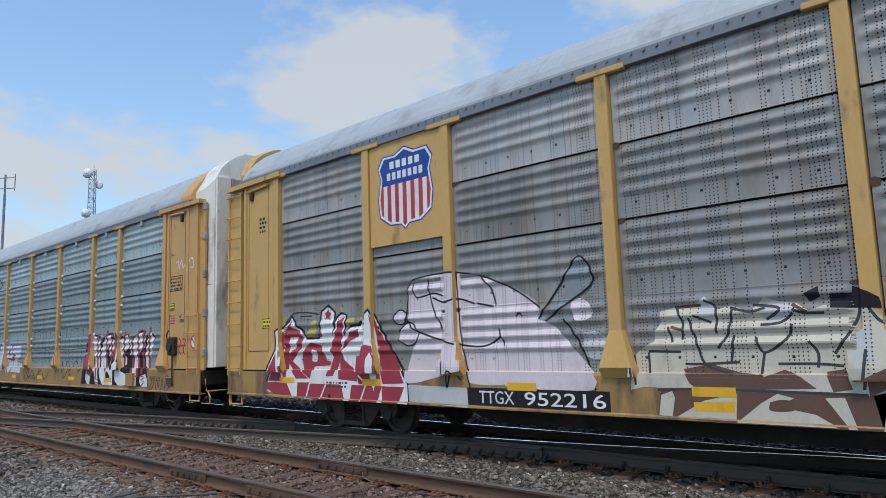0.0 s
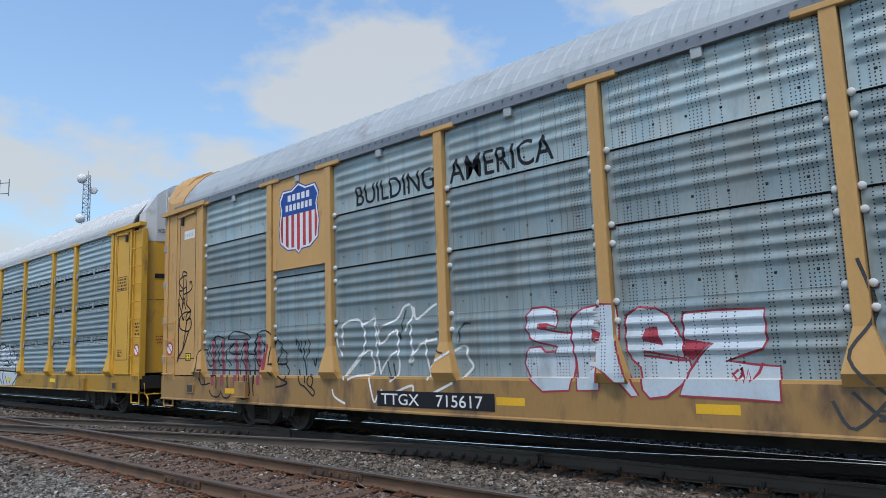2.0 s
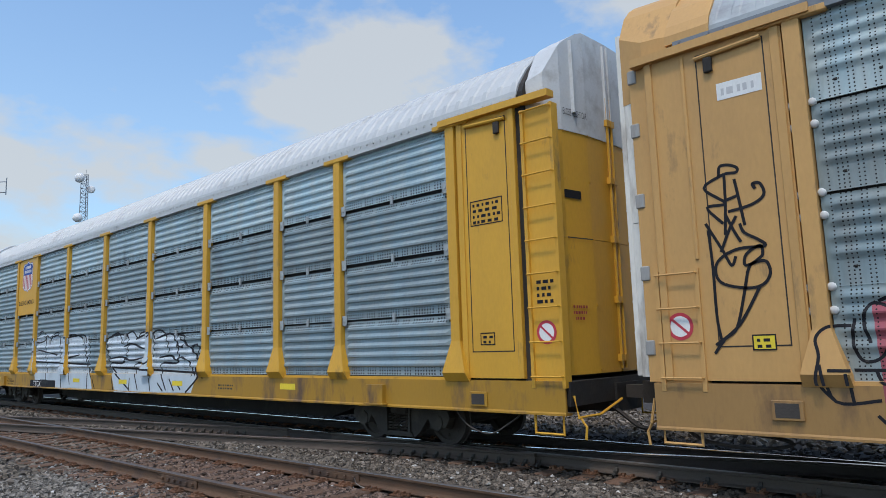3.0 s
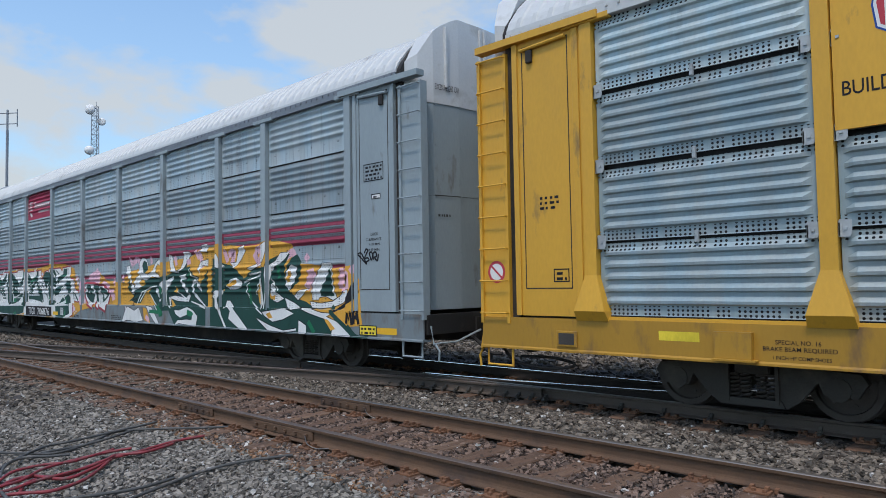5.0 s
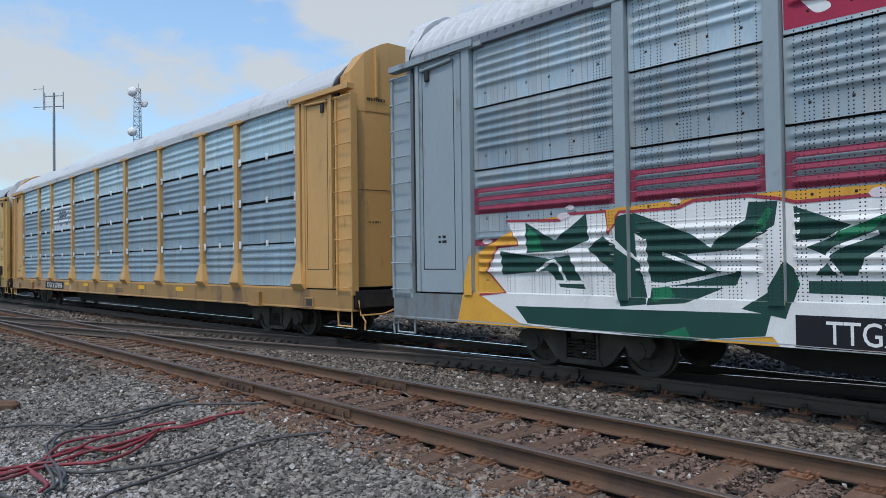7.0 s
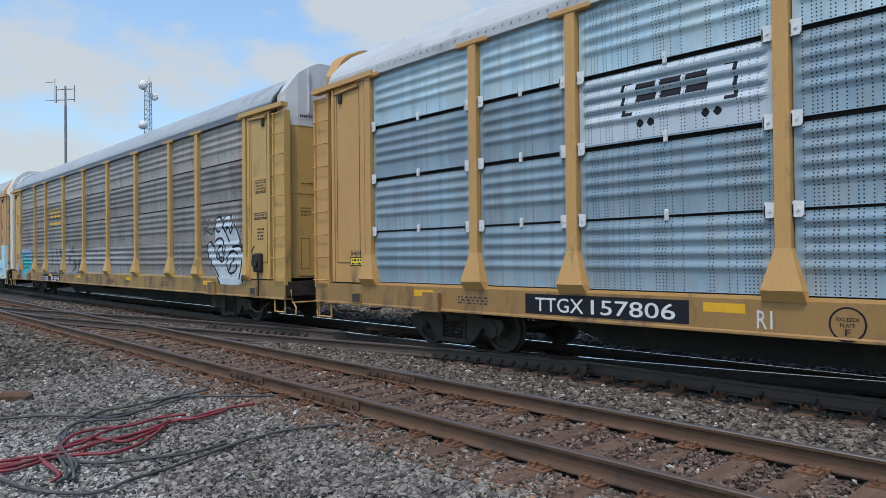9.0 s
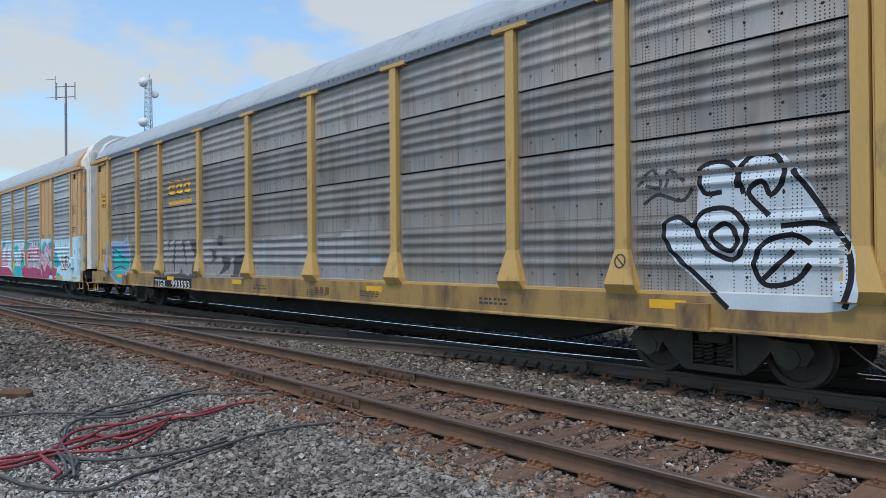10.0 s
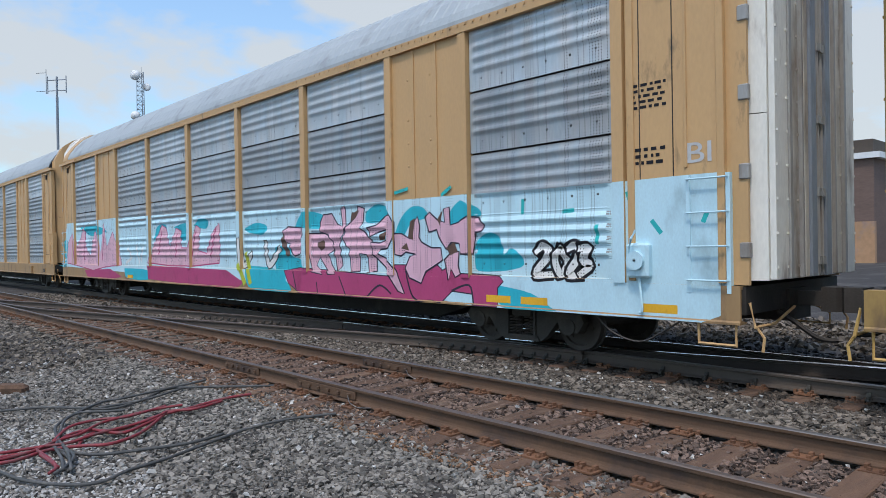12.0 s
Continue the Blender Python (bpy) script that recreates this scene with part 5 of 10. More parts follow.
def spray_material(colour, punched=True):
    key = (colour, punched)
    if key not in _spray:
        m = material("sprayed " + colour, SPRAY[colour], 0.6, 0.0, 0.16, 2.5, 45, 0.06, tuple(c * 0.62 for c in SPRAY[colour]), 0.18, 1.3, stretch=(1, 1, 0.5))
        m.node_tree.nodes["Principled BSDF"].inputs["Specular IOR Level"].default_value = 0.12 if colour.startswith("ink") else 0.25
        if not punched:
            _spray[key] = m
            return m
        # the sheet's holes as near-black dots, their shade painted into the colour
        nt = m.node_tree
        n, l = nt.nodes, nt.links
        co = n.new("ShaderNodeTexCoord")
        sp = n.new("ShaderNodeSeparateXYZ")
        l.new(co.outputs["Object"], sp.inputs[0])

        def calc(op, a, b2=0.0):
            k = n.new("ShaderNodeMath")
            k.operation = op
            for i, v in enumerate((a, b2)):
                if isinstance(v, (int, float)):
                    k.inputs[i].default_value = v
                else:
                    l.new(v, k.inputs[i])
            return k.outputs[0]
        cx = calc("DIVIDE", sp.outputs["X"], 0.047)
        fx = calc("MULTIPLY", calc("SUBTRACT", calc("FRACT", calc("ADD", cx, 500.0)), 0.5), 0.047)
        fz = calc("MULTIPLY", calc("SUBTRACT", calc("FRACT", calc("DIVIDE", sp.outputs["Z"], 0.042)), 0.5), 0.042)
        near = calc("LESS_THAN", calc("SQRT", calc("ADD", calc("MULTIPLY", fx, fx), calc("MULTIPLY", fz, fz))), 0.0085)
        w1 = n.new("ShaderNodeTexWhiteNoise")
        w1.noise_dimensions = "1D"
        l.new(calc("FLOOR", calc("ADD", cx, 500.0)), w1.inputs["W"])
        on_sheet = calc("MULTIPLY", calc("GREATER_THAN", sp.outputs["Z"], 1.15), calc("LESS_THAN", calc("ABSOLUTE", sp.outputs["X"]), 11.7))
        mask = calc("MULTIPLY", calc("MULTIPLY", near, calc("LESS_THAN", w1.outputs["Value"], 0.40)), on_sheet)
        b = n["Principled BSDF"]
        was = b.inputs["Base Color"].links[0].from_socket
        mx = n.new("ShaderNodeMix")
        mx.data_type = "RGBA"
        l.new(mask, mx.inputs["Factor"])
        l.new(was, mx.inputs["A"])
        mx.inputs["B"].default_value = (0.02, 0.02, 0.02, 1)
        l.new(mx.outputs["Result"], b.inputs["Base Color"])
        _spray[key] = m
    return _spray[key]


def cut(poly, axis, levels):
    """Splits a convex polygon at the given levels of one coordinate."""
    lo, hi = min(p[axis] for p in poly), max(p[axis] for p in poly)
    out = []
    rest = poly
    for lv in levels:
        if lv <= lo + 1e-6:
            continue
        if lv >= hi - 1e-6:
            break
        below, above = [], []
        for a, b in zip(rest, rest[1:] + rest[:1]):
            if a[axis] <= lv:
                below.append(a)
            if a[axis] >= lv:
                above.append(a)
            if (a[axis] < lv) != (b[axis] < lv) and a[axis] != lv and b[axis] != lv:
                k = (lv - a[axis]) / (b[axis] - a[axis])
                q = (a[0] + (b[0] - a[0]) * k, a[1] + (b[1] - a[1]) * k)
                below.append(q)
                above.append(q)
        if len(below) > 2:
            out.append(below)
        rest = above
        if len(rest) < 3:
            break
    if len(rest) > 2:
        out.append(rest)
    return out


class CarFace:
    """The outer face of one car's near side: how far it stands out at any place."""

    def __init__(self, kit_):
        count, flat, gap = kit_["ribs"]
        self.low = kit_.get("sill_low", 0.645)
        self.prof, zs = [], [self.low + 0.003, self.low + 0.025, 1.09, 1.13, 1.2, 1.43, 1.66, 4.97]
        for r in range(4):
            h = ROWS_Z[r + 1] - ROWS_Z[r] - gap
            pr = [(ROWS_Z[r] + gap / 2 + z, dd) for z, dd in ribs(count, h, flat, kit_.get("sharp", False))]
            self.prof += pr
            zs += [z for z, _ in pr]
        self.posts = kit_.get("posts", POSTS)
        self.posts = [-x for x in self.posts] + list(self.posts)
        self.foot = kit_.get("foot", True)
        self.plates = kit_.get("plates", ())
        for p in self.plates:
            zs.append(p[2])
        self.zs = sorted(zs)
        self.xs = sorted([p + o for p in self.posts for o in (-0.24, -0.15, -0.087, 0.087, 0.15, 0.24)] + [-13.1, -12.98, 12.98, 13.1])
        self.end = max(self.posts)
        self.ladders = kit_["ladders"]
        edges = sorted(self.posts)
        self.solid = [(edges[i], edges[i + 1]) for i in kit_.get("solid", ())]

    def out(self, x, z, cx, cz):
        """Depth of the face at (x, z) of a patch whose middle is (cx, cz)."""
        for x0, x1, z0, z1, o in self.plates:
            if x0 < cx < x1 and z0 < cz < z1:
                return o
        if cz < 1.09:
            return SILL_FACE + (0.022 if cz < self.low + 0.025 else 0)
        dp = min(abs(cx - p) for p in self.posts)
        if self.foot and cz < 1.66 and cz > 1.2:
            k = (1.66 - cz) / 0.46
            if dp < 0.087 + 0.138 * k:
                return POST_FACE + 0.075 * (1.66 - z) / 0.46 + 0.002
        elif self.foot and cz <= 1.2 and dp < 0.235:
            return 1.662
        if dp < 0.087:
            return POST_FACE
        for x0, x1 in self.solid:
            if x0 < cx < x1:
                return FACE + 0.0525
        if abs(cx) > self.end:
            return 1.532 if abs(cx) > 13.12 and self.ladders[cx < 0] == "full" else 1.547
        if cz < 1.13:
            return 1.552
        run = min(1.0, max(0.0, (min(abs(x - p) for p in self.posts) - 0.15) / 0.09))
        for (z0, d0), (z1, d1) in zip(self.prof, self.prof[1:]):
            if z <= z1:
                return FACE + run * (d0 + (d1 - d0) * max(0.0, (z - z0)) / max(1e-6, z1 - z0))
        return FACE + 0.01


FACES = [CarFace(k) for k in KITS]


class Mural:
    """One painted thing on a car: one mesh for each colour, in layers as painted."""

    def __init__(self, car, name, label):
        self.car, self.name, self.label = car, name, label
        self.face = FACES[CARS.index(car)]
        self.meshes = {}
        self.taper = 0.28

    def patch(self, colour, polys):
        # each coat lies just over those that it overlaps
        xs, zs = [p[0] for q in polys for p in q], [p[1] for q in polys for p in q]
        if not xs:
            return
        box = (min(xs), max(xs), min(zs), max(zs))
        coats = COATS.setdefault(self.car.name, [])
        level = 1 + max([k for a, b, c, d, k in coats if a < box[1] and b > box[0] and c < box[3] and d > box[2]], default=0)
        coats.append((*box, level))
        lift = 0.002 + 0.0005 * level
        if colour not in self.meshes:
            ob = mesh_object(self.name, [], [], spray_material(colour, self.name not in FLAT_SIGNS), self.car, self.label)
            if self.name in ("stencil", "sprayed_dots", "sprayed_tag", "sprayed_outline"):
                tagged(ob, kind="stuff")
            self.meshes[colour] = (ob, [], [])
        ob, v, f = self.meshes[colour]
        for poly in polys:
            for band in cut(poly, 1, self.face.zs):
                for cell in cut(band, 0, self.face.xs):
                    cx, cz = sum(p[0] for p in cell) / len(cell), sum(p[1] for p in cell) / len(cell)
                    if cz < self.face.low + 0.003 or abs(cx) > 13.5:
                        continue
                    k = len(v)
                    v += [(x, -(self.face.out(x, z, cx, cz) + lift), z) for x, z in cell]
                    f.append(tuple(range(k, k + len(cell))))
        ob.data.clear_geometry()
        ob.data.from_pydata(v, [], f)

    def pairs(self, flat):
        return list(zip(flat[0::2], flat[1::2]))

    def fill(self, colour, flat, soft=True):
        pts = self.pairs(flat)
        if soft:
            pts = bend(pts + [pts[0]], 4)[:-1]
        tri = geometry.tessellate_polygon([[Vector((x, z, 0)) for x, z in pts]])
        self.patch(colour, [[pts[i] for i in t] for t in tri])

    def line(self, colour, width, flat, soft=True, grow=0.0, taper=0.0):
        pts = self.pairs(flat)
        if soft and len(pts) > 2:
            pts = bend(pts, 5)
        left, right = [], []
        w = width / 2 + grow
        for i, p in enumerate(pts):
            a, b = Vector(pts[max(i - 1, 0)]), Vector(pts[min(i + 1, len(pts) - 1)])
            t = (b - a).normalized() if (b - a).length > 1e-6 else Vector((1, 0))
            q = Vector(p)
            if i == 0:
                q = q - t * (w * 0.6)
            if i == len(pts) - 1:
                q = q + t * (w * 0.6)
            u = i / max(1, len(pts) - 1)
            n = Vector((-t.y, t.x)) * ((width / 2) * (1 - taper * abs(2 * u - 1) ** 1.5) + grow)
            left.append(tuple(q + n))
            right.append(tuple(q - n))
        self.patch(colour, [[left[i], right[i], right[i + 1], left[i + 1]] for i in range(len(pts) - 1)])

    def letter(self, colour, edge, width, rim, flat, soft=True):
        self.line(edge, width, flat, soft, rim, self.taper)
        self.line(colour, width, flat, soft, 0.0, self.taper)

    def box(self, colour, x0, x1, z0, z1):
        self.patch(colour, [[(x0, z0), (x1, z0), (x1, z1), (x0, z1)]])

    def text(self, colour, words, x, z, height, width=None):
        cu = bpy.data.curves.new("words", "FONT")
        cu.body, cu.size, cu.resolution_u, cu.offset = words, 1.0, 3, 0.006
        tmp = new("words", cu)
        me = tmp.to_mesh()
        pts = [(p.co.x, p.co.y) for p in me.vertices]
        tris = [tuple(p.vertices) for p in me.polygons]
        tmp.to_mesh_clear()
        bpy.data.objects.remove(tmp)
        x0, x1 = min(p[0] for p in pts), max(p[0] for p in pts)
        z0, z1 = min(p[1] for p in pts), max(p[1] for p in pts)
        s = height / (z1 - z0)
        k = width / (x1 - x0) if width else s
        pts = [(x + (a - x0) * k, z + (b - z0) * s) for a, b in pts]
        self.patch(colour, [[pts[i] for i in t] for t in tris])


COATS = {}
FLAT_SIGNS = ("shield_sign", "sign_plate", "stencil", "reporting_mark", "reflector", "warning_label")


# ---- signs, stencils and labels ----
def shield(car, cx, z0, z1, w):
    """A shield of blue over red and white stripes; its lettering stands as plain bars."""
    h = z1 - z0
    half = w / 2

    def outline(k):
        a = half * k
        mid = (z0 + z1) / 2

        def zz(f):
            return mid + (z0 + h * f - mid) * k
        return [(cx, zz(1.0)), (cx + a * 0.35, zz(0.925)), (cx + a * 0.80, zz(0.93)), (cx + a * 0.98, zz(0.80)), (cx + a * 0.88, zz(0.66)), (cx + a * 0.98, zz(0.40)), (cx + a * 0.92, zz(0.18)),
                (cx + a * 0.55, zz(0.07)), (cx + a * 0.15, zz(0.06)), (cx, zz(0.0)), (cx - a * 0.15, zz(0.06)), (cx - a * 0.55, zz(0.07)), (cx - a * 0.92, zz(0.18)), (cx - a * 0.98, zz(0.40)),
                (cx - a * 0.88, zz(0.66)), (cx - a * 0.98, zz(0.80)), (cx - a * 0.80, zz(0.93)), (cx - a * 0.35, zz(0.925))]

    def put(colour, pts):
        m.fill(colour, [c for p in pts for c in p], False)
    m = Mural(car, "shield_sign", "blue, red and white shield sign")
    put("shield_blue", outline(1.0))
    put("white", outline(0.965))
    inner = outline(0.91)
    split = z0 + h * 0.56
    tri = geometry.tessellate_polygon([[Vector((x, z, 0)) for x, z in inner]])
    cells = [[inner[i] for i in t] for t in tri]
    top = [c for poly in cells for c in cut(poly, 1, [split]) if sum(p[1] for p in c) / len(c) > split]
    low = [c for poly in cells for c in cut(poly, 1, [split]) if sum(p[1] for p in c) / len(c) <= split]
    m.patch("shield_blue", top)
    n = 13
    xs = [cx - half * 0.9 + half * 1.8 * i / n for i in range(n + 1)]
    stripes = []
    for poly in low:
        for c in cut(poly, 0, xs):
            k = int((sum(p[0] for p in c) / len(c) - xs[0]) / (xs[1] - xs[0]))
            if k % 2 == 0:
                stripes.append(c)
    m.patch("shield_red", stripes)
    for zc, wd, count in ((0.80, 0.56, 5), (0.665, 0.66, 7)):
        for i in range(count):
            x = cx + half * 2 * wd * ((i + 0.5) / count - 0.5)
            b = half * 2 * wd / count * 0.34
            m.box("white", x - b, x + b, z0 + h * (zc - 0.045), z0 + h * (zc + 0.045))


shield(CARS[0], -7.98, 3.44, 4.86, 1.36)
shield(CARS[1], -7.98, 3.44, 4.86, 1.36)
shield(CARS[2], -7.98, 3.84, 4.93, 1.05)


# red bands and red sign of the silver car
edges_ = [-x for x in POSTS[::-1]] + list(POSTS)
bands = Mural(CARS[3], "red_band", "dark red painted bands along the ribs")
for a_, b_ in zip(edges_, edges_[1:]):
    for zc_ in (2.42, 2.56, 2.70):
        bands.box("stripe_red", a_ + 0.10, b_ - 0.10, zc_ - 0.066, zc_ + 0.066)
    bands.box("stripe_red", a_ + 0.10, b_ - 0.10, 1.86, 1.96)
plate = Mural(CARS[3], "sign_plate", "dark red sign plate with pale bars")
plate.box("sign_red", -6.93, -4.33, 4.09, 5.0)
for i_ in range(4):
    plate.line("white", 0.045, (-6.78 + i_ * 0.02, 4.42 + i_ * 0.09, -6.62, 4.46 + i_ * 0.09, -6.42, 4.44 + i_ * 0.09))
plate.fill("white", (-6.74, 4.36, -6.5, 4.3, -6.46, 4.22, -6.6, 4.2))
for i_ in range(8):
    plate.box("white", -6.15 + i_ * 0.205, -6.02 + i_ * 0.205, 4.47, 4.62 + (0.08 if i_ == 0 else 0))
for i_ in range(11):
    plate.box("white", -5.75 + i_ * 0.1, -5.69 + i_ * 0.1, 4.29, 4.36)




piece = Mural(CARS[0], "sprayed_lettering", "red sprayed letters edged in white")
piece.fill("mustard", (-10.86, 1.71, -10.61, 2.07, -10.50, 2.06, -10.51, 1.71), False)
piece.fill("mustard", (-9.67, 1.90, -9.56, 2.04, -9.41, 2.07, -9.34, 1.90), False)
piece.fill("mustard", (-9.24, 1.98, -9.17, 2.20, -9.06, 2.21, -9.08, 2.05, -9.21, 1.92), False)
piece.fill("mustard", (-9.82, 2.11, -9.75, 2.29, -9.70, 2.16), False)
piece.fill("mustard", (-11.67, 1.97, -11.58, 2.18, -11.47, 2.00), False)
piece.line("ink", 0.1, (-12.07, 0.91, -11.71, 1.51, -11.76, 1.87, -11.44, 1.98, -11.31, 2.13, -11.13, 1.94, -10.88, 1.81, -10.82, 1.69, -10.40, 1.69, -10.34, 2.19, -10.15, 2.28, -9.97, 2.16, -10.02, 1.69, -9.88, 2.06, -9.76, 2.12, -9.64, 2.10, -9.69, 1.73, -9.50, 1.88, -9.24, 1.89, -9.08, 2.05, -8.95, 2.14, -8.83, 1.99, -8.03, 0.91, -8.02, 0.57), False)
piece.fill("white", (-12.07, 0.91, -11.71, 1.51, -11.76, 1.87, -11.44, 1.98, -11.31, 2.13, -11.13, 1.94, -10.88, 1.81, -10.82, 1.69, -10.40, 1.69, -10.34, 2.19, -10.15, 2.28, -9.97, 2.16, -10.02, 1.69, -9.88, 2.06, -9.76, 2.12, -9.64, 2.10, -9.69, 1.73, -9.50, 1.88, -9.24, 1.89, -9.08, 2.05, -8.95, 2.14, -8.83, 1.99, -8.03, 0.91, -8.02, 0.57, -8.21, 0.56, -9.22, 0.59, -10.77, 0.60, -12.07, 0.70), False)
piece.fill("red", (-12.06, 0.91, -11.70, 1.46, -11.59, 0.91), False)
piece.fill("red", (-12.09, 0.88, -10.66, 0.90, -10.79, 0.61, -11.86, 0.66, -12.08, 0.75), False)
piece.fill("red", (-11.68, 1.84, -11.45, 1.92, -11.32, 2.07, -11.29, 1.93, -11.03, 1.87, -10.91, 1.73, -10.98, 1.52, -11.29, 1.29, -10.70, 0.97, -11.10, 0.96, -11.39, 1.24, -11.44, 0.99, -11.54, 0.98, -11.64, 1.51), False)
piece.fill("red", (-10.96, 1.37, -10.83, 1.57, -10.64, 1.64, -10.36, 1.58, -10.19, 1.30, -10.08, 1.28, -10.09, 1.21, -10.58, 1.19, -10.65, 0.96, -10.91, 1.09), False)
piece.fill("red", (-9.97, 1.72, -9.84, 2.01, -9.68, 2.07, -9.73, 1.72, -9.78, 1.47, -9.51, 1.80, -9.26, 1.85, -9.28, 1.72, -9.55, 1.61, -9.75, 1.46, -9.70, 1.31, -9.29, 1.07, -9.28, 0.94, -9.80, 0.97, -9.82, 1.28, -9.95, 1.03, -10.18, 1.01, -10.00, 1.35, -10.08, 1.50), False)
piece.fill("red", (-10.25, 2.17, -10.18, 2.19, -10.15, 2.25, -10.11, 2.18, -10.05, 2.16, -10.10, 2.11, -10.10, 2.03, -10.16, 2.07, -10.24, 2.04, -10.22, 2.11), False)
piece.fill("red", (-10.42, 1.82, -10.32, 1.84, -10.32, 1.74, -10.41, 1.73), False)
piece.fill("red", (-9.34, 1.12, -9.21, 1.48, -9.04, 1.57, -8.84, 1.54, -8.76, 1.37, -8.65, 0.89, -8.97, 0.88, -9.24, 0.90), False)
piece.fill("red", (-8.95, 2.10, -8.86, 2.01, -8.77, 1.84, -8.36, 1.40, -8.10, 0.93, -8.62, 0.91, -8.76, 1.34, -8.81, 1.69), False)
piece.fill("red", (-10.66, 0.88, -9.73, 0.88, -9.64, 0.59, -10.77, 0.61), False)
piece.fill("red", (-9.44, 0.88, -8.09, 0.87, -8.24, 0.57, -9.21, 0.60, -9.50, 0.60), False)
piece.fill("red", (-10.26, 0.88, -9.85, 0.88, -9.89, 0.60, -10.27, 0.61), False)
piece.fill("white", (-11.36, 1.75, -11.08, 1.75, -11.13, 1.57, -11.35, 1.42), False)
piece.fill("white", (-10.63, 1.51, -10.46, 1.48, -10.50, 1.27, -10.65, 1.29), False)
piece.fill("white", (-8.96, 1.33, -8.87, 1.44, -8.77, 1.31, -8.78, 0.98, -8.85, 0.79, -8.95, 1.04), False)
piece.fill("white", (-11.44, 0.92, -11.05, 0.92, -11.08, 0.62, -11.23, 0.62), False)
piece.fill("white", (-9.75, 0.91, -9.43, 0.90, -9.51, 0.60, -9.60, 0.60), False)
piece.fill("white", (-8.77, 0.59, -8.65, 0.86, -8.64, 0.59), False)
piece.line("white", 0.035, (-10.66, 0.90, -10.78, 0.61), False)
piece.line("white", 0.035, (-9.25, 1.04, -9.05, 0.90, -9.21, 0.60), False)
piece.line("white", 0.035, (-8.08, 0.87, -8.24, 0.58), False)
piece.line("white", 0.035, (-10.27, 1.02, -10.09, 1.01, -10.34, 0.61), False)
piece.line("white", 0.035, (-8.95, 2.10, -8.76, 1.34), False)
piece.fill("ink", (-10.11, 0.69, -10.06, 0.71, -10.03, 0.66, -10.04, 0.60, -10.11, 0.59), False)
piece.line("inkfaint", 0.03, (-11.52, 2.01, -11.25, 2.20, -10.78, 2.20, -10.43, 2.15))
piece.line("inkfaint", 0.03, (-11.02, 2.14, -10.65, 2.13))

piece = Mural(CARS[0], "sprayed_shape", "pinkish white sprayed shape with dark outlines")
piece.fill("pinkwhite", (-8.02, 2.25, -7.97, 2.49, -7.65, 2.60, -7.07, 2.62, -6.55, 2.56, -6.14, 2.43, -5.76, 2.27, -5.42, 2.04, -5.45, 1.70, -5.80, 1.26, -5.94, 0.97, -6.69, 0.96, -6.80, 1.14, -8.00, 0.93, -8.02, 1.27, -7.88, 1.54, -7.98, 1.82))
piece.fill("pinkwhite", (-8.34, 2.02, -8.22, 2.11, -8.08, 2.04, -8.10, 1.91, -8.29, 1.90))
piece.fill("pinkwhite", (-8.22, 1.76, -8.01, 1.90, -7.83, 1.78, -7.82, 1.61, -8.00, 1.53, -8.19, 1.59))
piece.fill("palegrey", (-8.01, 0.91, -6.76, 0.89, -6.72, 0.60, -7.99, 0.65), False)
piece.line("ink", 0.026, (-8.02, 2.25, -7.96, 2.53, -7.65, 2.62, -7.07, 2.64, -6.55, 2.56, -6.14, 2.43, -5.76, 2.25, -5.40, 2.01))
piece.line("ink", 0.026, (-8.02, 2.25, -8.04, 1.97, -7.86, 1.78, -7.36, 1.63, -6.83, 1.52, -6.40, 1.50, -6.10, 1.62))
piece.line("ink", 0.026, (-7.89, 2.52, -7.82, 2.30, -7.45, 2.34, -7.24, 2.29))
piece.line("ink", 0.026, (-7.54, 2.55, -7.46, 2.14, -7.24, 1.79))
piece.line("ink", 0.026, (-6.94, 2.62, -6.91, 2.16, -6.88, 1.71, -6.79, 1.26, -6.67, 0.87))
piece.line("ink", 0.026, (-6.43, 2.50, -6.26, 2.35, -6.17, 2.10))
piece.line("ink", 0.026, (-6.14, 1.74, -6.00, 1.44, -5.91, 1.26))
piece.line("ink", 0.026, (-6.53, 2.13, -6.23, 2.07))
piece.line("ink", 0.026, (-5.82, 1.90, -5.74, 1.95, -5.70, 1.83))
piece.line("ink", 0.026, (-5.79, 1.72, -5.70, 1.77, -5.66, 1.69))
piece.line("ink", 0.026, (-8.37, 2.02, -8.22, 2.12, -8.06, 2.04, -8.11, 1.90, -8.29, 1.89, -8.37, 2.02))
piece.line("ink", 0.026, (-8.22, 1.76, -8.01, 1.91, -7.80, 1.78, -7.82, 1.60, -8.04, 1.53, -8.23, 1.62))
piece.line("ink", 0.026, (-7.45, 2.27, -7.18, 2.18, -6.90, 2.22, -6.59, 2.13))
piece.line("ink", 0.026, (-7.18, 1.27, -7.15, 0.88, -7.06, 1.14, -6.87, 1.01))

piece = Mural(CARS[0], "sprayed_stroke", "grey sprayed stroke")
piece.fill("greyblue", (-5.97, 1.00, -5.85, 1.28, -5.48, 1.81, -5.04, 2.10, -4.88, 2.54, -4.74, 2.64, -4.62, 2.55, -4.55, 2.32, -4.82, 2.08, -5.28, 1.88, -5.59, 1.59, -5.86, 1.12))
piece.line("ink", 0.028, (-5.99, 1.00, -5.85, 1.32, -5.43, 1.85, -5.03, 2.32, -4.74, 2.65, -4.56, 2.45, -4.59, 2.25, -5.05, 1.98, -5.49, 1.66, -5.86, 1.16))
piece.line("ink", 0.028, (-5.01, 1.83, -4.77, 1.49, -4.56, 0.92))
piece.fill("pinkwhite", (-6.07, 1.92, -5.29, 1.81, -4.86, 1.42, -4.58, 0.92, -5.92, 0.89, -6.00, 1.28))
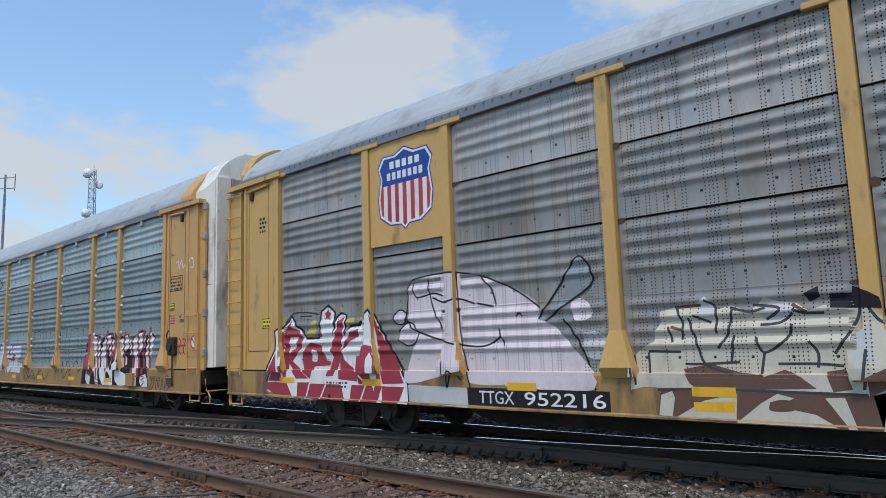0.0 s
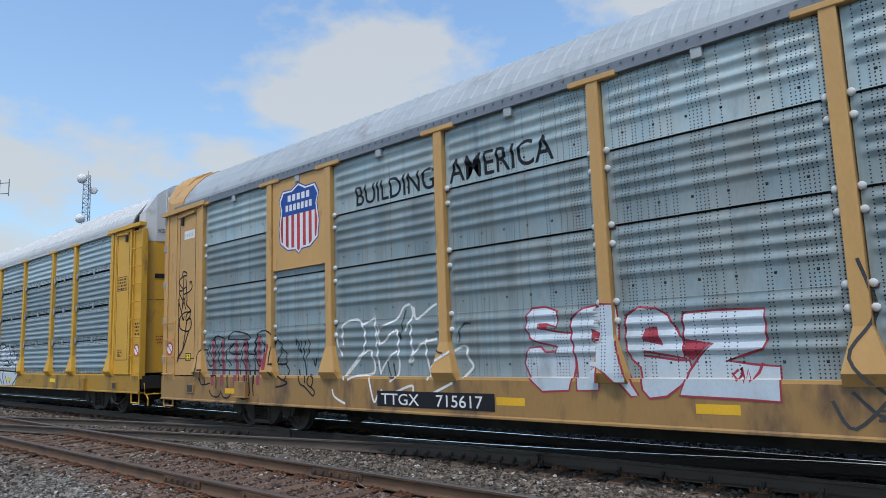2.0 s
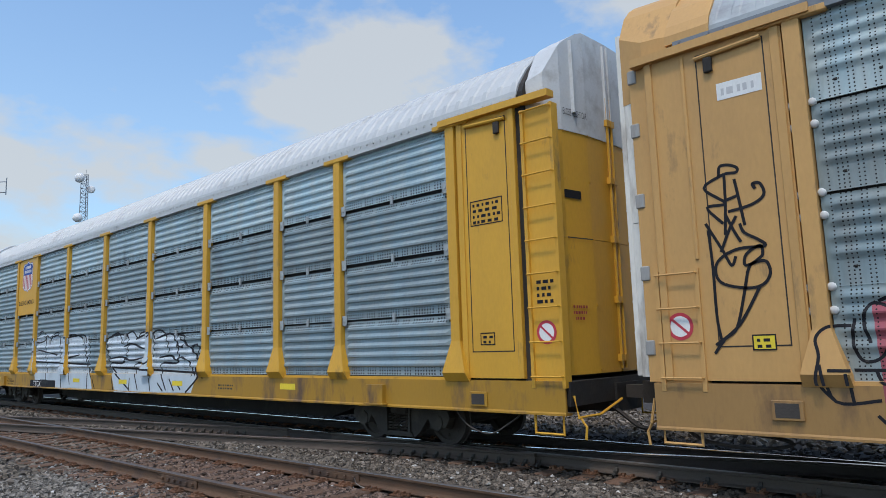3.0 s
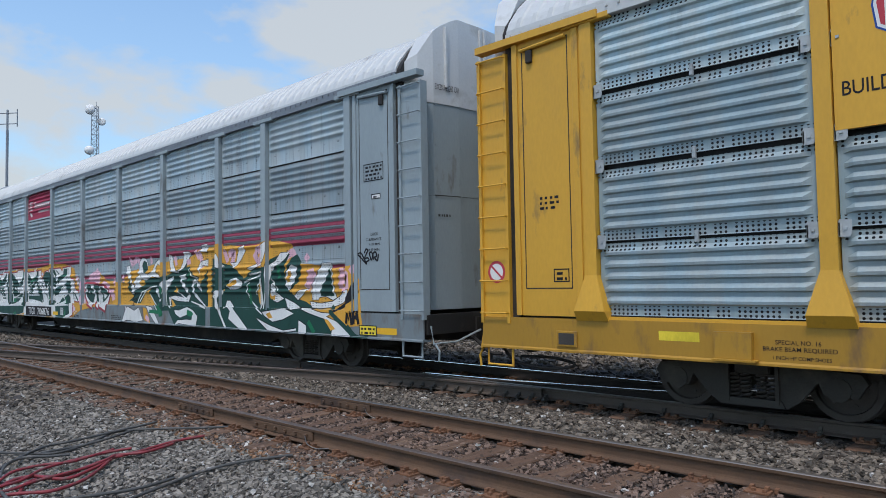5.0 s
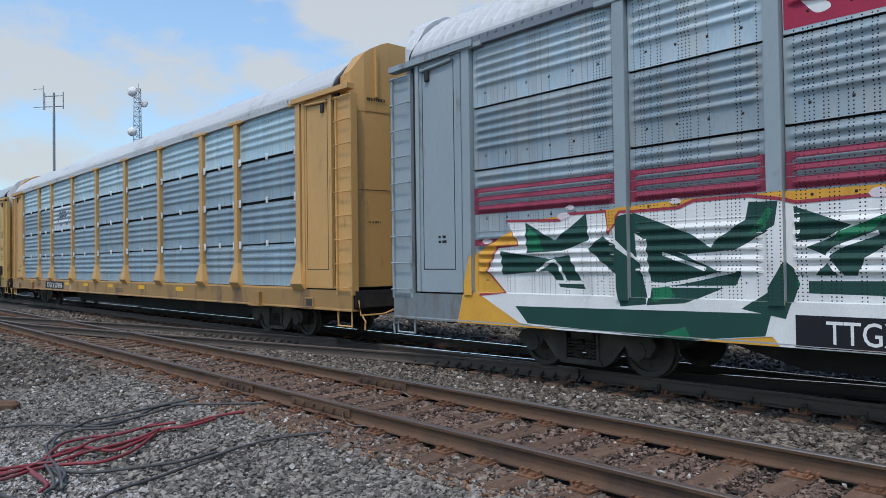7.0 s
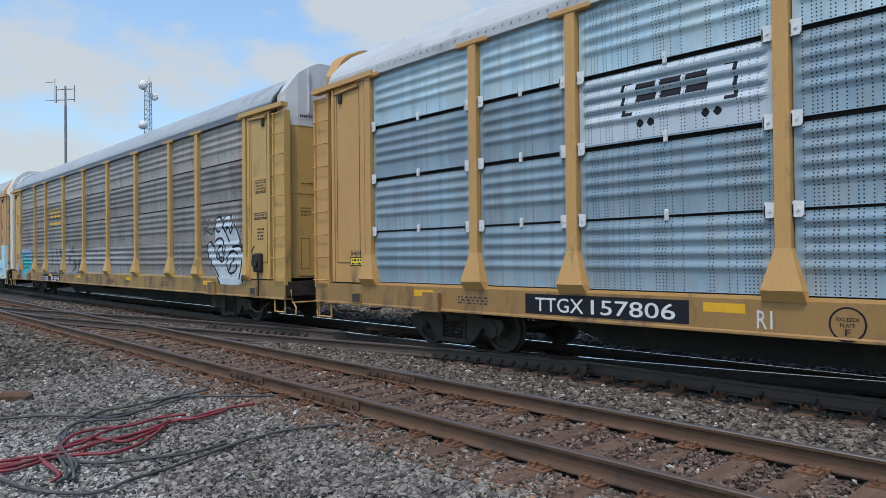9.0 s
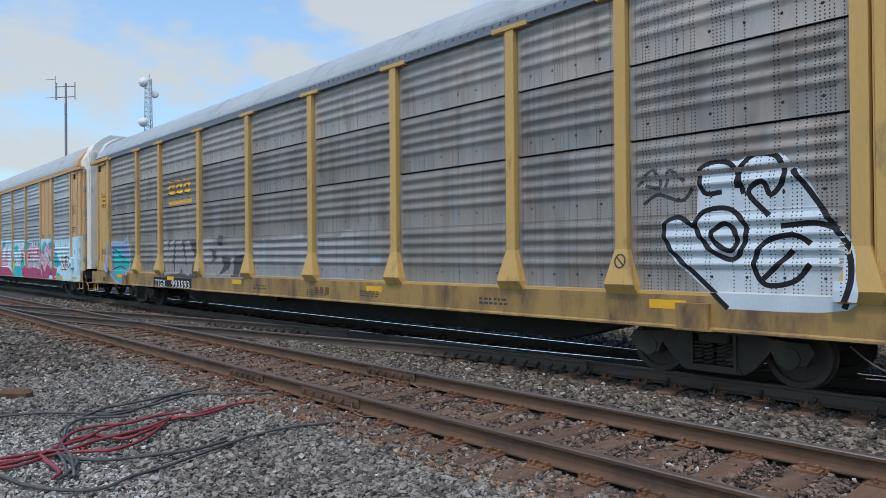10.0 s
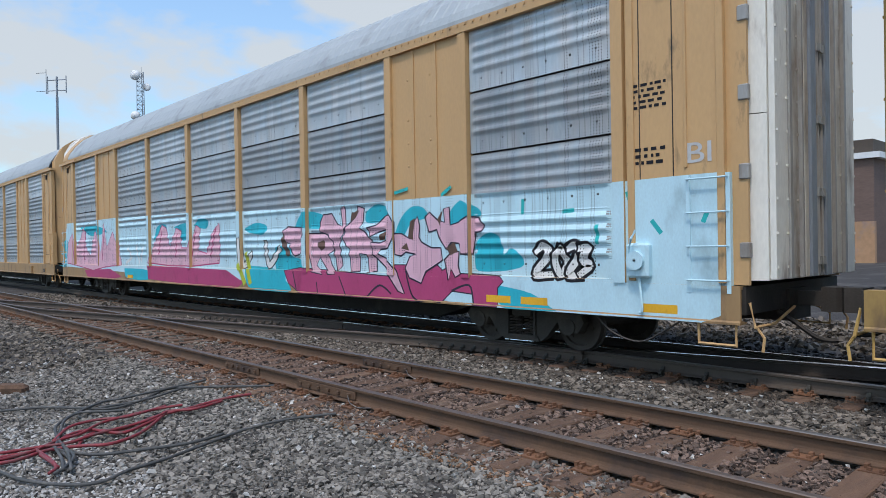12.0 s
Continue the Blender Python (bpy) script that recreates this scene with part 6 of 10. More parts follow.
piece.fill("pinkwhite", (-4.89, 2.05, -4.73, 2.09, -4.57, 1.96, -4.62, 1.82, -4.84, 1.82))
piece.fill("palegrey", (-4.72, 1.64, -4.51, 1.65, -4.37, 1.52, -4.45, 1.31, -4.70, 1.35))

piece = Mural(CARS[0], "sprayed_lettering", "cream letters over brown sprayed shapes")
piece.fill("cream", (-4.07, 0.93, -4.02, 1.34, -3.94, 1.41, -3.74, 1.51, -3.73, 1.61, -3.64, 1.74, -3.64, 1.86, -3.46, 1.90, -3.18, 1.93, -3.09, 2.01, -2.99, 1.92, -2.95, 1.85, -2.80, 1.89, -2.59, 1.81, -2.43, 1.96, -2.31, 1.91, -2.12, 1.88, -1.99, 1.79, -1.85, 1.84, -1.62, 1.80, -1.51, 1.89, -1.44, 1.86, -1.38, 1.75, -1.28, 1.67, -0.95, 1.68, -0.63, 1.52, -0.70, 0.87, -1.35, 0.92, -1.54, 0.86, -2.21, 0.92, -3.89, 0.97), False)
piece.fill("brown", (-3.41, 1.18, -3.07, 1.24, -2.77, 1.15, -2.50, 1.12, -2.48, 0.97, -3.23, 0.95, -3.32, 1.02), False)
piece.fill("brown", (-2.29, 1.18, -2.13, 1.11, -1.98, 0.99, -2.48, 0.97, -2.50, 1.10), False)
piece.fill("brown", (-1.89, 1.16, -1.71, 1.19, -1.65, 0.99, -1.83, 0.96), False)
piece.fill("brown", (-1.52, 1.11, -1.32, 1.21, -1.09, 1.22, -1.04, 0.86, -1.51, 0.90), False)
piece.fill("brown", (-3.68, 0.94, -2.78, 0.94, -1.53, 0.93, -0.78, 0.91, -0.82, 0.52, -1.39, 0.58, -2.81, 0.61, -3.74, 0.63), False)
piece.fill("cream", (-3.72, 0.65, -3.68, 0.88, -3.54, 0.93, -3.51, 0.85, -3.56, 0.62), False)
piece.fill("cream", (-3.49, 0.64, -3.17, 0.83, -2.79, 0.92, -2.82, 0.63), False)
piece.fill("cream", (-2.81, 0.61, -2.55, 0.82, -2.37, 0.93, -2.21, 0.89, -2.38, 0.80, -2.01, 0.73, -1.81, 0.61), False)
piece.fill("cream", (-1.91, 0.90, -1.71, 0.60, -1.64, 0.60, -1.73, 0.91), False)
piece.fill("cream", (-1.48, 0.94, -1.35, 1.00, -1.42, 0.60, -1.24, 0.59, -1.24, 1.00), False)
piece.fill("amber", (-3.29, 0.81, -2.81, 0.83, -2.83, 0.71, -3.28, 0.71), False)
piece.fill("brown", (-2.45, 0.84, -2.32, 0.87, -2.19, 0.84, -2.22, 0.76, -2.45, 0.75))
piece.fill("palegrey", (-3.18, 1.93, -3.09, 2.01, -2.97, 1.87, -3.04, 1.70, -3.15, 1.78), False)
piece.fill("palegrey", (-2.46, 1.90, -2.17, 1.89, -2.16, 1.74, -2.31, 1.66, -2.46, 1.72), False)
piece.fill("palegrey", (-1.63, 1.49, -1.42, 1.65, -1.43, 1.27, -1.60, 1.21), False)
piece.line("inkfaint", 0.03, (-3.44, 1.90, -3.37, 1.70, -3.39, 1.53))
piece.line("inkfaint", 0.03, (-3.30, 1.76, -3.22, 1.50, -3.14, 1.24, -2.83, 1.12))
piece.line("inkfaint", 0.03, (-2.78, 1.86, -2.85, 1.58, -2.97, 1.42))
piece.line("inkfaint", 0.03, (-2.79, 1.55, -2.84, 1.27))
piece.line("inkfaint", 0.03, (-3.09, 1.96, -2.97, 1.87, -2.98, 1.59))
piece.line("inkfaint", 0.03, (-2.80, 1.86, -2.59, 1.81, -2.44, 1.84))
piece.line("inkfaint", 0.03, (-2.48, 1.66, -2.28, 1.68, -2.16, 1.77))
piece.line("inkfaint", 0.03, (-2.17, 1.65, -2.24, 1.50, -2.48, 1.36, -2.55, 1.52))
piece.line("inkfaint", 0.03, (-2.48, 1.36, -2.53, 1.12))
piece.line("inkfaint", 0.03, (-2.15, 1.81, -2.05, 1.77, -1.86, 1.76))
piece.line("inkfaint", 0.03, (-2.02, 1.47, -1.95, 1.35, -1.96, 1.21))
piece.line("inkfaint", 0.03, (-1.52, 1.85, -1.57, 1.66, -1.79, 1.35))
piece.line("inkfaint", 0.03, (-1.45, 1.82, -1.36, 1.67, -1.28, 1.63))
piece.line("inkfaint", 0.03, (-1.49, 1.38, -1.55, 1.00))
piece.line("inkfaint", 0.03, (-3.82, 1.39, -3.43, 1.38))
piece.line("inkfaint", 0.03, (-4.02, 1.34, -4.00, 1.00))
piece.line("inkfaint", 0.03, (-3.83, 1.37, -3.83, 1.14))
piece.line("inkfaint", 0.03, (-2.34, 1.24, -1.96, 1.24, -1.73, 1.22))
piece.line("inkfaint", 0.03, (-3.71, 0.94, -3.10, 0.96, -1.53, 0.94))
piece.line("inkfaint", 0.03, (-3.55, 1.67, -3.51, 1.50))
piece.line("inkfaint", 0.03, (-2.55, 1.88, -2.28, 1.83, -2.42, 1.72))
piece.line("inkfaint", 0.03, (-3.23, 1.79, -3.04, 1.71))
piece.line("inkfaint", 0.03, (-3.37, 1.24, -3.14, 1.24, -2.76, 1.26))
piece.line("brown", 0.035, (-3.43, 1.90, -3.15, 1.91))
piece.line("brown", 0.035, (-2.15, 1.86, -2.02, 1.78))
piece.line("brown", 0.035, (-1.55, 1.82, -1.49, 1.86))
piece.line("brown", 0.035, (-3.51, 1.67, -3.38, 1.63))
piece.fill("ink", (-1.79, 1.95, -1.58, 1.95, -1.58, 2.02, -1.43, 1.95, -1.34, 1.89, -1.31, 1.78, -1.45, 1.79, -1.62, 1.80, -1.79, 1.81), False)
piece.fill("ink", (-2.03, 1.97, -1.89, 2.04, -1.87, 1.93, -1.98, 1.88), False)

piece = Mural(CARS[1], "sprayed_lettering", "white block letters with red drips on black")
piece.fill("ink", (6.40, 0.66, 6.57, 1.32, 6.71, 1.90, 7.06, 2.11, 7.72, 2.02, 7.79, 1.88, 8.11, 2.09, 8.54, 2.09, 8.71, 1.94, 8.79, 1.73, 8.89, 2.09, 9.08, 1.96, 9.64, 2.05, 9.69, 1.85, 10.16, 2.02, 10.39, 2.13, 10.62, 2.08, 10.67, 1.90, 10.86, 2.05, 11.18, 1.98, 11.22, 1.90, 10.97, 1.44, 10.88, 1.01, 10.96, 0.66, 10.45, 0.66, 10.03, 0.66, 9.23, 0.66, 7.43, 0.66), False)
piece.fill("white", (7.06, 2.06, 7.72, 1.95, 7.67, 1.32, 7.63, 1.03, 7.65, 0.87, 7.70, 0.66, 7.51, 0.66, 7.41, 0.87, 7.37, 1.03, 7.17, 1.03, 7.11, 0.86, 7.05, 0.66, 6.88, 0.66, 6.74, 0.80, 6.80, 1.23, 6.91, 1.70), False)
piece.fill("white", (8.11, 2.01, 8.42, 2.03, 8.68, 1.87, 8.74, 1.65, 8.69, 1.41, 8.45, 1.40, 8.33, 1.56, 8.38, 1.75, 8.30, 1.80, 8.21, 1.58, 8.20, 1.23, 8.32, 1.10, 8.53, 1.21, 8.70, 1.21, 8.71, 0.66, 8.01, 0.66, 7.78, 0.87, 7.74, 1.23, 7.81, 1.68, 7.97, 1.89), False)
piece.fill("white", (9.03, 1.89, 9.60, 2.01, 9.65, 1.83, 9.66, 1.64, 9.36, 1.55, 9.31, 1.46, 9.52, 1.44, 9.53, 1.23, 9.23, 1.15, 9.21, 1.05, 9.54, 0.97, 9.66, 0.91, 9.69, 0.67, 9.12, 0.66, 8.89, 0.77, 8.83, 0.90, 8.88, 1.23, 9.02, 1.31, 9.02, 1.64), False)
piece.fill("white", (9.69, 1.85, 10.16, 1.97, 10.34, 2.03, 10.56, 2.06, 10.64, 1.90, 10.64, 1.64, 10.36, 1.56, 10.28, 1.52, 10.21, 1.30, 10.21, 1.06, 10.23, 0.66, 10.00, 0.66, 9.96, 0.92, 9.99, 1.23, 10.03, 1.49, 9.79, 1.46, 9.74, 1.66), False)
piece.fill("white", (10.84, 1.99, 11.01, 2.03, 11.17, 1.87, 11.07, 1.59, 10.96, 1.30, 10.88, 1.10, 10.68, 1.19, 10.68, 1.45, 10.77, 1.74), False)
piece.fill("white", (10.48, 0.93, 10.79, 0.98, 10.88, 0.87, 10.92, 0.66, 10.54, 0.66, 10.44, 0.78), False)
piece.fill("ink", (7.30, 1.69, 7.20, 1.18, 7.33, 1.18), False)
piece.fill("ink", (8.22, 1.00, 8.34, 1.04, 8.52, 0.89, 8.35, 0.76, 8.23, 0.80), False)
piece.fill("red", (6.89, 2.08, 7.12, 2.05, 7.16, 1.60, 7.20, 1.13, 7.31, 1.03, 7.17, 0.88, 6.82, 0.95, 6.80, 1.23, 6.93, 1.70), False)
piece.fill("red", (8.89, 2.00, 9.03, 1.93, 9.02, 1.64, 9.04, 1.31, 8.91, 1.38, 8.86, 1.65), False)
piece.line("red", 0.11, (7.51, 2.05, 7.50, 0.87), True)
piece.line("red", 0.11, (8.16, 2.15, 8.17, 1.06), True)
piece.line("red", 0.11, (8.51, 2.02, 8.53, 1.10), True)
piece.line("red", 0.11, (9.35, 2.06, 9.36, 1.19), True)
piece.line("red", 0.11, (9.86, 1.94, 9.89, 1.46, 9.90, 0.66), True)
piece.line("red", 0.11, (10.24, 2.07, 10.25, 1.61, 10.29, 0.93), True)
piece.line("red", 0.11, (10.53, 2.09, 10.56, 1.60, 10.56, 1.01), True)
piece.line("red", 0.11, (10.92, 2.14, 10.90, 1.59, 10.91, 1.07), True)
piece.line("red", 0.05, (7.44, 0.82, 7.68, 0.80, 7.46, 0.73, 7.73, 0.70, 7.51, 0.66), False)
piece.line("red", 0.06, (10.52, 0.93, 10.76, 0.89, 10.50, 0.83, 10.73, 0.78, 10.52, 0.67), False)

piece = Mural(CARS[1], "sprayed_tag", "dark red and brown sprayed tags")
piece.line("brown", 0.04, (11.06, 0.92, 11.18, 0.80, 11.00, 0.60, 11.23, 0.68, 11.29, 0.93))
piece.line("brown", 0.04, (11.39, 0.62, 11.44, 0.87, 11.55, 0.66, 11.60, 0.90))
piece.line("brown", 0.04, (11.66, 0.58, 11.75, 0.88, 11.81, 0.62))
piece.line("brown", 0.04, (11.87, 0.59, 11.95, 0.94, 12.12, 0.89, 12.13, 0.72, 11.95, 0.57))
piece.line("red", 0.035, (12.56, 1.86, 12.67, 1.74, 12.56, 1.58, 12.67, 1.46))
piece.line("red", 0.035, (12.76, 1.82, 12.90, 1.79, 12.78, 1.57, 12.87, 1.46))
piece.line("red", 0.035, (12.51, 1.66, 12.94, 1.67))
piece.line("white", 0.03, (12.38, 3.68, 12.49, 3.71, 12.45, 3.54))
piece.line("white", 0.03, (12.53, 3.52, 12.63, 3.71, 12.72, 3.54, 12.83, 3.60))
piece.line("white", 0.03, (12.91, 3.41, 12.99, 3.65, 13.19, 3.72, 13.22, 3.51, 13.07, 3.52))

piece = Mural(CARS[1], "sprayed_lettering", "white sprayed letters edged in red")
piece.line("red", 0.055, (-2.59, 2.06, -2.38, 2.07, -2.18, 2.00, -2.20, 1.81, -2.36, 1.86, -2.51, 1.86, -2.51, 1.79, -2.19, 1.72, -1.99, 1.70, -1.95, 1.53, -1.95, 1.27, -2.04, 0.98, -2.45, 0.96, -2.65, 1.12, -2.75, 1.33, -2.66, 1.52, -2.48, 1.53, -2.39, 1.46, -2.21, 1.46, -2.20, 1.55, -2.48, 1.61, -2.63, 1.67, -2.70, 1.80, -2.67, 1.97, -2.59, 2.06), False)
piece.fill("paint", (-2.59, 2.06, -2.38, 2.07, -2.18, 2.00, -2.20, 1.81, -2.36, 1.86, -2.51, 1.86, -2.51, 1.79, -2.19, 1.72, -1.99, 1.70, -1.95, 1.53, -1.95, 1.27, -2.04, 0.98, -2.45, 0.96, -2.65, 1.12, -2.75, 1.33, -2.66, 1.52, -2.48, 1.53, -2.39, 1.46, -2.21, 1.46, -2.20, 1.55, -2.48, 1.61, -2.63, 1.67, -2.70, 1.80, -2.67, 1.97), False)
piece.line("red", 0.055, (-1.96, 1.89, -1.78, 2.01, -1.53, 2.05, -1.32, 2.04, -1.29, 1.76, -1.31, 1.55, -1.25, 1.34, -1.15, 1.07, -1.06, 0.93, -1.14, 0.92, -1.27, 1.06, -1.43, 1.20, -1.57, 1.28, -1.60, 0.99, -1.90, 0.98, -1.91, 1.34, -1.96, 1.64, -1.96, 1.89), False)
piece.fill("paint", (-1.96, 1.89, -1.78, 2.01, -1.53, 2.05, -1.32, 2.04, -1.29, 1.76, -1.31, 1.55, -1.25, 1.34, -1.15, 1.07, -1.06, 0.93, -1.14, 0.92, -1.27, 1.06, -1.43, 1.20, -1.57, 1.28, -1.60, 0.99, -1.90, 0.98, -1.91, 1.34, -1.96, 1.64), False)
piece.line("red", 0.055, (-1.16, 1.89, -0.98, 1.98, -0.76, 1.95, -0.63, 1.86, -0.53, 1.69, -0.47, 1.59, -0.47, 1.38, -0.73, 1.43, -0.95, 1.47, -0.97, 1.39, -0.81, 1.37, -0.53, 1.33, -0.41, 1.33, -0.39, 1.23, -0.50, 1.07, -0.69, 0.94, -0.90, 0.91, -0.98, 1.00, -1.01, 1.27, -1.12, 1.37, -1.18, 1.54, -1.16, 1.89), False)
piece.fill("paint", (-1.16, 1.89, -0.98, 1.98, -0.76, 1.95, -0.63, 1.86, -0.53, 1.69, -0.47, 1.59, -0.47, 1.38, -0.73, 1.43, -0.95, 1.47, -0.97, 1.39, -0.81, 1.37, -0.53, 1.33, -0.41, 1.33, -0.39, 1.23, -0.50, 1.07, -0.69, 0.94, -0.90, 0.91, -0.98, 1.00, -1.01, 1.27, -1.12, 1.37, -1.18, 1.54), False)
piece.line("red", 0.055, (-0.43, 1.88, -0.02, 1.89, 0.47, 1.88, 0.47, 1.56, 0.43, 1.47, 0.19, 1.40, -0.00, 1.33, 0.30, 1.28, 0.58, 1.26, 0.57, 0.91, 0.22, 0.93, -0.15, 0.94, -0.52, 0.95, -0.41, 1.20, -0.26, 1.39, -0.10, 1.53, -0.43, 1.59, -0.43, 1.88), False)
piece.fill("paint", (-0.43, 1.88, -0.02, 1.89, 0.47, 1.88, 0.47, 1.56, 0.43, 1.47, 0.19, 1.40, -0.00, 1.33, 0.30, 1.28, 0.58, 1.26, 0.57, 0.91, 0.22, 0.93, -0.15, 0.94, -0.52, 0.95, -0.41, 1.20, -0.26, 1.39, -0.10, 1.53, -0.43, 1.59), False)
piece.fill("red", (-1.68, 1.76, -1.55, 1.70, -1.60, 1.54, -1.66, 1.59), False)
piece.fill("red", (-0.93, 1.73, -0.78, 1.75, -0.71, 1.52, -0.97, 1.58), False)
piece.fill("red", (-2.48, 1.85, -2.34, 1.85, -2.35, 1.77, -2.47, 1.77), False)
piece.fill("red", (-0.43, 1.57, -0.13, 1.54, -0.36, 1.34, -0.46, 1.41), False)
piece.line("red", 0.03, (0.14, 1.23, 0.08, 1.18, 0.13, 1.12, 0.18, 1.18, 0.18, 1.26, 0.21, 1.10, 0.25, 1.24, 0.27, 1.11, 0.36, 1.20, 0.41, 1.30), False)

piece = Mural(CARS[1], "sprayed_outline", "thin white sprayed outline")
piece.line("white", 0.04, (-6.93, 1.89, -6.87, 1.66, -6.72, 1.48), True)
piece.line("white", 0.04, (-6.71, 1.68, -6.72, 1.98, -6.61, 2.07, -6.33, 2.10, -6.18, 2.00, -6.11, 1.76, -6.19, 1.52, -6.38, 1.38, -6.66, 1.14, -6.66, 1.07), True)
piece.line("white", 0.04, (-6.63, 1.14, -6.20, 1.47, -6.02, 1.57, -5.93, 1.47, -5.91, 1.19, -6.35, 1.13, -6.55, 1.07), True)
piece.line("white", 0.04, (-6.18, 2.00, -5.91, 2.09, -5.88, 2.18, -5.83, 1.85, -5.79, 1.38, -5.74, 1.17), True)
piece.line("white", 0.04, (-5.72, 1.94, -5.32, 2.06, -5.16, 2.24, -5.00, 2.27, -4.95, 2.09, -5.13, 1.87), True)
piece.line("white", 0.04, (-5.77, 1.96, -5.73, 1.66, -5.33, 1.88, -5.29, 1.55, -5.30, 1.19, -5.46, 1.05), True)
piece.line("white", 0.04, (-5.74, 1.19, -5.59, 1.37, -5.34, 1.54), True)
piece.line("white", 0.04, (-4.98, 1.95, -4.99, 1.73, -4.95, 1.41, -5.06, 1.37), True)
piece.line("white", 0.04, (-5.06, 1.37, -4.82, 1.59, -4.66, 1.67, -4.44, 1.71), True)
piece.line("white", 0.04, (-4.66, 1.72, -4.64, 1.41, -4.58, 1.19, -4.61, 1.09), True)
piece.line("white", 0.04, (-4.58, 1.28, -4.21, 1.45, -3.84, 1.59, -3.78, 1.40, -3.70, 1.28, -3.88, 1.13), True)
piece.line("white", 0.04, (-5.47, 0.83, -4.96, 0.99, -4.94, 0.84, -4.87, 0.74, -4.57, 0.85, -4.09, 1.04), True)
piece.line("white", 0.04, (-6.98, 0.89, -6.92, 0.77, -6.64, 0.66), True)
piece.line("white", 0.04, (-5.99, 1.10, -5.94, 0.91, -5.86, 0.71, -5.77, 0.82, -5.67, 0.91), True)
piece.line("white", 0.04, (-4.92, 2.22, -4.86, 2.04, -4.54, 2.20, -4.42, 2.25), True)
piece.line("inkfaint", 0.03, (-5.25, 1.83, -5.23, 1.73, -5.17, 2.01, -5.11, 2.19), True)
piece.line("inkfaint", 0.03, (-5.57, 1.37, -5.49, 1.14, -5.38, 1.12, -5.43, 1.33), True)
piece.line("inkfaint", 0.03, (-4.43, 1.82, -4.32, 1.78, -4.35, 1.54, -4.23, 1.49), True)
piece.line("inkfaint", 0.03, (-3.95, 1.65, -3.94, 1.82, -3.84, 1.92, -3.73, 1.91), True)

piece = Mural(CARS[1], "sprayed_tag", "black sprayed tags over faint red")
piece.line("redfaint", 0.13, (-11.23, 1.86, -11.20, 0.94), True)
piece.line("redfaint", 0.13, (-10.82, 1.85, -10.80, 0.94), True)
piece.line("redfaint", 0.13, (-10.27, 1.83, -10.26, 0.95), True)
piece.line("redfaint", 0.13, (-9.91, 1.85, -9.90, 0.96), True)
piece.line("redfaint", 0.13, (-9.40, 1.87, -9.39, 0.97), True)
piece.fill("red", (-9.13, 1.78, -8.98, 1.74, -9.01, 1.24, -9.13, 1.24), False)
piece.line("ink", 0.032, (-11.69, 0.93, -11.83, 1.11, -11.79, 1.38, -11.81, 1.56, -11.70, 1.67, -11.50, 1.68), True)
piece.line("ink", 0.032, (-11.79, 1.29, -11.69, 0.93, -11.30, 0.95), True)
piece.line("ink", 0.032, (-11.46, 1.74, -11.49, 1.51, -11.42, 1.33, -11.25, 1.37, -11.11, 1.64, -11.11, 1.81, -11.29, 1.89, -11.38, 1.73, -11.34, 1.51), True)
piece.line("ink", 0.032, (-11.23, 1.91, -11.04, 1.97, -10.80, 1.91, -10.74, 1.80), True)
piece.line("ink", 0.032, (-10.86, 1.81, -10.98, 1.63, -10.98, 1.37, -10.88, 1.33), True)
piece.line("ink", 0.032, (-10.65, 1.88, -10.43, 2.03, -10.21, 2.03, -9.93, 1.99, -9.79, 1.95, -9.80, 1.86, -10.21, 1.87, -10.65, 1.88), True)
piece.line("ink", 0.032, (-10.51, 1.75, -10.71, 1.57, -10.58, 1.41, -10.49, 1.33), True)
piece.line("ink", 0.032, (-10.35, 1.79, -10.51, 1.71, -10.49, 1.58, -10.12, 1.56), True)
piece.line("ink", 0.032, (-9.94, 1.77, -10.05, 1.69, -10.04, 1.45, -9.92, 1.28), True)
piece.line("ink", 0.032, (-9.82, 1.85, -9.80, 0.96), True)
piece.line("ink", 0.032, (-9.53, 1.88, -9.58, 1.36, -9.53, 0.97), True)
piece.line("ink", 0.032, (-9.79, 1.56, -9.55, 1.54), True)
piece.line("ink", 0.032, (-9.49, 1.88, -9.52, 1.68, -9.48, 1.36, -9.35, 1.32, -9.24, 1.43, -9.20, 1.67, -9.29, 1.83), True)
piece.line("ink", 0.032, (-9.51, 1.84, -9.41, 1.98, -9.21, 2.02, -8.97, 1.98, -8.83, 1.87, -8.81, 1.77), True)
piece.line("ink", 0.032, (-8.84, 1.77, -8.90, 1.58, -8.89, 1.35, -8.72, 1.43, -8.62, 1.56, -8.61, 1.72, -8.73, 1.82, -8.84, 1.75), True)
piece.line("ink", 0.032, (-8.57, 1.66, -8.45, 1.55, -8.44, 1.44, -8.50, 1.35, -8.91, 1.35), True)
piece.line("ink", 0.032, (-8.50, 1.35, -8.38, 1.24, -8.42, 1.13, -8.51, 1.04, -8.88, 1.20), True)
piece.line("ink", 0.032, (-8.51, 1.04, -8.36, 0.99, -8.56, 0.93, -8.74, 0.91), True)
piece.line("ink", 0.032, (-11.71, 1.24, -9.21, 1.22), True)
piece.line("ink", 0.032, (-11.56, 1.20, -11.53, 0.93), True)
piece.line("ink", 0.032, (-11.32, 1.24, -11.26, 1.11, -11.05, 1.10, -11.03, 0.85), True)
piece.line("ink", 0.032, (-10.59, 1.24, -10.56, 0.87), True)
piece.line("ink", 0.032, (-10.14, 1.24, -10.07, 0.76), True)
piece.line("ink", 0.032, (-9.92, 1.24, -9.83, 0.76), True)
piece.line("ink", 0.032, (-9.75, 1.20, -9.69, 0.77), True)
piece.line("ink", 0.032, (-9.61, 1.20, -9.55, 0.73), True)
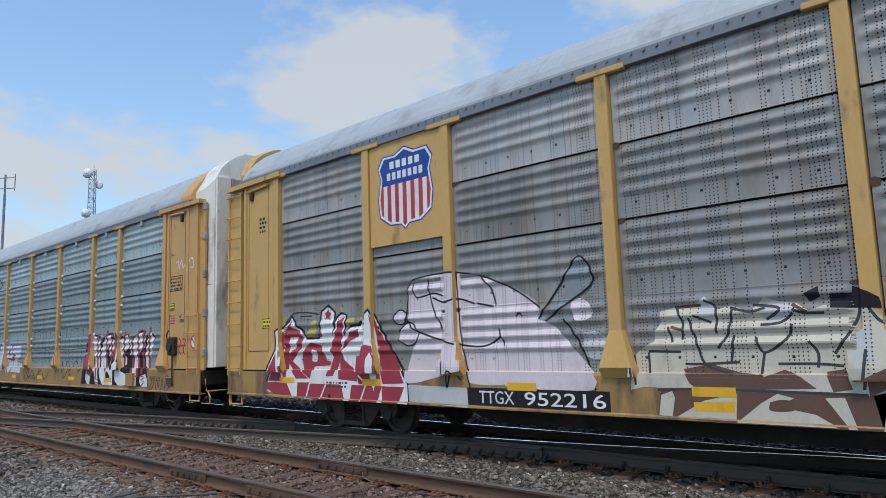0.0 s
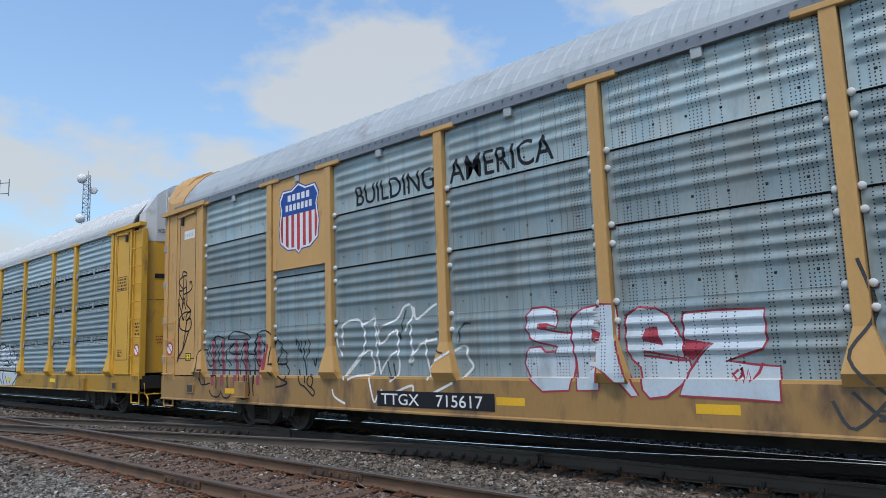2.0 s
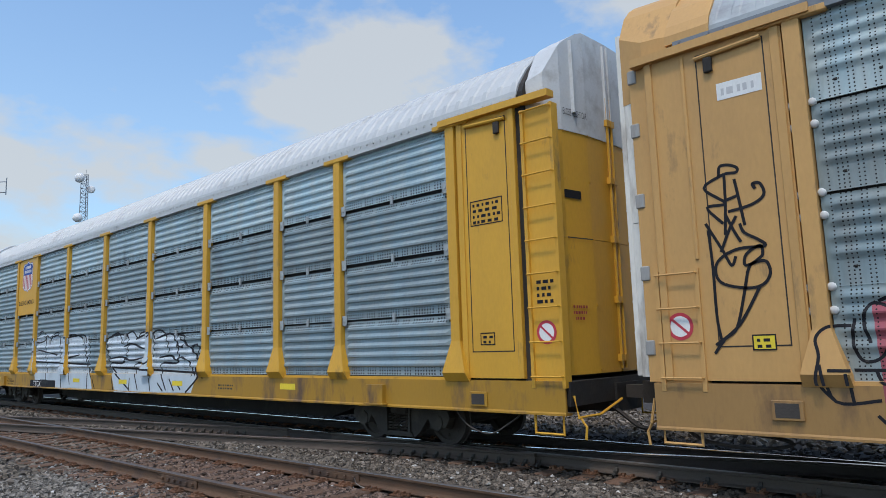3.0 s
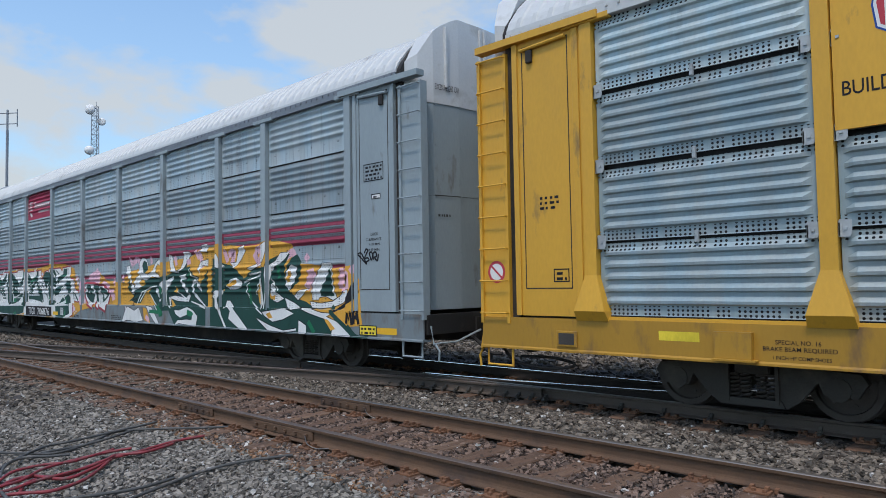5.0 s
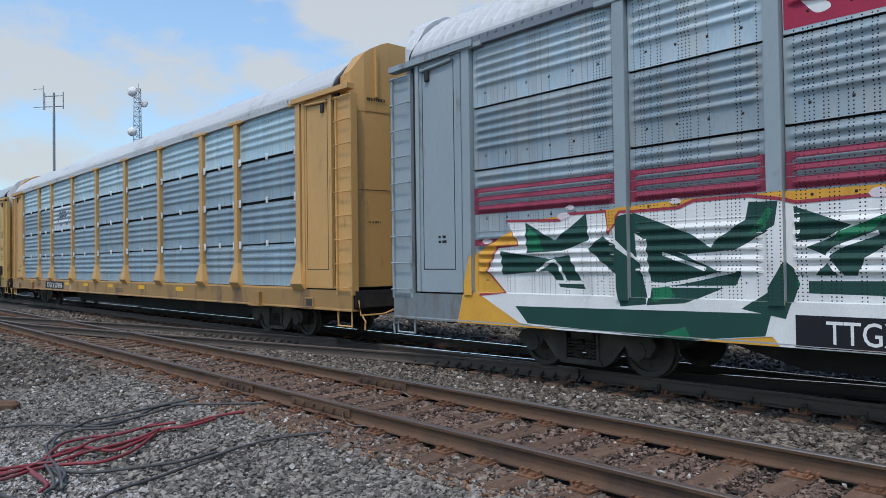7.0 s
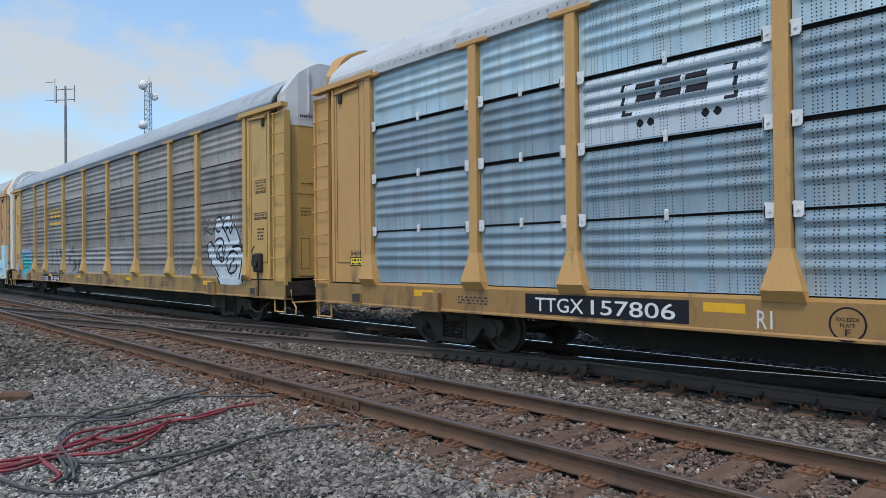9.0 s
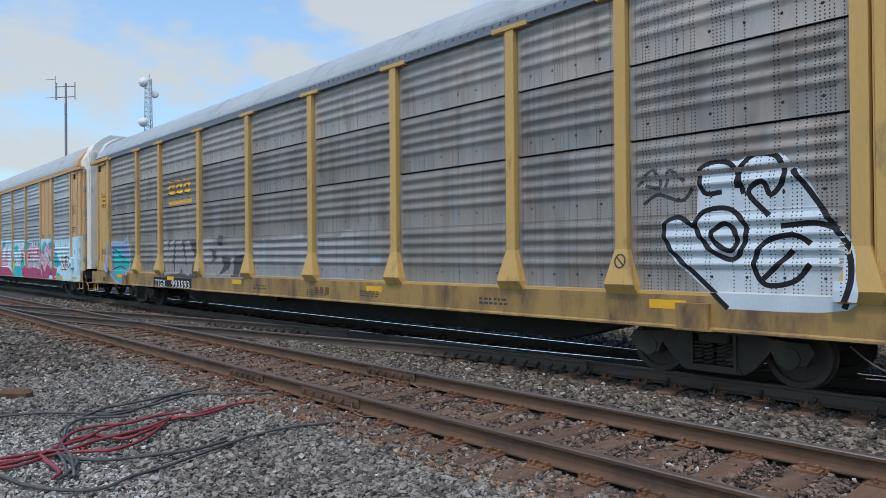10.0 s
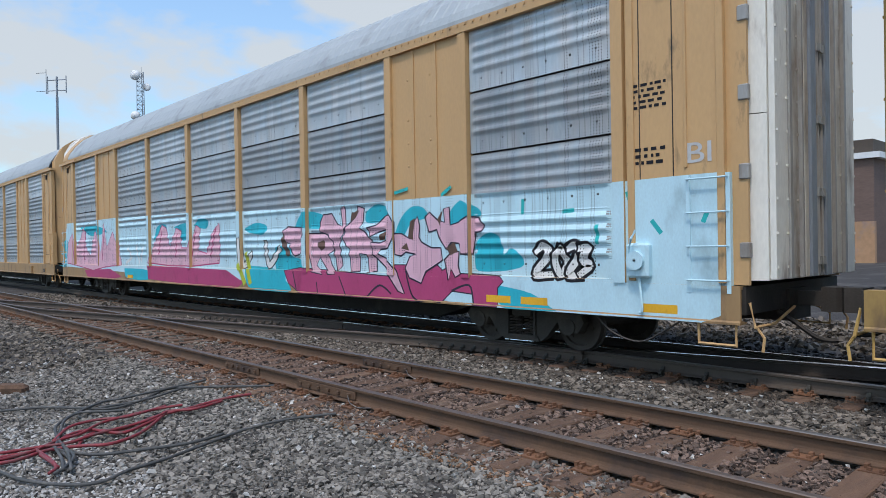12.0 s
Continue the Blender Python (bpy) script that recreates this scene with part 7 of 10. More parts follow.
piece.line("ink", 0.032, (-11.33, 0.80, -11.19, 0.68, -10.94, 0.67, -10.82, 0.79), True)
piece.line("ink", 0.032, (-10.82, 0.76, -10.71, 0.66, -10.53, 0.66, -10.41, 0.74), True)
piece.line("ink", 0.032, (-10.19, 0.78, -10.03, 0.66, -9.82, 0.66, -9.71, 0.74), True)
piece.line("ink", 0.032, (-8.14, 1.71, -8.09, 1.81, -8.02, 1.63, -7.97, 1.56, -7.97, 1.77), True)
piece.line("ink", 0.032, (-7.84, 1.77, -7.88, 1.48, -7.84, 1.27, -7.80, 1.00), True)
piece.line("ink", 0.032, (-7.72, 1.80, -7.70, 1.62, -7.79, 1.48), True)
piece.line("ink", 0.032, (-8.06, 1.24, -7.96, 0.99, -7.81, 0.93, -7.66, 0.83, -7.55, 0.77, -7.51, 0.85, -7.62, 0.93), True)
piece.line("ink", 0.032, (-7.69, 1.13, -7.73, 1.00, -7.62, 0.93, -7.55, 1.07, -7.69, 1.15), True)
piece.line("ink", 0.032, (-7.59, 1.44, -7.55, 1.31, -7.49, 1.44), True)
piece.line("ink", 0.034, (-12.66, 3.43, -12.64, 3.53, -12.54, 3.53, -12.45, 3.48, -12.47, 3.43, -12.61, 3.43, -12.84, 3.31, -12.61, 3.10, -12.82, 3.08, -12.66, 2.88), True)
piece.line("ink", 0.034, (-12.60, 3.41, -12.61, 3.10, -12.64, 2.75), True)
piece.line("ink", 0.034, (-12.49, 3.35, -12.47, 3.21, -12.42, 2.83), True)
piece.line("ink", 0.034, (-12.61, 3.13, -12.46, 3.17), True)
piece.line("ink", 0.034, (-12.58, 3.00, -12.33, 3.04, -12.19, 3.13, -12.22, 3.26, -12.30, 3.27, -12.28, 3.22), True)
piece.line("ink", 0.034, (-12.85, 2.89, -12.68, 2.56, -12.60, 2.39, -12.55, 2.48), True)
piece.line("ink", 0.034, (-12.62, 2.97, -12.54, 2.77, -12.48, 2.65), True)
piece.line("ink", 0.034, (-12.51, 2.93, -12.60, 2.78, -12.70, 2.56), True)
piece.line("ink", 0.034, (-12.47, 2.84, -12.43, 2.74, -12.28, 2.64, -12.23, 2.57, -12.50, 2.57, -12.69, 2.50, -12.78, 2.38, -12.73, 2.21, -12.47, 2.13, -12.29, 2.15, -12.20, 2.26, -12.22, 2.39, -12.30, 2.41, -12.45, 2.38, -12.43, 2.50, -12.28, 2.58, -12.26, 2.48, -12.33, 2.42, -12.42, 2.34, -12.49, 2.07, -12.60, 1.70, -12.74, 1.58, -12.86, 1.43), True)
piece.line("ink", 0.034, (-12.32, 2.13, -12.57, 1.73, -12.84, 1.52), True)
piece.line("ink", 0.034, (-12.83, 2.81, -12.81, 2.41, -12.81, 1.84, -12.78, 1.58), True)

piece = Mural(CARS[1], "sprayed_outline", "faint black sprayed outlines")
piece.line("inkfaint", 0.03, (1.70, 1.35, 1.84, 1.86, 1.79, 2.29, 2.42, 2.34), False)
piece.line("inkfaint", 0.03, (2.43, 1.35, 2.42, 2.29, 3.05, 2.29, 2.95, 1.35), False)
piece.line("inkfaint", 0.03, (3.39, 1.34, 3.39, 2.31, 4.04, 2.30, 3.93, 1.34), False)
piece.line("inkfaint", 0.03, (4.35, 1.34, 4.38, 2.34, 4.90, 2.30, 4.86, 1.34), False)
piece.line("inkfaint", 0.03, (5.19, 1.27, 5.30, 2.30, 5.95, 2.31, 5.93, 1.27), False)
piece.line("inkfaint", 0.03, (6.24, 1.27, 6.33, 2.31, 6.84, 2.29, 6.78, 1.27), False)
piece.line("inkfaint", 0.03, (1.83, 1.69, 2.81, 1.66, 3.87, 1.71), False)
piece.line("inkfaint", 0.03, (4.46, 1.69, 5.36, 1.66, 6.15, 1.70, 6.73, 1.68), False)
piece.line("inkfaint", 0.035, (1.43, 2.32, 1.53, 1.79, 1.27, 1.35, 1.62, 0.93))
piece.line("inkfaint", 0.035, (4.29, 2.28, 4.39, 1.91, 4.20, 1.48, 4.49, 0.99))
piece.line("inkfaint", 0.035, (1.26, 1.01, 1.56, 0.76, 1.92, 1.02, 2.24, 0.74, 2.78, 1.03, 3.16, 0.73, 3.55, 0.97))
piece.line("inkfaint", 0.035, (4.59, 1.34, 4.80, 1.00, 5.12, 1.34, 5.38, 1.01, 5.81, 1.33, 6.10, 1.03, 6.34, 1.09))
piece.line("inkfaint", 0.035, (6.69, 1.80, 6.70, 1.33, 6.78, 1.04))
piece.line("inkfaint", 0.035, (1.07, 0.92, 1.25, 0.66, 1.69, 1.10))
piece.line("inkfaint", 0.035, (4.73, 1.06, 4.94, 0.80, 5.24, 1.01))
piece.line("inkfaint", 0.035, (5.44, 0.95, 5.63, 0.76))

piece = Mural(CARS[2], "sprayed_lettering", "white block letters outlined in black")
piece.fill("paint", (-7.20, 2.23, -5.87, 2.37, -4.37, 2.23, -2.58, 2.18, -2.02, 0.67, -6.69, 0.66), False)
piece.fill("paint", (-1.17, 2.06, 0.44, 2.19, 1.49, 2.12, 2.63, 2.09, 3.48, 1.80, 4.02, 1.29, 3.65, 0.72, -0.49, 0.63), False)
piece.line("ink", 0.05, (-6.92, 2.22, -6.13, 2.38, -5.75, 0.77))
piece.line("ink", 0.05, (-5.59, 2.18, -4.86, 2.30, -4.42, 0.70))
piece.line("ink", 0.05, (-3.74, 0.80, -4.12, 2.14, -3.00, 2.14, -2.51, 1.45))
piece.line("ink", 0.05, (-2.36, 2.09, -2.42, 0.66))
piece.line("ink", 0.05, (-0.92, 1.44, -1.17, 2.06, 0.11, 2.10, -0.02, 1.44, -0.92, 1.37, 0.38, 0.72))
piece.line("ink", 0.05, (0.62, 2.01, 1.59, 2.12, 1.53, 1.43, 0.67, 1.36, 0.88, 0.73))
piece.line("ink", 0.05, (1.75, 1.98, 2.64, 2.06, 2.95, 1.42, 2.09, 1.36, 2.41, 0.76))
piece.line("ink", 0.05, (3.06, 1.94, 3.75, 1.60, 4.02, 1.16, 3.39, 0.72))
piece.line("ink", 0.05, (-6.81, 1.48, -2.29, 1.37))
piece.line("ink", 0.05, (-0.73, 1.29, 3.89, 1.16))

piece = Mural(CARS[2], "sprayed_outline", "black outlines over white sprayed letters")
piece.line("ink", 0.045, (-1.00, 2.11, -0.46, 2.20, -0.13, 1.90, -0.01, 2.11, 0.39, 2.21, 0.73, 2.03, 0.88, 2.15, 1.23, 2.14, 1.30, 1.83))
piece.line("ink", 0.045, (1.36, 2.04, 1.80, 2.19, 2.25, 2.08, 2.49, 1.65))
piece.line("ink", 0.045, (2.88, 2.06, 3.25, 1.98, 3.13, 1.75, 2.86, 1.86, 2.88, 2.06))
piece.line("ink", 0.045, (-1.04, 1.51, -0.24, 1.56, 0.44, 1.47, 1.24, 1.56))
piece.line("ink", 0.045, (1.99, 1.52, 2.56, 1.56, 2.91, 1.45, 3.11, 1.52, 3.51, 1.38, 3.65, 1.10))
piece.line("ink", 0.045, (3.62, 1.75, 3.90, 1.78, 3.96, 1.44, 4.15, 1.05))
piece.line("ink", 0.045, (-0.72, 1.00, -0.61, 0.71))
piece.line("ink", 0.045, (0.40, 1.01, 0.37, 0.73))
piece.line("ink", 0.045, (1.50, 1.02, 1.59, 0.72))
piece.line("ink", 0.045, (2.00, 0.90, 2.25, 0.73))
piece.line("ink", 0.045, (2.59, 1.01, 2.81, 0.75))
piece.line("ink", 0.045, (2.89, 0.97, 3.14, 0.78))
piece.line("ink", 0.045, (-7.15, 2.25, -6.86, 2.10, -6.21, 2.13, -5.85, 2.30, -5.50, 2.11))
piece.line("ink", 0.045, (-5.35, 2.24, -4.87, 2.27, -4.77, 2.01))
piece.line("ink", 0.045, (-4.28, 2.18, -3.57, 2.21, -2.76, 2.18, -2.61, 1.57, -2.11, 0.99))
piece.line("ink", 0.045, (-3.98, 1.58, -3.12, 1.65))
piece.line("ink", 0.045, (-2.03, 0.95, -1.85, 0.71))
piece.line("ink", 0.045, (-7.22, 1.79, -6.42, 1.83, -4.91, 1.67))
piece.line("ink", 0.045, (-0.09, 1.83, 0.41, 1.89, 1.23, 1.73))

piece = Mural(CARS[3], "sprayed_background", "orange sprayed background cloud")
piece.fill("orange", (1.42, 1.12, 1.31, 1.64, 2.25, 2.05, 3.52, 2.18, 4.64, 2.25, 5.64, 2.30, 6.25, 2.51, 7.09, 2.55, 7.97, 2.45, 8.54, 2.45, 9.17, 2.53, 9.92, 2.41, 9.91, 2.02, 10.59, 1.99, 11.20, 1.89, 11.82, 1.93, 12.01, 1.67, 12.05, 1.10, 12.11, 0.86, 11.31, 0.81, 9.70, 1.12, 7.56, 1.12, 4.62, 1.12), False)
piece.line("pink", 0.16, (2.25, 2.23, 2.70, 2.33, 2.80, 1.86))
piece.line("pink", 0.16, (6.10, 2.38, 6.24, 2.08))
piece.line("pink", 0.16, (7.47, 2.30, 7.66, 2.33, 7.59, 2.12))
piece.line("pink", 0.16, (8.59, 2.32, 8.80, 2.35, 8.74, 2.11))
piece.line("pink", 0.16, (9.73, 2.18, 9.92, 2.24, 10.00, 2.05))
piece.line("pink", 0.16, (10.42, 1.56, 10.59, 1.84, 10.62, 1.49))
piece.line("pink", 0.16, (11.58, 1.48, 11.65, 1.81, 11.68, 1.55))

piece = Mural(CARS[3], "sprayed_lettering", "dark green wild lettering with white edges")
piece.fill("darkgreen", (1.38, 1.69, 2.13, 1.80, 2.48, 1.64, 2.81, 1.56, 3.17, 1.70, 2.77, 2.02, 2.73, 2.21, 2.92, 2.36, 3.19, 2.30, 3.27, 2.07, 3.09, 1.93, 3.52, 1.84, 3.99, 1.83, 4.22, 1.86, 4.92, 1.99, 5.11, 2.05, 5.30, 2.10, 5.60, 2.36, 5.67, 2.38, 5.42, 2.06, 5.60, 2.08, 5.76, 1.89, 6.03, 1.82, 6.13, 1.65, 6.29, 1.76, 6.50, 2.00, 6.47, 0.66, 4.90, 0.66, 4.57, 1.01, 4.29, 1.00, 3.84, 0.98, 3.42, 1.41, 3.17, 1.48, 2.80, 1.17, 2.52, 1.17, 2.22, 1.24, 1.97, 1.19, 2.38, 1.36, 2.23, 1.48, 1.81, 1.52), False)
piece.line("ink", 0.03, (1.20, 1.57, 1.49, 1.61, 1.65, 1.48, 1.92, 1.36, 2.07, 1.32, 1.59, 1.23, 1.43, 1.40, 1.23, 1.46, 1.20, 1.57), False)
piece.fill("white", (1.20, 1.57, 1.49, 1.61, 1.65, 1.48, 1.92, 1.36, 2.07, 1.32, 1.59, 1.23, 1.43, 1.40, 1.23, 1.46), False)
piece.line("ink", 0.03, (1.91, 2.18, 2.09, 2.19, 2.19, 2.04, 2.24, 1.80, 2.38, 1.64, 2.62, 1.56, 2.48, 1.52, 2.33, 1.64, 2.13, 1.80, 1.93, 1.97, 1.91, 2.18), False)
piece.fill("white", (1.91, 2.18, 2.09, 2.19, 2.19, 2.04, 2.24, 1.80, 2.38, 1.64, 2.62, 1.56, 2.48, 1.52, 2.33, 1.64, 2.13, 1.80, 1.93, 1.97), False)
piece.line("ink", 0.03, (2.73, 2.10, 2.75, 2.29, 2.92, 2.38, 3.14, 2.35, 3.27, 2.22, 3.25, 2.11, 3.19, 2.26, 3.01, 2.31, 2.90, 2.17, 3.00, 2.01, 3.22, 1.93, 3.52, 1.99, 3.69, 2.20, 3.89, 2.31, 4.04, 2.25, 4.09, 2.10, 4.04, 1.97, 3.96, 2.14, 3.85, 2.20, 3.70, 2.09, 3.80, 1.94, 4.15, 1.82, 3.92, 1.83, 3.60, 1.88, 3.17, 1.78, 2.82, 1.82, 2.68, 1.98, 2.73, 2.10), False)
piece.fill("white", (2.73, 2.10, 2.75, 2.29, 2.92, 2.38, 3.14, 2.35, 3.27, 2.22, 3.25, 2.11, 3.19, 2.26, 3.01, 2.31, 2.90, 2.17, 3.00, 2.01, 3.22, 1.93, 3.52, 1.99, 3.69, 2.20, 3.89, 2.31, 4.04, 2.25, 4.09, 2.10, 4.04, 1.97, 3.96, 2.14, 3.85, 2.20, 3.70, 2.09, 3.80, 1.94, 4.15, 1.82, 3.92, 1.83, 3.60, 1.88, 3.17, 1.78, 2.82, 1.82, 2.68, 1.98), False)
piece.line("ink", 0.03, (4.49, 2.38, 4.59, 2.41, 4.69, 2.34, 4.74, 2.13, 4.85, 2.01, 5.05, 1.97, 5.24, 2.17, 5.34, 2.44, 5.63, 2.43, 5.71, 2.39, 5.48, 2.21, 5.27, 2.04, 4.98, 1.93, 4.65, 1.97, 4.55, 2.11, 4.49, 2.38), False)
piece.fill("white", (4.49, 2.38, 4.59, 2.41, 4.69, 2.34, 4.74, 2.13, 4.85, 2.01, 5.05, 1.97, 5.24, 2.17, 5.34, 2.44, 5.63, 2.43, 5.71, 2.39, 5.48, 2.21, 5.27, 2.04, 4.98, 1.93, 4.65, 1.97, 4.55, 2.11), False)
piece.line("ink", 0.03, (1.71, 0.66, 1.99, 1.03, 2.09, 1.08, 2.54, 0.97, 2.82, 1.06, 3.08, 0.73, 2.62, 0.67, 2.13, 0.72, 1.71, 0.66), False)
piece.fill("white", (1.71, 0.66, 1.99, 1.03, 2.09, 1.08, 2.54, 0.97, 2.82, 1.06, 3.08, 0.73, 2.62, 0.67, 2.13, 0.72), False)
piece.line("ink", 0.03, (3.25, 1.11, 3.60, 1.08, 4.06, 0.66, 3.83, 0.67, 3.51, 0.90, 3.25, 1.11), False)
piece.fill("white", (3.25, 1.11, 3.60, 1.08, 4.06, 0.66, 3.83, 0.67, 3.51, 0.90), False)
piece.line("ink", 0.03, (3.75, 1.55, 3.87, 1.58, 4.02, 1.41, 4.09, 1.27, 4.24, 1.31, 4.21, 1.24, 4.06, 1.23, 3.87, 1.37, 3.75, 1.55), False)
piece.fill("white", (3.75, 1.55, 3.87, 1.58, 4.02, 1.41, 4.09, 1.27, 4.24, 1.31, 4.21, 1.24, 4.06, 1.23, 3.87, 1.37), False)
piece.line("ink", 0.03, (4.07, 1.65, 4.29, 1.75, 4.85, 1.87, 4.71, 1.74, 4.43, 1.54, 4.25, 1.41, 4.29, 1.55, 4.07, 1.65), False)
piece.fill("white", (4.07, 1.65, 4.29, 1.75, 4.85, 1.87, 4.71, 1.74, 4.43, 1.54, 4.25, 1.41, 4.29, 1.55), False)
piece.line("ink", 0.03, (4.50, 1.34, 4.84, 1.38, 5.40, 1.32, 5.58, 1.42, 5.66, 1.39, 5.55, 1.23, 4.96, 1.25, 4.63, 1.31, 4.60, 1.18, 4.71, 1.05, 4.56, 1.11, 4.50, 1.34), False)
piece.fill("white", (4.50, 1.34, 4.84, 1.38, 5.40, 1.32, 5.58, 1.42, 5.66, 1.39, 5.55, 1.23, 4.96, 1.25, 4.63, 1.31, 4.60, 1.18, 4.71, 1.05, 4.56, 1.11), False)
piece.line("ink", 0.03, (5.11, 1.86, 5.45, 1.91, 5.44, 1.78, 5.23, 1.76, 5.52, 1.54, 5.64, 1.39, 5.35, 1.54, 5.20, 1.67, 5.11, 1.86), False)
piece.fill("white", (5.11, 1.86, 5.45, 1.91, 5.44, 1.78, 5.23, 1.76, 5.52, 1.54, 5.64, 1.39, 5.35, 1.54, 5.20, 1.67), False)
piece.line("ink", 0.03, (5.73, 1.66, 5.87, 1.77, 6.00, 1.74, 6.13, 1.56, 6.23, 1.48, 6.08, 1.53, 5.95, 1.68, 5.84, 1.65, 5.86, 1.48, 6.12, 1.30, 6.44, 1.11, 6.32, 1.14, 5.86, 1.36, 5.75, 1.54, 5.73, 1.66), False)
piece.fill("white", (5.73, 1.66, 5.87, 1.77, 6.00, 1.74, 6.13, 1.56, 6.23, 1.48, 6.08, 1.53, 5.95, 1.68, 5.84, 1.65, 5.86, 1.48, 6.12, 1.30, 6.44, 1.11, 6.32, 1.14, 5.86, 1.36, 5.75, 1.54), False)
piece.line("ink", 0.03, (4.91, 1.03, 5.16, 1.02, 5.57, 1.11, 5.86, 1.04, 6.09, 0.90, 6.01, 0.66, 5.90, 0.66, 5.57, 0.69, 5.15, 0.71, 4.90, 0.66, 5.09, 0.78, 5.57, 0.81, 5.80, 0.80, 5.83, 0.89, 5.58, 0.93, 5.22, 0.85, 4.97, 0.93, 4.91, 1.03), False)
piece.fill("white", (4.91, 1.03, 5.16, 1.02, 5.57, 1.11, 5.86, 1.04, 6.09, 0.90, 6.01, 0.66, 5.90, 0.66, 5.57, 0.69, 5.15, 0.71, 4.90, 0.66, 5.09, 0.78, 5.57, 0.81, 5.80, 0.80, 5.83, 0.89, 5.58, 0.93, 5.22, 0.85, 4.97, 0.93), False)
piece.line("ink", 0.03, (6.01, 2.03, 6.14, 2.17, 6.51, 2.22, 6.50, 2.06, 6.25, 2.10, 6.14, 1.99, 6.09, 1.88, 6.01, 2.03), False)
piece.fill("white", (6.01, 2.03, 6.14, 2.17, 6.51, 2.22, 6.50, 2.06, 6.25, 2.10, 6.14, 1.99, 6.09, 1.88), False)
piece.line("ink", 0.03, (6.15, 2.42, 6.26, 2.56, 6.52, 2.58, 6.51, 2.39, 6.15, 2.42), False)
piece.fill("white", (6.15, 2.42, 6.26, 2.56, 6.52, 2.58, 6.51, 2.39), False)
piece.line("ink", 0.03, (5.98, 1.83, 6.11, 1.68, 6.25, 1.45, 6.13, 1.59, 5.98, 1.83), False)
piece.fill("white", (5.98, 1.83, 6.11, 1.68, 6.25, 1.45, 6.13, 1.59), False)
piece.line("ink", 0.03, (2.43, 1.76, 2.73, 1.94, 2.91, 1.86, 2.77, 1.67, 2.95, 1.62, 2.72, 1.56, 2.53, 1.57, 2.43, 1.76), False)
piece.fill("white", (2.43, 1.76, 2.73, 1.94, 2.91, 1.86, 2.77, 1.67, 2.95, 1.62, 2.72, 1.56, 2.53, 1.57), False)
piece.line("ink", 0.03, (2.23, 1.72, 2.31, 1.40, 2.48, 1.44, 2.43, 1.64, 2.23, 1.72), False)
piece.fill("white", (2.23, 1.72, 2.31, 1.40, 2.48, 1.44, 2.43, 1.64), False)
piece.line("white", 0.035, (2.76, 1.21, 2.99, 1.40, 3.21, 1.48), True)
piece.line("white", 0.035, (2.61, 1.17, 2.90, 1.44, 3.51, 1.59, 3.83, 1.62), True)
piece.line("white", 0.035, (4.32, 1.55, 4.38, 1.14), True)
piece.line("white", 0.035, (4.94, 1.61, 5.03, 1.48, 5.46, 1.29), True)
piece.line("white", 0.035, (5.59, 2.02, 5.70, 1.87, 5.98, 1.80), True)
piece.line("white", 0.035, (3.42, 1.41, 3.91, 1.02), True)
piece.line("white", 0.035, (5.69, 1.24, 6.46, 1.09), True)
piece.line("white", 0.035, (1.94, 1.07, 2.24, 0.76), True)
piece.line("leafgreen", 0.09, (3.51, 0.97, 4.14, 0.96), True)
piece.line("leafgreen", 0.09, (3.90, 1.13, 4.21, 0.93, 4.06, 0.89), True)
piece.fill("leafgreen", (5.58, 1.05, 5.86, 0.98, 5.80, 0.89, 5.58, 0.92), True)
piece.fill("leafgreen", (4.06, 1.55, 4.21, 1.61, 4.25, 1.48, 4.14, 1.41), True)
piece.fill("leafgreen", (5.54, 1.96, 5.59, 2.02, 5.62, 1.78, 5.54, 1.72), True)
piece.fill("orange", (4.84, 1.48, 4.97, 1.61, 5.03, 1.44), False)
piece.fill("orange", (4.60, 1.31, 4.77, 1.22, 4.90, 1.10, 4.70, 1.12), False)
piece.fill("orange", (3.09, 1.07, 3.31, 1.04, 3.55, 0.66, 3.17, 0.74), False)
piece.fill("orange", (3.25, 1.48, 3.43, 1.55, 3.38, 1.44), False)
piece.line("pink", 0.13, (2.15, 2.37, 2.27, 2.24), True)
piece.line("pink", 0.13, (3.45, 2.36, 3.48, 2.25), True)
piece.line("pink", 0.13, (4.83, 2.32, 4.89, 2.16), True)
piece.line("pink", 0.13, (5.94, 2.42, 6.04, 2.29), True)
piece.line("pink", 0.13, (5.48, 2.18, 5.60, 2.20), True)
piece.line("pink", 0.13, (3.30, 0.82, 3.43, 0.75), True)
piece.line("pink", 0.13, (1.66, 1.90, 1.73, 1.81), True)
piece.fill("darkgreen", (6.70, 2.25, 6.99, 2.14, 7.63, 2.03, 8.10, 1.75, 8.45, 1.95, 8.98, 1.98, 9.08, 2.13, 9.67, 2.26, 9.81, 2.21, 9.66, 2.03, 9.65, 1.72, 9.74, 1.56, 10.01, 1.34, 10.35, 1.27, 10.67, 1.13, 10.99, 1.00, 11.27, 0.81, 11.21, 0.66, 10.43, 0.66, 9.17, 0.66, 8.33, 0.66, 6.69, 0.66), False)
piece.fill("darkgreen", (9.65, 1.72, 9.71, 1.95, 9.85, 2.13, 10.07, 2.20, 10.22, 2.04, 10.21, 1.82, 10.10, 1.64, 9.83, 1.49), False)
piece.fill("ink", (11.17, 1.08, 11.62, 1.29, 11.76, 1.48, 11.86, 1.64, 11.96, 1.64, 12.00, 1.45, 11.82, 1.29, 11.48, 1.15, 11.28, 1.08), False)
piece.line("ink", 0.03, (6.83, 2.24, 7.00, 2.33, 7.10, 2.23, 7.12, 2.09, 7.28, 2.04, 7.06, 2.00, 6.88, 2.06, 6.83, 2.24), False)
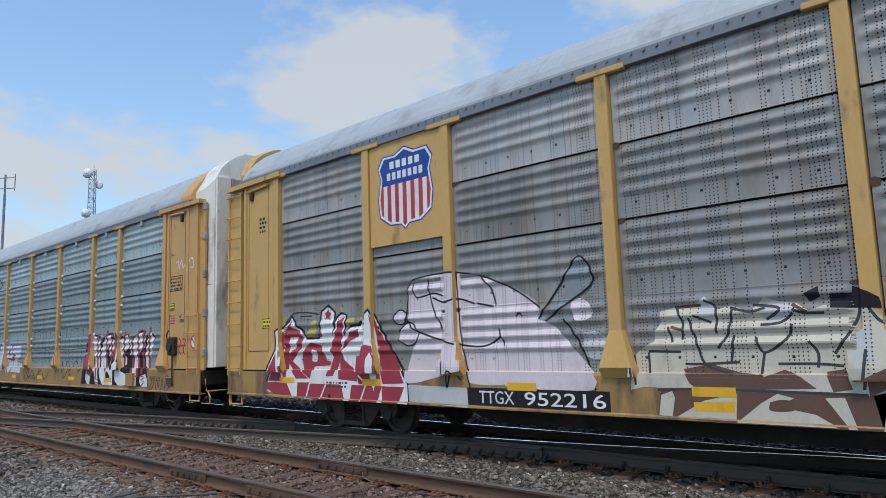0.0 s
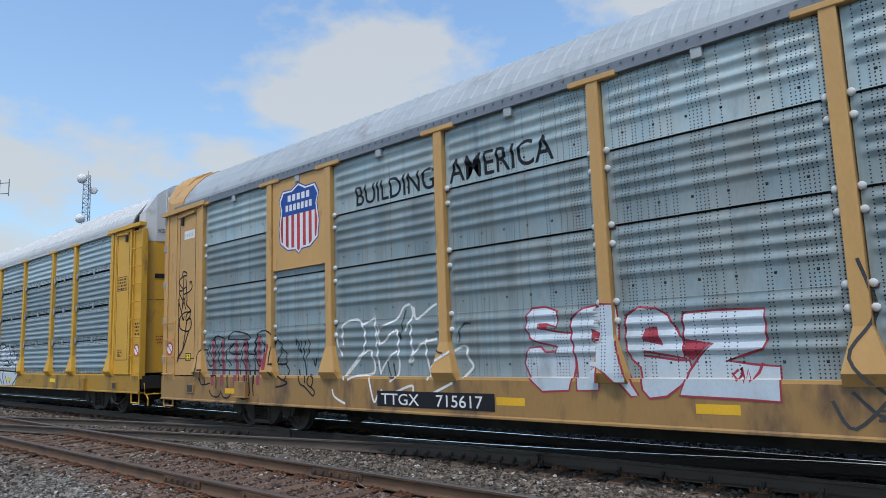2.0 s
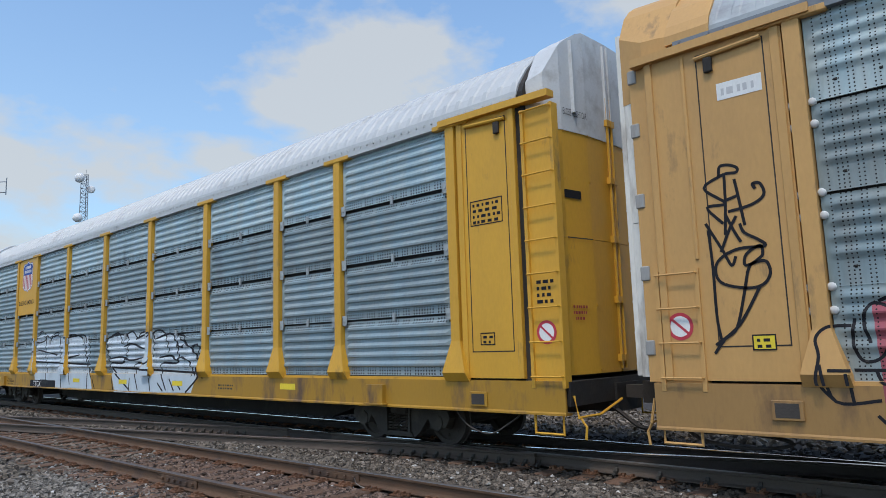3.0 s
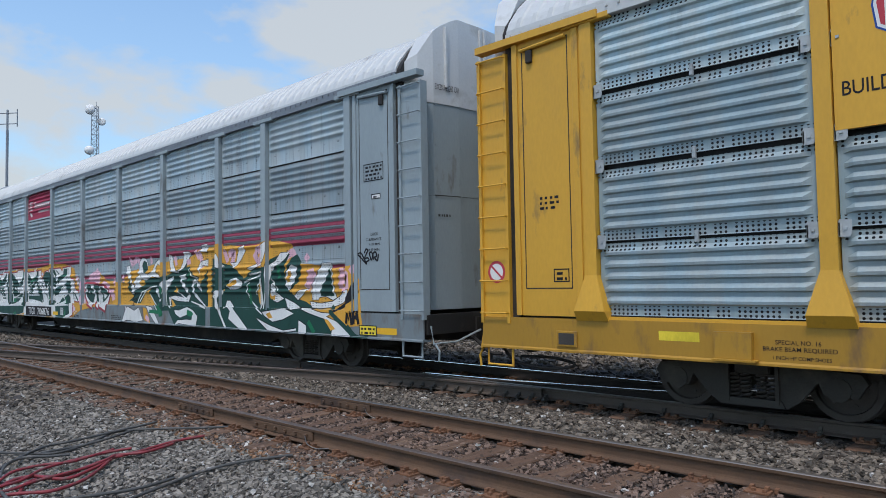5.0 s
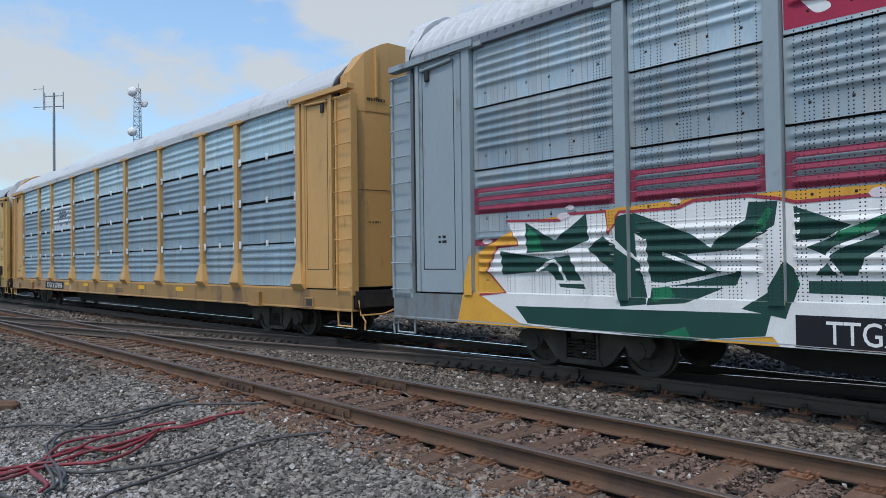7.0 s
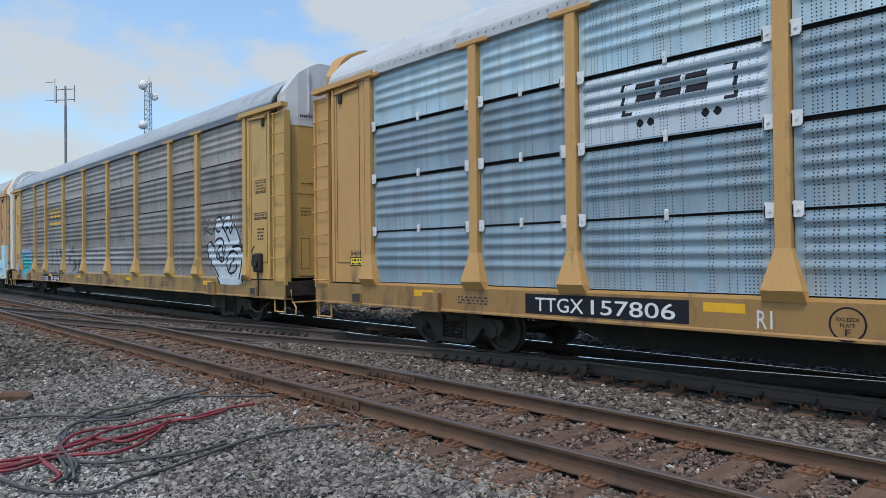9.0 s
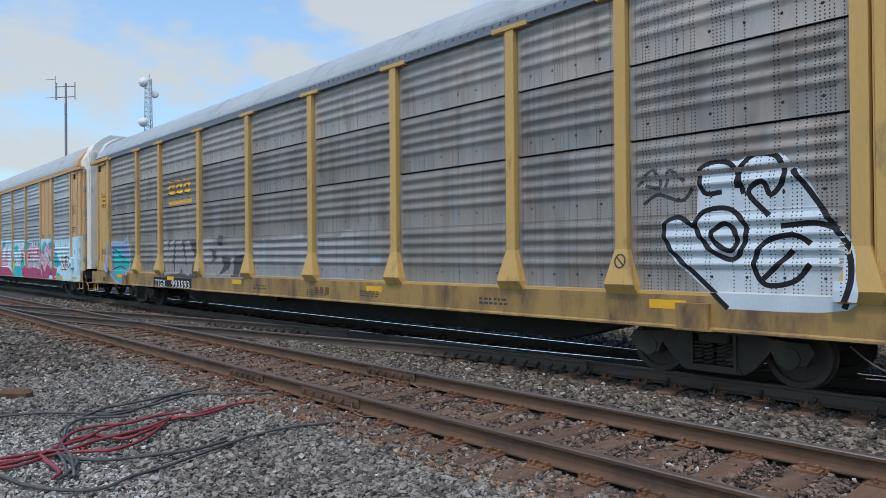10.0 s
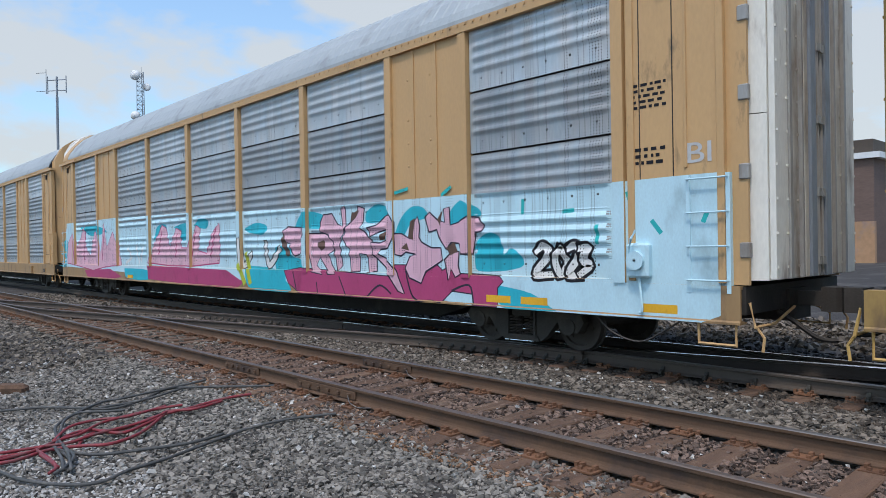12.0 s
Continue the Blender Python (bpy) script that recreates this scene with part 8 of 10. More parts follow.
piece.fill("white", (6.83, 2.24, 7.00, 2.33, 7.10, 2.23, 7.12, 2.09, 7.28, 2.04, 7.06, 2.00, 6.88, 2.06), False)
piece.line("ink", 0.03, (7.76, 2.11, 7.88, 2.41, 8.10, 2.48, 8.14, 2.35, 7.94, 2.15, 7.69, 1.98, 7.51, 2.10, 7.76, 2.11), False)
piece.fill("white", (7.76, 2.11, 7.88, 2.41, 8.10, 2.48, 8.14, 2.35, 7.94, 2.15, 7.69, 1.98, 7.51, 2.10), False)
piece.line("ink", 0.03, (8.83, 2.43, 9.04, 2.50, 9.04, 2.30, 8.93, 2.10, 8.66, 1.99, 8.33, 1.92, 8.22, 1.96, 8.67, 2.07, 8.78, 2.23, 8.83, 2.43), False)
piece.fill("white", (8.83, 2.43, 9.04, 2.50, 9.04, 2.30, 8.93, 2.10, 8.66, 1.99, 8.33, 1.92, 8.22, 1.96, 8.67, 2.07, 8.78, 2.23), False)
piece.line("ink", 0.03, (9.03, 2.01, 9.28, 2.08, 9.48, 2.25, 9.78, 2.25, 9.67, 2.14, 9.47, 2.04, 9.28, 1.97, 9.13, 1.81, 9.05, 1.65, 8.99, 1.81, 9.03, 2.01), False)
piece.fill("white", (9.03, 2.01, 9.28, 2.08, 9.48, 2.25, 9.78, 2.25, 9.67, 2.14, 9.47, 2.04, 9.28, 1.97, 9.13, 1.81, 9.05, 1.65, 8.99, 1.81), False)
piece.line("ink", 0.03, (9.68, 1.80, 9.80, 1.95, 9.93, 2.00, 10.07, 1.94, 10.06, 1.79, 9.97, 1.64, 9.79, 1.49, 9.70, 1.57, 9.68, 1.80), False)
piece.fill("white", (9.68, 1.80, 9.80, 1.95, 9.93, 2.00, 10.07, 1.94, 10.06, 1.79, 9.97, 1.64, 9.79, 1.49, 9.70, 1.57), False)
piece.line("ink", 0.03, (8.70, 1.45, 8.79, 1.74, 8.87, 1.78, 8.98, 1.25, 8.91, 1.13, 8.79, 1.10, 8.84, 1.33, 8.70, 1.45), False)
piece.fill("white", (8.70, 1.45, 8.79, 1.74, 8.87, 1.78, 8.98, 1.25, 8.91, 1.13, 8.79, 1.10, 8.84, 1.33), False)
piece.line("ink", 0.03, (9.12, 1.57, 9.22, 1.65, 9.36, 1.45, 9.50, 1.37, 9.60, 1.33, 9.36, 1.25, 9.21, 1.29, 9.12, 1.41, 9.12, 1.57), False)
piece.fill("white", (9.12, 1.57, 9.22, 1.65, 9.36, 1.45, 9.50, 1.37, 9.60, 1.33, 9.36, 1.25, 9.21, 1.29, 9.12, 1.41), False)
piece.line("ink", 0.03, (7.37, 1.59, 7.50, 1.72, 7.75, 1.78, 7.98, 1.71, 8.04, 1.58, 7.74, 1.52, 7.50, 1.52, 7.37, 1.59), False)
piece.fill("white", (7.37, 1.59, 7.50, 1.72, 7.75, 1.78, 7.98, 1.71, 8.04, 1.58, 7.74, 1.52, 7.50, 1.52), False)
piece.line("ink", 0.03, (6.70, 1.36, 6.84, 1.50, 7.24, 1.50, 7.04, 1.31, 7.20, 0.95, 7.44, 0.66, 7.32, 0.69, 7.00, 1.09, 6.84, 1.27, 6.70, 1.36), False)
piece.fill("white", (6.70, 1.36, 6.84, 1.50, 7.24, 1.50, 7.04, 1.31, 7.20, 0.95, 7.44, 0.66, 7.32, 0.69, 7.00, 1.09, 6.84, 1.27), False)
piece.line("ink", 0.03, (7.26, 1.09, 7.36, 1.27, 7.49, 1.27, 7.70, 1.10, 8.33, 0.66, 7.99, 0.66, 7.51, 0.88, 7.58, 1.05, 7.42, 1.14, 7.26, 1.09), False)
piece.fill("white", (7.26, 1.09, 7.36, 1.27, 7.49, 1.27, 7.70, 1.10, 8.33, 0.66, 7.99, 0.66, 7.51, 0.88, 7.58, 1.05, 7.42, 1.14), False)
piece.line("ink", 0.03, (8.88, 1.05, 9.38, 1.10, 9.64, 1.14, 10.02, 1.04, 9.65, 0.92, 9.27, 0.86, 8.98, 0.97, 8.88, 1.05), False)
piece.fill("white", (8.88, 1.05, 9.38, 1.10, 9.64, 1.14, 10.02, 1.04, 9.65, 0.92, 9.27, 0.86, 8.98, 0.97), False)
piece.line("ink", 0.03, (8.66, 0.92, 9.17, 0.78, 9.65, 0.69, 10.10, 0.75, 10.09, 0.71, 9.65, 0.66, 9.07, 0.69, 8.66, 0.92), False)
piece.fill("white", (8.66, 0.92, 9.17, 0.78, 9.65, 0.69, 10.10, 0.75, 10.09, 0.71, 9.65, 0.66, 9.07, 0.69), False)
piece.line("ink", 0.03, (9.64, 1.34, 10.00, 1.23, 10.17, 1.15, 9.91, 1.11, 9.73, 1.15, 9.64, 1.34), False)
piece.fill("white", (9.64, 1.34, 10.00, 1.23, 10.17, 1.15, 9.91, 1.11, 9.73, 1.15), False)
piece.line("ink", 0.03, (10.56, 1.45, 10.60, 1.63, 10.85, 1.94, 10.92, 1.99, 11.19, 2.00, 11.21, 1.69, 11.28, 1.45, 11.31, 1.35, 11.20, 1.31, 10.98, 1.38, 10.79, 1.36, 10.75, 1.31, 10.55, 1.31, 10.56, 1.45), False)
piece.fill("white", (10.56, 1.45, 10.60, 1.63, 10.85, 1.94, 10.92, 1.99, 11.19, 2.00, 11.21, 1.69, 11.28, 1.45, 11.31, 1.35, 11.20, 1.31, 10.98, 1.38, 10.79, 1.36, 10.75, 1.31, 10.55, 1.31), False)
piece.line("ink", 0.03, (10.49, 1.27, 10.83, 1.24, 11.20, 1.28, 11.42, 1.38, 11.56, 1.48, 11.73, 1.49, 11.70, 1.38, 11.48, 1.25, 11.20, 1.18, 10.82, 1.15, 10.55, 1.16, 10.49, 1.27), False)
piece.fill("white", (10.49, 1.27, 10.83, 1.24, 11.20, 1.28, 11.42, 1.38, 11.56, 1.48, 11.73, 1.49, 11.70, 1.38, 11.48, 1.25, 11.20, 1.18, 10.82, 1.15, 10.55, 1.16), False)
piece.line("ink", 0.03, (9.96, 1.38, 10.18, 1.49, 10.48, 1.52, 10.27, 1.41, 10.09, 1.30, 9.96, 1.38), False)
piece.fill("white", (9.96, 1.38, 10.18, 1.49, 10.48, 1.52, 10.27, 1.41, 10.09, 1.30), False)
piece.line("ink", 0.03, (10.17, 1.15, 10.51, 1.14, 10.91, 1.07, 11.21, 1.06, 11.06, 1.00, 11.49, 0.89, 11.88, 0.66, 11.27, 0.66, 11.21, 0.67, 11.27, 0.81, 10.99, 0.97, 10.52, 1.06, 10.17, 1.15), False)
piece.fill("white", (10.17, 1.15, 10.51, 1.14, 10.91, 1.07, 11.21, 1.06, 11.06, 1.00, 11.49, 0.89, 11.88, 0.66, 11.27, 0.66, 11.21, 0.67, 11.27, 0.81, 10.99, 0.97, 10.52, 1.06), False)
piece.line("ink", 0.03, (10.19, 0.91, 10.43, 0.82, 10.43, 0.66, 10.18, 0.66, 10.19, 0.91), False)
piece.fill("white", (10.19, 0.91, 10.43, 0.82, 10.43, 0.66, 10.18, 0.66), False)
piece.fill("darkgreen", (10.87, 1.55, 10.99, 1.66, 11.15, 1.93, 11.24, 1.38, 10.83, 1.38), False)
piece.fill("orange", (9.70, 1.72, 9.80, 1.87, 9.89, 1.87, 9.84, 1.68, 9.73, 1.64), False)
piece.fill("orange", (8.65, 1.41, 8.74, 1.62, 8.80, 1.41, 8.77, 1.16, 8.68, 1.25), False)
piece.fill("orange", (9.09, 1.45, 9.16, 1.37, 9.31, 1.40, 9.26, 1.29, 9.11, 1.33), False)
piece.fill("orange", (7.37, 1.62, 7.56, 1.69, 7.81, 1.74, 7.74, 1.63, 7.50, 1.57), False)
piece.fill("orange", (9.03, 1.01, 9.18, 1.05, 9.28, 0.94, 9.13, 0.92), False)
piece.fill("orange", (10.99, 0.97, 11.13, 0.94, 11.34, 0.78, 11.20, 0.75), False)
piece.line("white", 0.035, (8.33, 1.83, 8.66, 1.86, 8.82, 1.90), True)
piece.line("white", 0.035, (8.10, 1.67, 8.44, 1.74, 8.77, 1.82), True)
piece.line("white", 0.035, (8.60, 1.41, 8.71, 1.66, 8.87, 1.86), True)
piece.line("white", 0.035, (8.30, 1.66, 8.23, 1.49, 8.43, 1.24, 8.87, 1.01), True)
piece.line("white", 0.035, (9.03, 1.89, 9.05, 1.49, 8.98, 1.13), True)
piece.line("white", 0.035, (9.17, 1.73, 9.41, 1.49), True)
piece.line("white", 0.035, (10.60, 1.06, 11.06, 0.97), True)
piece.line("leafgreen", 0.1, (8.33, 1.58, 8.37, 1.24), True)
piece.line("leafgreen", 0.1, (9.42, 1.96, 9.47, 1.76), True)
piece.line("leafgreen", 0.1, (10.52, 0.88, 10.67, 0.71), True)
piece.line("ink", 0.07, (11.66, 0.91, 11.68, 1.09, 11.72, 0.96, 11.77, 1.10, 11.81, 0.89), False)
piece.line("ink", 0.07, (11.86, 1.10, 11.86, 0.91), False)
piece.line("ink", 0.07, (11.85, 1.00, 11.94, 1.01), False)
piece.line("ink", 0.07, (11.95, 1.10, 12.00, 0.91), False)
piece.line("darkgreen", 0.09, (11.70, 0.83, 11.94, 0.66, 12.25, 0.66), True)
piece.line("darkgreen", 0.09, (11.23, 1.18, 11.21, 1.08, 11.62, 0.83, 11.88, 0.66), True)
piece.line("pink", 0.14, (10.48, 1.81, 10.57, 1.84), True)
piece.line("pink", 0.14, (10.44, 1.63, 10.51, 1.70), True)
piece.line("pink", 0.14, (11.49, 1.85, 11.46, 1.55), True)
piece.line("pink", 0.14, (11.84, 1.87, 11.86, 1.85), True)
piece.line("pink", 0.14, (8.51, 2.25, 8.67, 2.07), True)
piece.line("pink", 0.14, (7.26, 2.36, 7.38, 2.17), True)
piece.line("pink", 0.14, (10.37, 2.14, 10.41, 2.10), True)


piece = Mural(CARS[3], "sprayed_background", "orange sprayed background with pale pink dots")
piece.fill("orange", (-12.02, 0.61, -11.72, 1.69, -10.62, 2.20, -8.10, 2.34, -5.63, 2.33, -4.21, 2.43, -3.02, 2.40, -2.19, 2.23, -1.91, 1.83, -1.65, 1.52, -1.48, 0.92, -2.23, 0.66, -9.43, 0.58), False)
piece.fill("orange", (-1.31, 0.93, -1.25, 1.59, -0.80, 1.80, -0.57, 2.07, 0.01, 2.04, 0.52, 1.82, 1.82, 1.72, 2.07, 1.93, 2.04, 1.12, 1.46, 1.12, 0.31, 1.12), False)
piece.line("pink", 0.2, (-1.47, 1.59, -1.29, 1.74, -1.17, 1.44))
piece.line("pink", 0.2, (-0.80, 1.87, -0.49, 1.99, -0.06, 1.98, -0.14, 1.78))
piece.line("pink", 0.2, (0.27, 1.70, 0.64, 1.63, 0.58, 1.51))
piece.line("pink", 0.2, (0.76, 1.45, 0.99, 1.45))
piece.line("pink", 0.2, (-0.27, 2.05, -0.23, 2.10))
piece.line("pink", 0.2, (-1.91, 1.87, -1.84, 1.90))
piece.line("pink", 0.2, (-1.48, 1.22, -1.39, 1.26))
piece.line("pink", 0.2, (-2.12, 0.94, -2.03, 0.98))
piece.line("pink", 0.2, (-1.39, 1.19, -1.22, 1.23))
piece.line("pink", 0.2, (0.93, 1.33, 1.04, 1.36))
piece.line("pink", 0.2, (1.08, 1.75, 1.14, 1.77))

piece = Mural(CARS[3], "sprayed_lettering", "dark green wild letters on white with white highlights")
piece.fill("white", (-11.50, 1.10, -11.01, 1.14, -11.38, 1.47, -11.16, 1.83, -10.73, 1.85, -10.99, 2.22, -9.98, 2.18, -9.93, 2.26, -9.24, 2.26, -9.20, 1.96, -8.98, 2.23, -8.20, 2.24, -8.01, 2.31, -7.35, 2.32, -6.97, 2.25, -6.84, 2.21, -6.12, 2.23, -5.38, 2.26, -5.36, 1.96, -5.18, 1.93, -5.02, 2.19, -4.67, 2.23, -4.62, 2.18, -4.37, 2.27, -3.45, 2.28, -3.26, 2.17, -3.22, 2.28, -2.45, 2.32, -2.45, 1.92, -2.13, 1.90, -2.04, 1.75, -2.04, 1.64, -1.92, 1.53, -1.74, 1.53, -1.52, 1.19, -1.89, 1.17, -2.13, 1.21, -2.12, 0.76, -2.36, 0.70, -2.78, 0.60, -3.70, 0.62, -4.20, 0.74, -4.90, 0.61, -6.97, 0.61, -7.10, 0.75, -8.11, 0.63, -9.45, 0.61, -10.70, 0.70), False)
piece.fill("darkgreen", (-10.62, 2.18, -10.08, 1.90, -9.55, 2.25, -9.50, 1.88, -9.94, 1.75, -10.58, 1.73), False)
piece.fill("darkgreen", (-11.10, 1.77, -10.18, 1.64, -9.84, 1.69, -9.57, 1.22, -9.99, 1.24, -10.18, 1.47, -11.06, 1.41), False)
piece.fill("darkgreen", (-9.29, 1.93, -8.74, 1.57, -8.62, 1.05, -9.00, 1.01, -9.08, 1.41, -9.52, 1.77), False)
piece.fill("darkgreen", (-9.06, 2.17, -8.81, 2.21, -8.09, 1.93, -7.79, 1.79, -7.39, 2.05, -7.35, 2.25, -7.00, 2.23, -7.04, 1.97, -7.50, 1.71, -8.09, 1.67, -8.21, 1.70, -7.72, 1.47, -7.43, 1.47, -7.51, 1.30, -8.58, 1.28, -8.65, 1.86, -8.81, 1.95, -8.78, 1.63, -9.07, 1.90), False)
piece.fill("darkgreen", (-8.58, 1.26, -7.65, 1.27, -8.11, 1.08, -8.62, 1.04), False)
piece.fill("darkgreen", (-6.96, 1.57, -6.79, 1.42, -6.95, 0.95, -7.43, 1.04, -7.16, 1.23), False)
piece.fill("darkgreen", (-6.87, 2.17, -6.31, 1.94, -6.56, 1.81, -6.85, 1.79), False)
piece.fill("darkgreen", (-6.59, 1.78, -5.89, 2.09, -5.88, 2.23, -5.69, 2.22, -5.69, 1.86, -5.29, 1.64, -5.09, 1.14, -5.51, 1.33, -5.86, 1.82, -6.19, 1.60, -6.26, 1.42, -6.66, 1.42, -6.50, 1.60, -6.74, 1.72), False)
piece.fill("darkgreen", (-6.73, 1.36, -5.51, 1.37, -5.15, 1.12, -6.08, 1.22, -6.73, 1.23), False)
piece.fill("darkgreen", (-5.47, 1.87, -5.18, 1.78, -4.74, 1.43, -4.67, 1.23, -5.06, 1.61), False)
piece.fill("darkgreen", (-10.78, 0.95, -7.10, 1.00, -7.17, 0.75, -8.11, 0.64, -10.55, 0.71), False)
piece.fill("darkgreen", (-5.15, 1.95, -5.05, 2.19, -4.60, 2.16, -4.37, 2.26, -4.17, 2.09, -3.67, 1.83, -3.87, 1.64, -4.26, 1.72, -4.02, 1.51, -4.14, 1.33, -4.47, 1.30, -4.61, 1.73, -4.67, 1.76, -4.77, 1.55, -5.07, 1.90), False)
piece.fill("darkgreen", (-3.67, 1.94, -3.17, 2.08, -3.15, 2.25, -2.79, 2.24, -2.83, 2.00, -3.08, 1.95, -3.53, 1.82, -3.64, 1.72), False)
piece.fill("darkgreen", (-4.21, 2.24, -4.01, 2.23, -3.78, 2.03, -3.82, 1.96, -4.17, 2.13), False)
piece.fill("darkgreen", (-3.83, 2.22, -3.54, 2.09, -3.58, 2.06, -3.85, 2.18), False)
piece.fill("darkgreen", (-4.02, 1.51, -3.60, 1.67, -3.02, 1.69, -2.76, 1.84, -2.47, 1.83, -2.39, 1.68, -2.41, 1.44, -2.64, 1.47, -3.02, 1.66, -3.43, 1.44, -3.91, 1.32), False)
piece.fill("darkgreen", (-3.12, 1.37, -2.70, 1.44, -2.49, 1.32, -2.47, 1.08, -2.80, 1.10, -2.93, 1.22), False)
piece.fill("darkgreen", (-3.62, 1.08, -3.16, 1.33, -2.96, 1.22, -3.30, 1.15), False)
piece.fill("darkgreen", (-4.39, 1.23, -3.88, 1.20, -3.80, 1.07, -4.39, 1.05), False)
piece.fill("darkgreen", (-2.29, 1.65, -2.25, 1.53, -2.14, 1.27, -2.20, 1.27), False)
piece.fill("darkgreen", (-2.17, 1.49, -2.09, 1.47, -1.82, 1.25, -1.86, 1.20, -2.01, 1.30), False)
piece.fill("darkgreen", (-3.74, 1.02, -2.47, 1.06, -2.43, 0.79, -2.78, 0.73, -3.01, 0.63, -3.69, 0.64), False)
piece.fill("leafgreen", (-2.93, 1.27, -2.80, 1.30, -2.83, 1.11, -2.90, 1.13), False)
piece.fill("leafgreen", (-4.56, 1.32, -4.14, 1.31, -4.19, 1.25, -4.62, 1.24), False)
piece.fill("leafgreen", (-3.11, 2.02, -2.88, 2.04, -2.82, 2.20, -2.80, 2.09, -2.85, 2.00, -3.08, 1.96), False)
piece.fill("leafgreen", (-3.69, 0.97, -3.52, 0.78, -3.70, 0.72), False)
piece.fill("leafgreen", (-2.91, 0.79, -2.78, 0.95, -2.78, 0.78, -2.97, 0.64), False)
piece.fill("leafgreen", (-8.58, 1.25, -8.34, 1.28, -8.26, 1.15, -8.54, 1.09), False)
piece.fill("leafgreen", (-6.85, 1.49, -6.78, 1.42, -6.84, 1.26), False)
piece.fill("leafgreen", (-7.14, 2.19, -7.05, 2.14, -7.15, 1.95, -7.35, 1.88), False)
piece.fill("leafgreen", (-8.43, 0.69, -8.11, 0.80, -8.04, 0.66), False)
piece.fill("leafgreen", (-10.57, 2.11, -10.37, 1.99, -10.28, 1.76, -10.56, 1.76), False)
piece.fill("leafgreen", (-6.43, 1.88, -5.95, 2.04, -6.13, 1.87, -6.49, 1.77), False)
piece.line("white", 0.045, (-8.65, 1.86, -8.58, 1.31, -7.51, 1.47))
piece.line("white", 0.045, (-8.20, 2.11, -7.79, 1.76, -8.09, 2.16))
piece.line("white", 0.045, (-7.78, 2.12, -7.79, 1.79))
piece.line("white", 0.045, (-6.07, 1.85, -6.53, 1.65, -6.41, 1.42))
piece.line("white", 0.045, (-6.85, 1.49, -6.73, 1.05, -6.95, 0.85))
piece.line("white", 0.045, (-10.38, 1.47, -10.08, 1.61, -9.90, 1.33))
piece.line("white", 0.045, (-11.00, 1.32, -9.43, 1.31))
piece.line("white", 0.045, (-5.69, 1.86, -5.37, 1.59))
piece.line("white", 0.045, (-8.41, 1.68, -7.87, 1.49))
piece.line("white", 0.045, (-5.08, 1.88, -5.03, 1.63, -4.74, 1.43))
piece.line("white", 0.05, (-4.61, 1.82, -4.45, 1.26, -4.03, 1.27, -3.76, 1.36, -3.16, 1.39, -3.12, 1.31, -2.67, 1.46))
piece.line("white", 0.05, (-3.50, 1.39, -3.12, 1.67, -2.89, 1.65, -2.61, 1.40))
piece.line("white", 0.05, (-4.45, 1.24, -4.44, 1.05))
piece.line("white", 0.05, (-4.17, 2.12, -3.67, 1.84))
piece.line("red", 0.04, (-11.50, 1.10, -11.01, 1.14, -11.38, 1.47, -11.16, 1.83, -10.73, 1.85, -10.99, 2.22, -9.98, 2.18, -9.93, 2.26, -9.24, 2.26, -9.20, 1.96, -8.98, 2.23, -8.20, 2.24, -8.01, 2.31, -7.35, 2.32, -6.97, 2.25, -6.84, 2.21, -6.12, 2.23, -5.38, 2.26, -5.36, 1.96, -5.18, 1.93, -5.02, 2.19, -4.67, 2.23, -4.62, 2.18, -4.37, 2.27, -3.45, 2.28, -3.26, 2.17, -3.22, 2.28, -2.45, 2.32, -2.45, 1.92, -2.13, 1.90, -2.04, 1.75, -2.04, 1.64, -1.92, 1.53, -1.74, 1.53, -1.52, 1.19, -1.89, 1.17, -2.13, 1.21, -2.12, 0.76, -2.36, 0.70), False)

piece = Mural(CARS[3], "sprayed_dots", "pale pink sprayed dots")
piece.fill("pinkwhite", (-1.95, 1.87, -1.88, 1.95, -1.78, 1.96, -1.73, 1.87, -1.79, 1.80, -1.89, 1.79))
piece.fill("pinkwhite", (-1.80, 1.76, -1.77, 1.80, -1.72, 1.80, -1.69, 1.76, -1.72, 1.72, -1.78, 1.72))
piece.fill("pinkwhite", (-1.34, 1.86, -1.31, 1.91, -1.26, 1.91, -1.23, 1.86, -1.27, 1.82, -1.32, 1.82))
piece.fill("pinkwhite", (-1.37, 1.36, -1.36, 1.38, -1.33, 1.38, -1.32, 1.36, -1.34, 1.34, -1.36, 1.34))
piece.fill("pinkwhite", (-1.40, 1.22, -1.35, 1.28, -1.27, 1.29, -1.23, 1.22, -1.28, 1.16, -1.36, 1.15))
piece.fill("pinkwhite", (-1.30, 1.12, -1.28, 1.16, -1.23, 1.16, -1.21, 1.12, -1.24, 1.09, -1.28, 1.08))
piece.fill("pinkwhite", (-2.02, 0.94, -1.97, 1.00, -1.89, 1.01, -1.86, 0.95, -1.91, 0.90, -1.98, 0.89))
piece.fill("pinkwhite", (-1.85, 0.88, -1.82, 0.92, -1.78, 0.92, -1.75, 0.88, -1.78, 0.85, -1.82, 0.85))
piece.fill("pinkwhite", (-1.94, 0.82, -1.92, 0.85, -1.88, 0.85, -1.86, 0.82, -1.88, 0.79, -1.92, 0.79))
piece.fill("pinkwhite", (-10.04, 2.24, -9.97, 2.28, -9.87, 2.28, -9.81, 2.23, -9.88, 2.19, -9.99, 2.19))
piece.fill("pinkwhite", (-9.89, 2.35, -9.84, 2.38, -9.77, 2.38, -9.74, 2.34, -9.78, 2.31, -9.85, 2.32))
piece.fill("pinkwhite", (-8.32, 2.32, -8.27, 2.36, -8.20, 2.35, -8.16, 2.31, -8.21, 2.29, -8.28, 2.29))
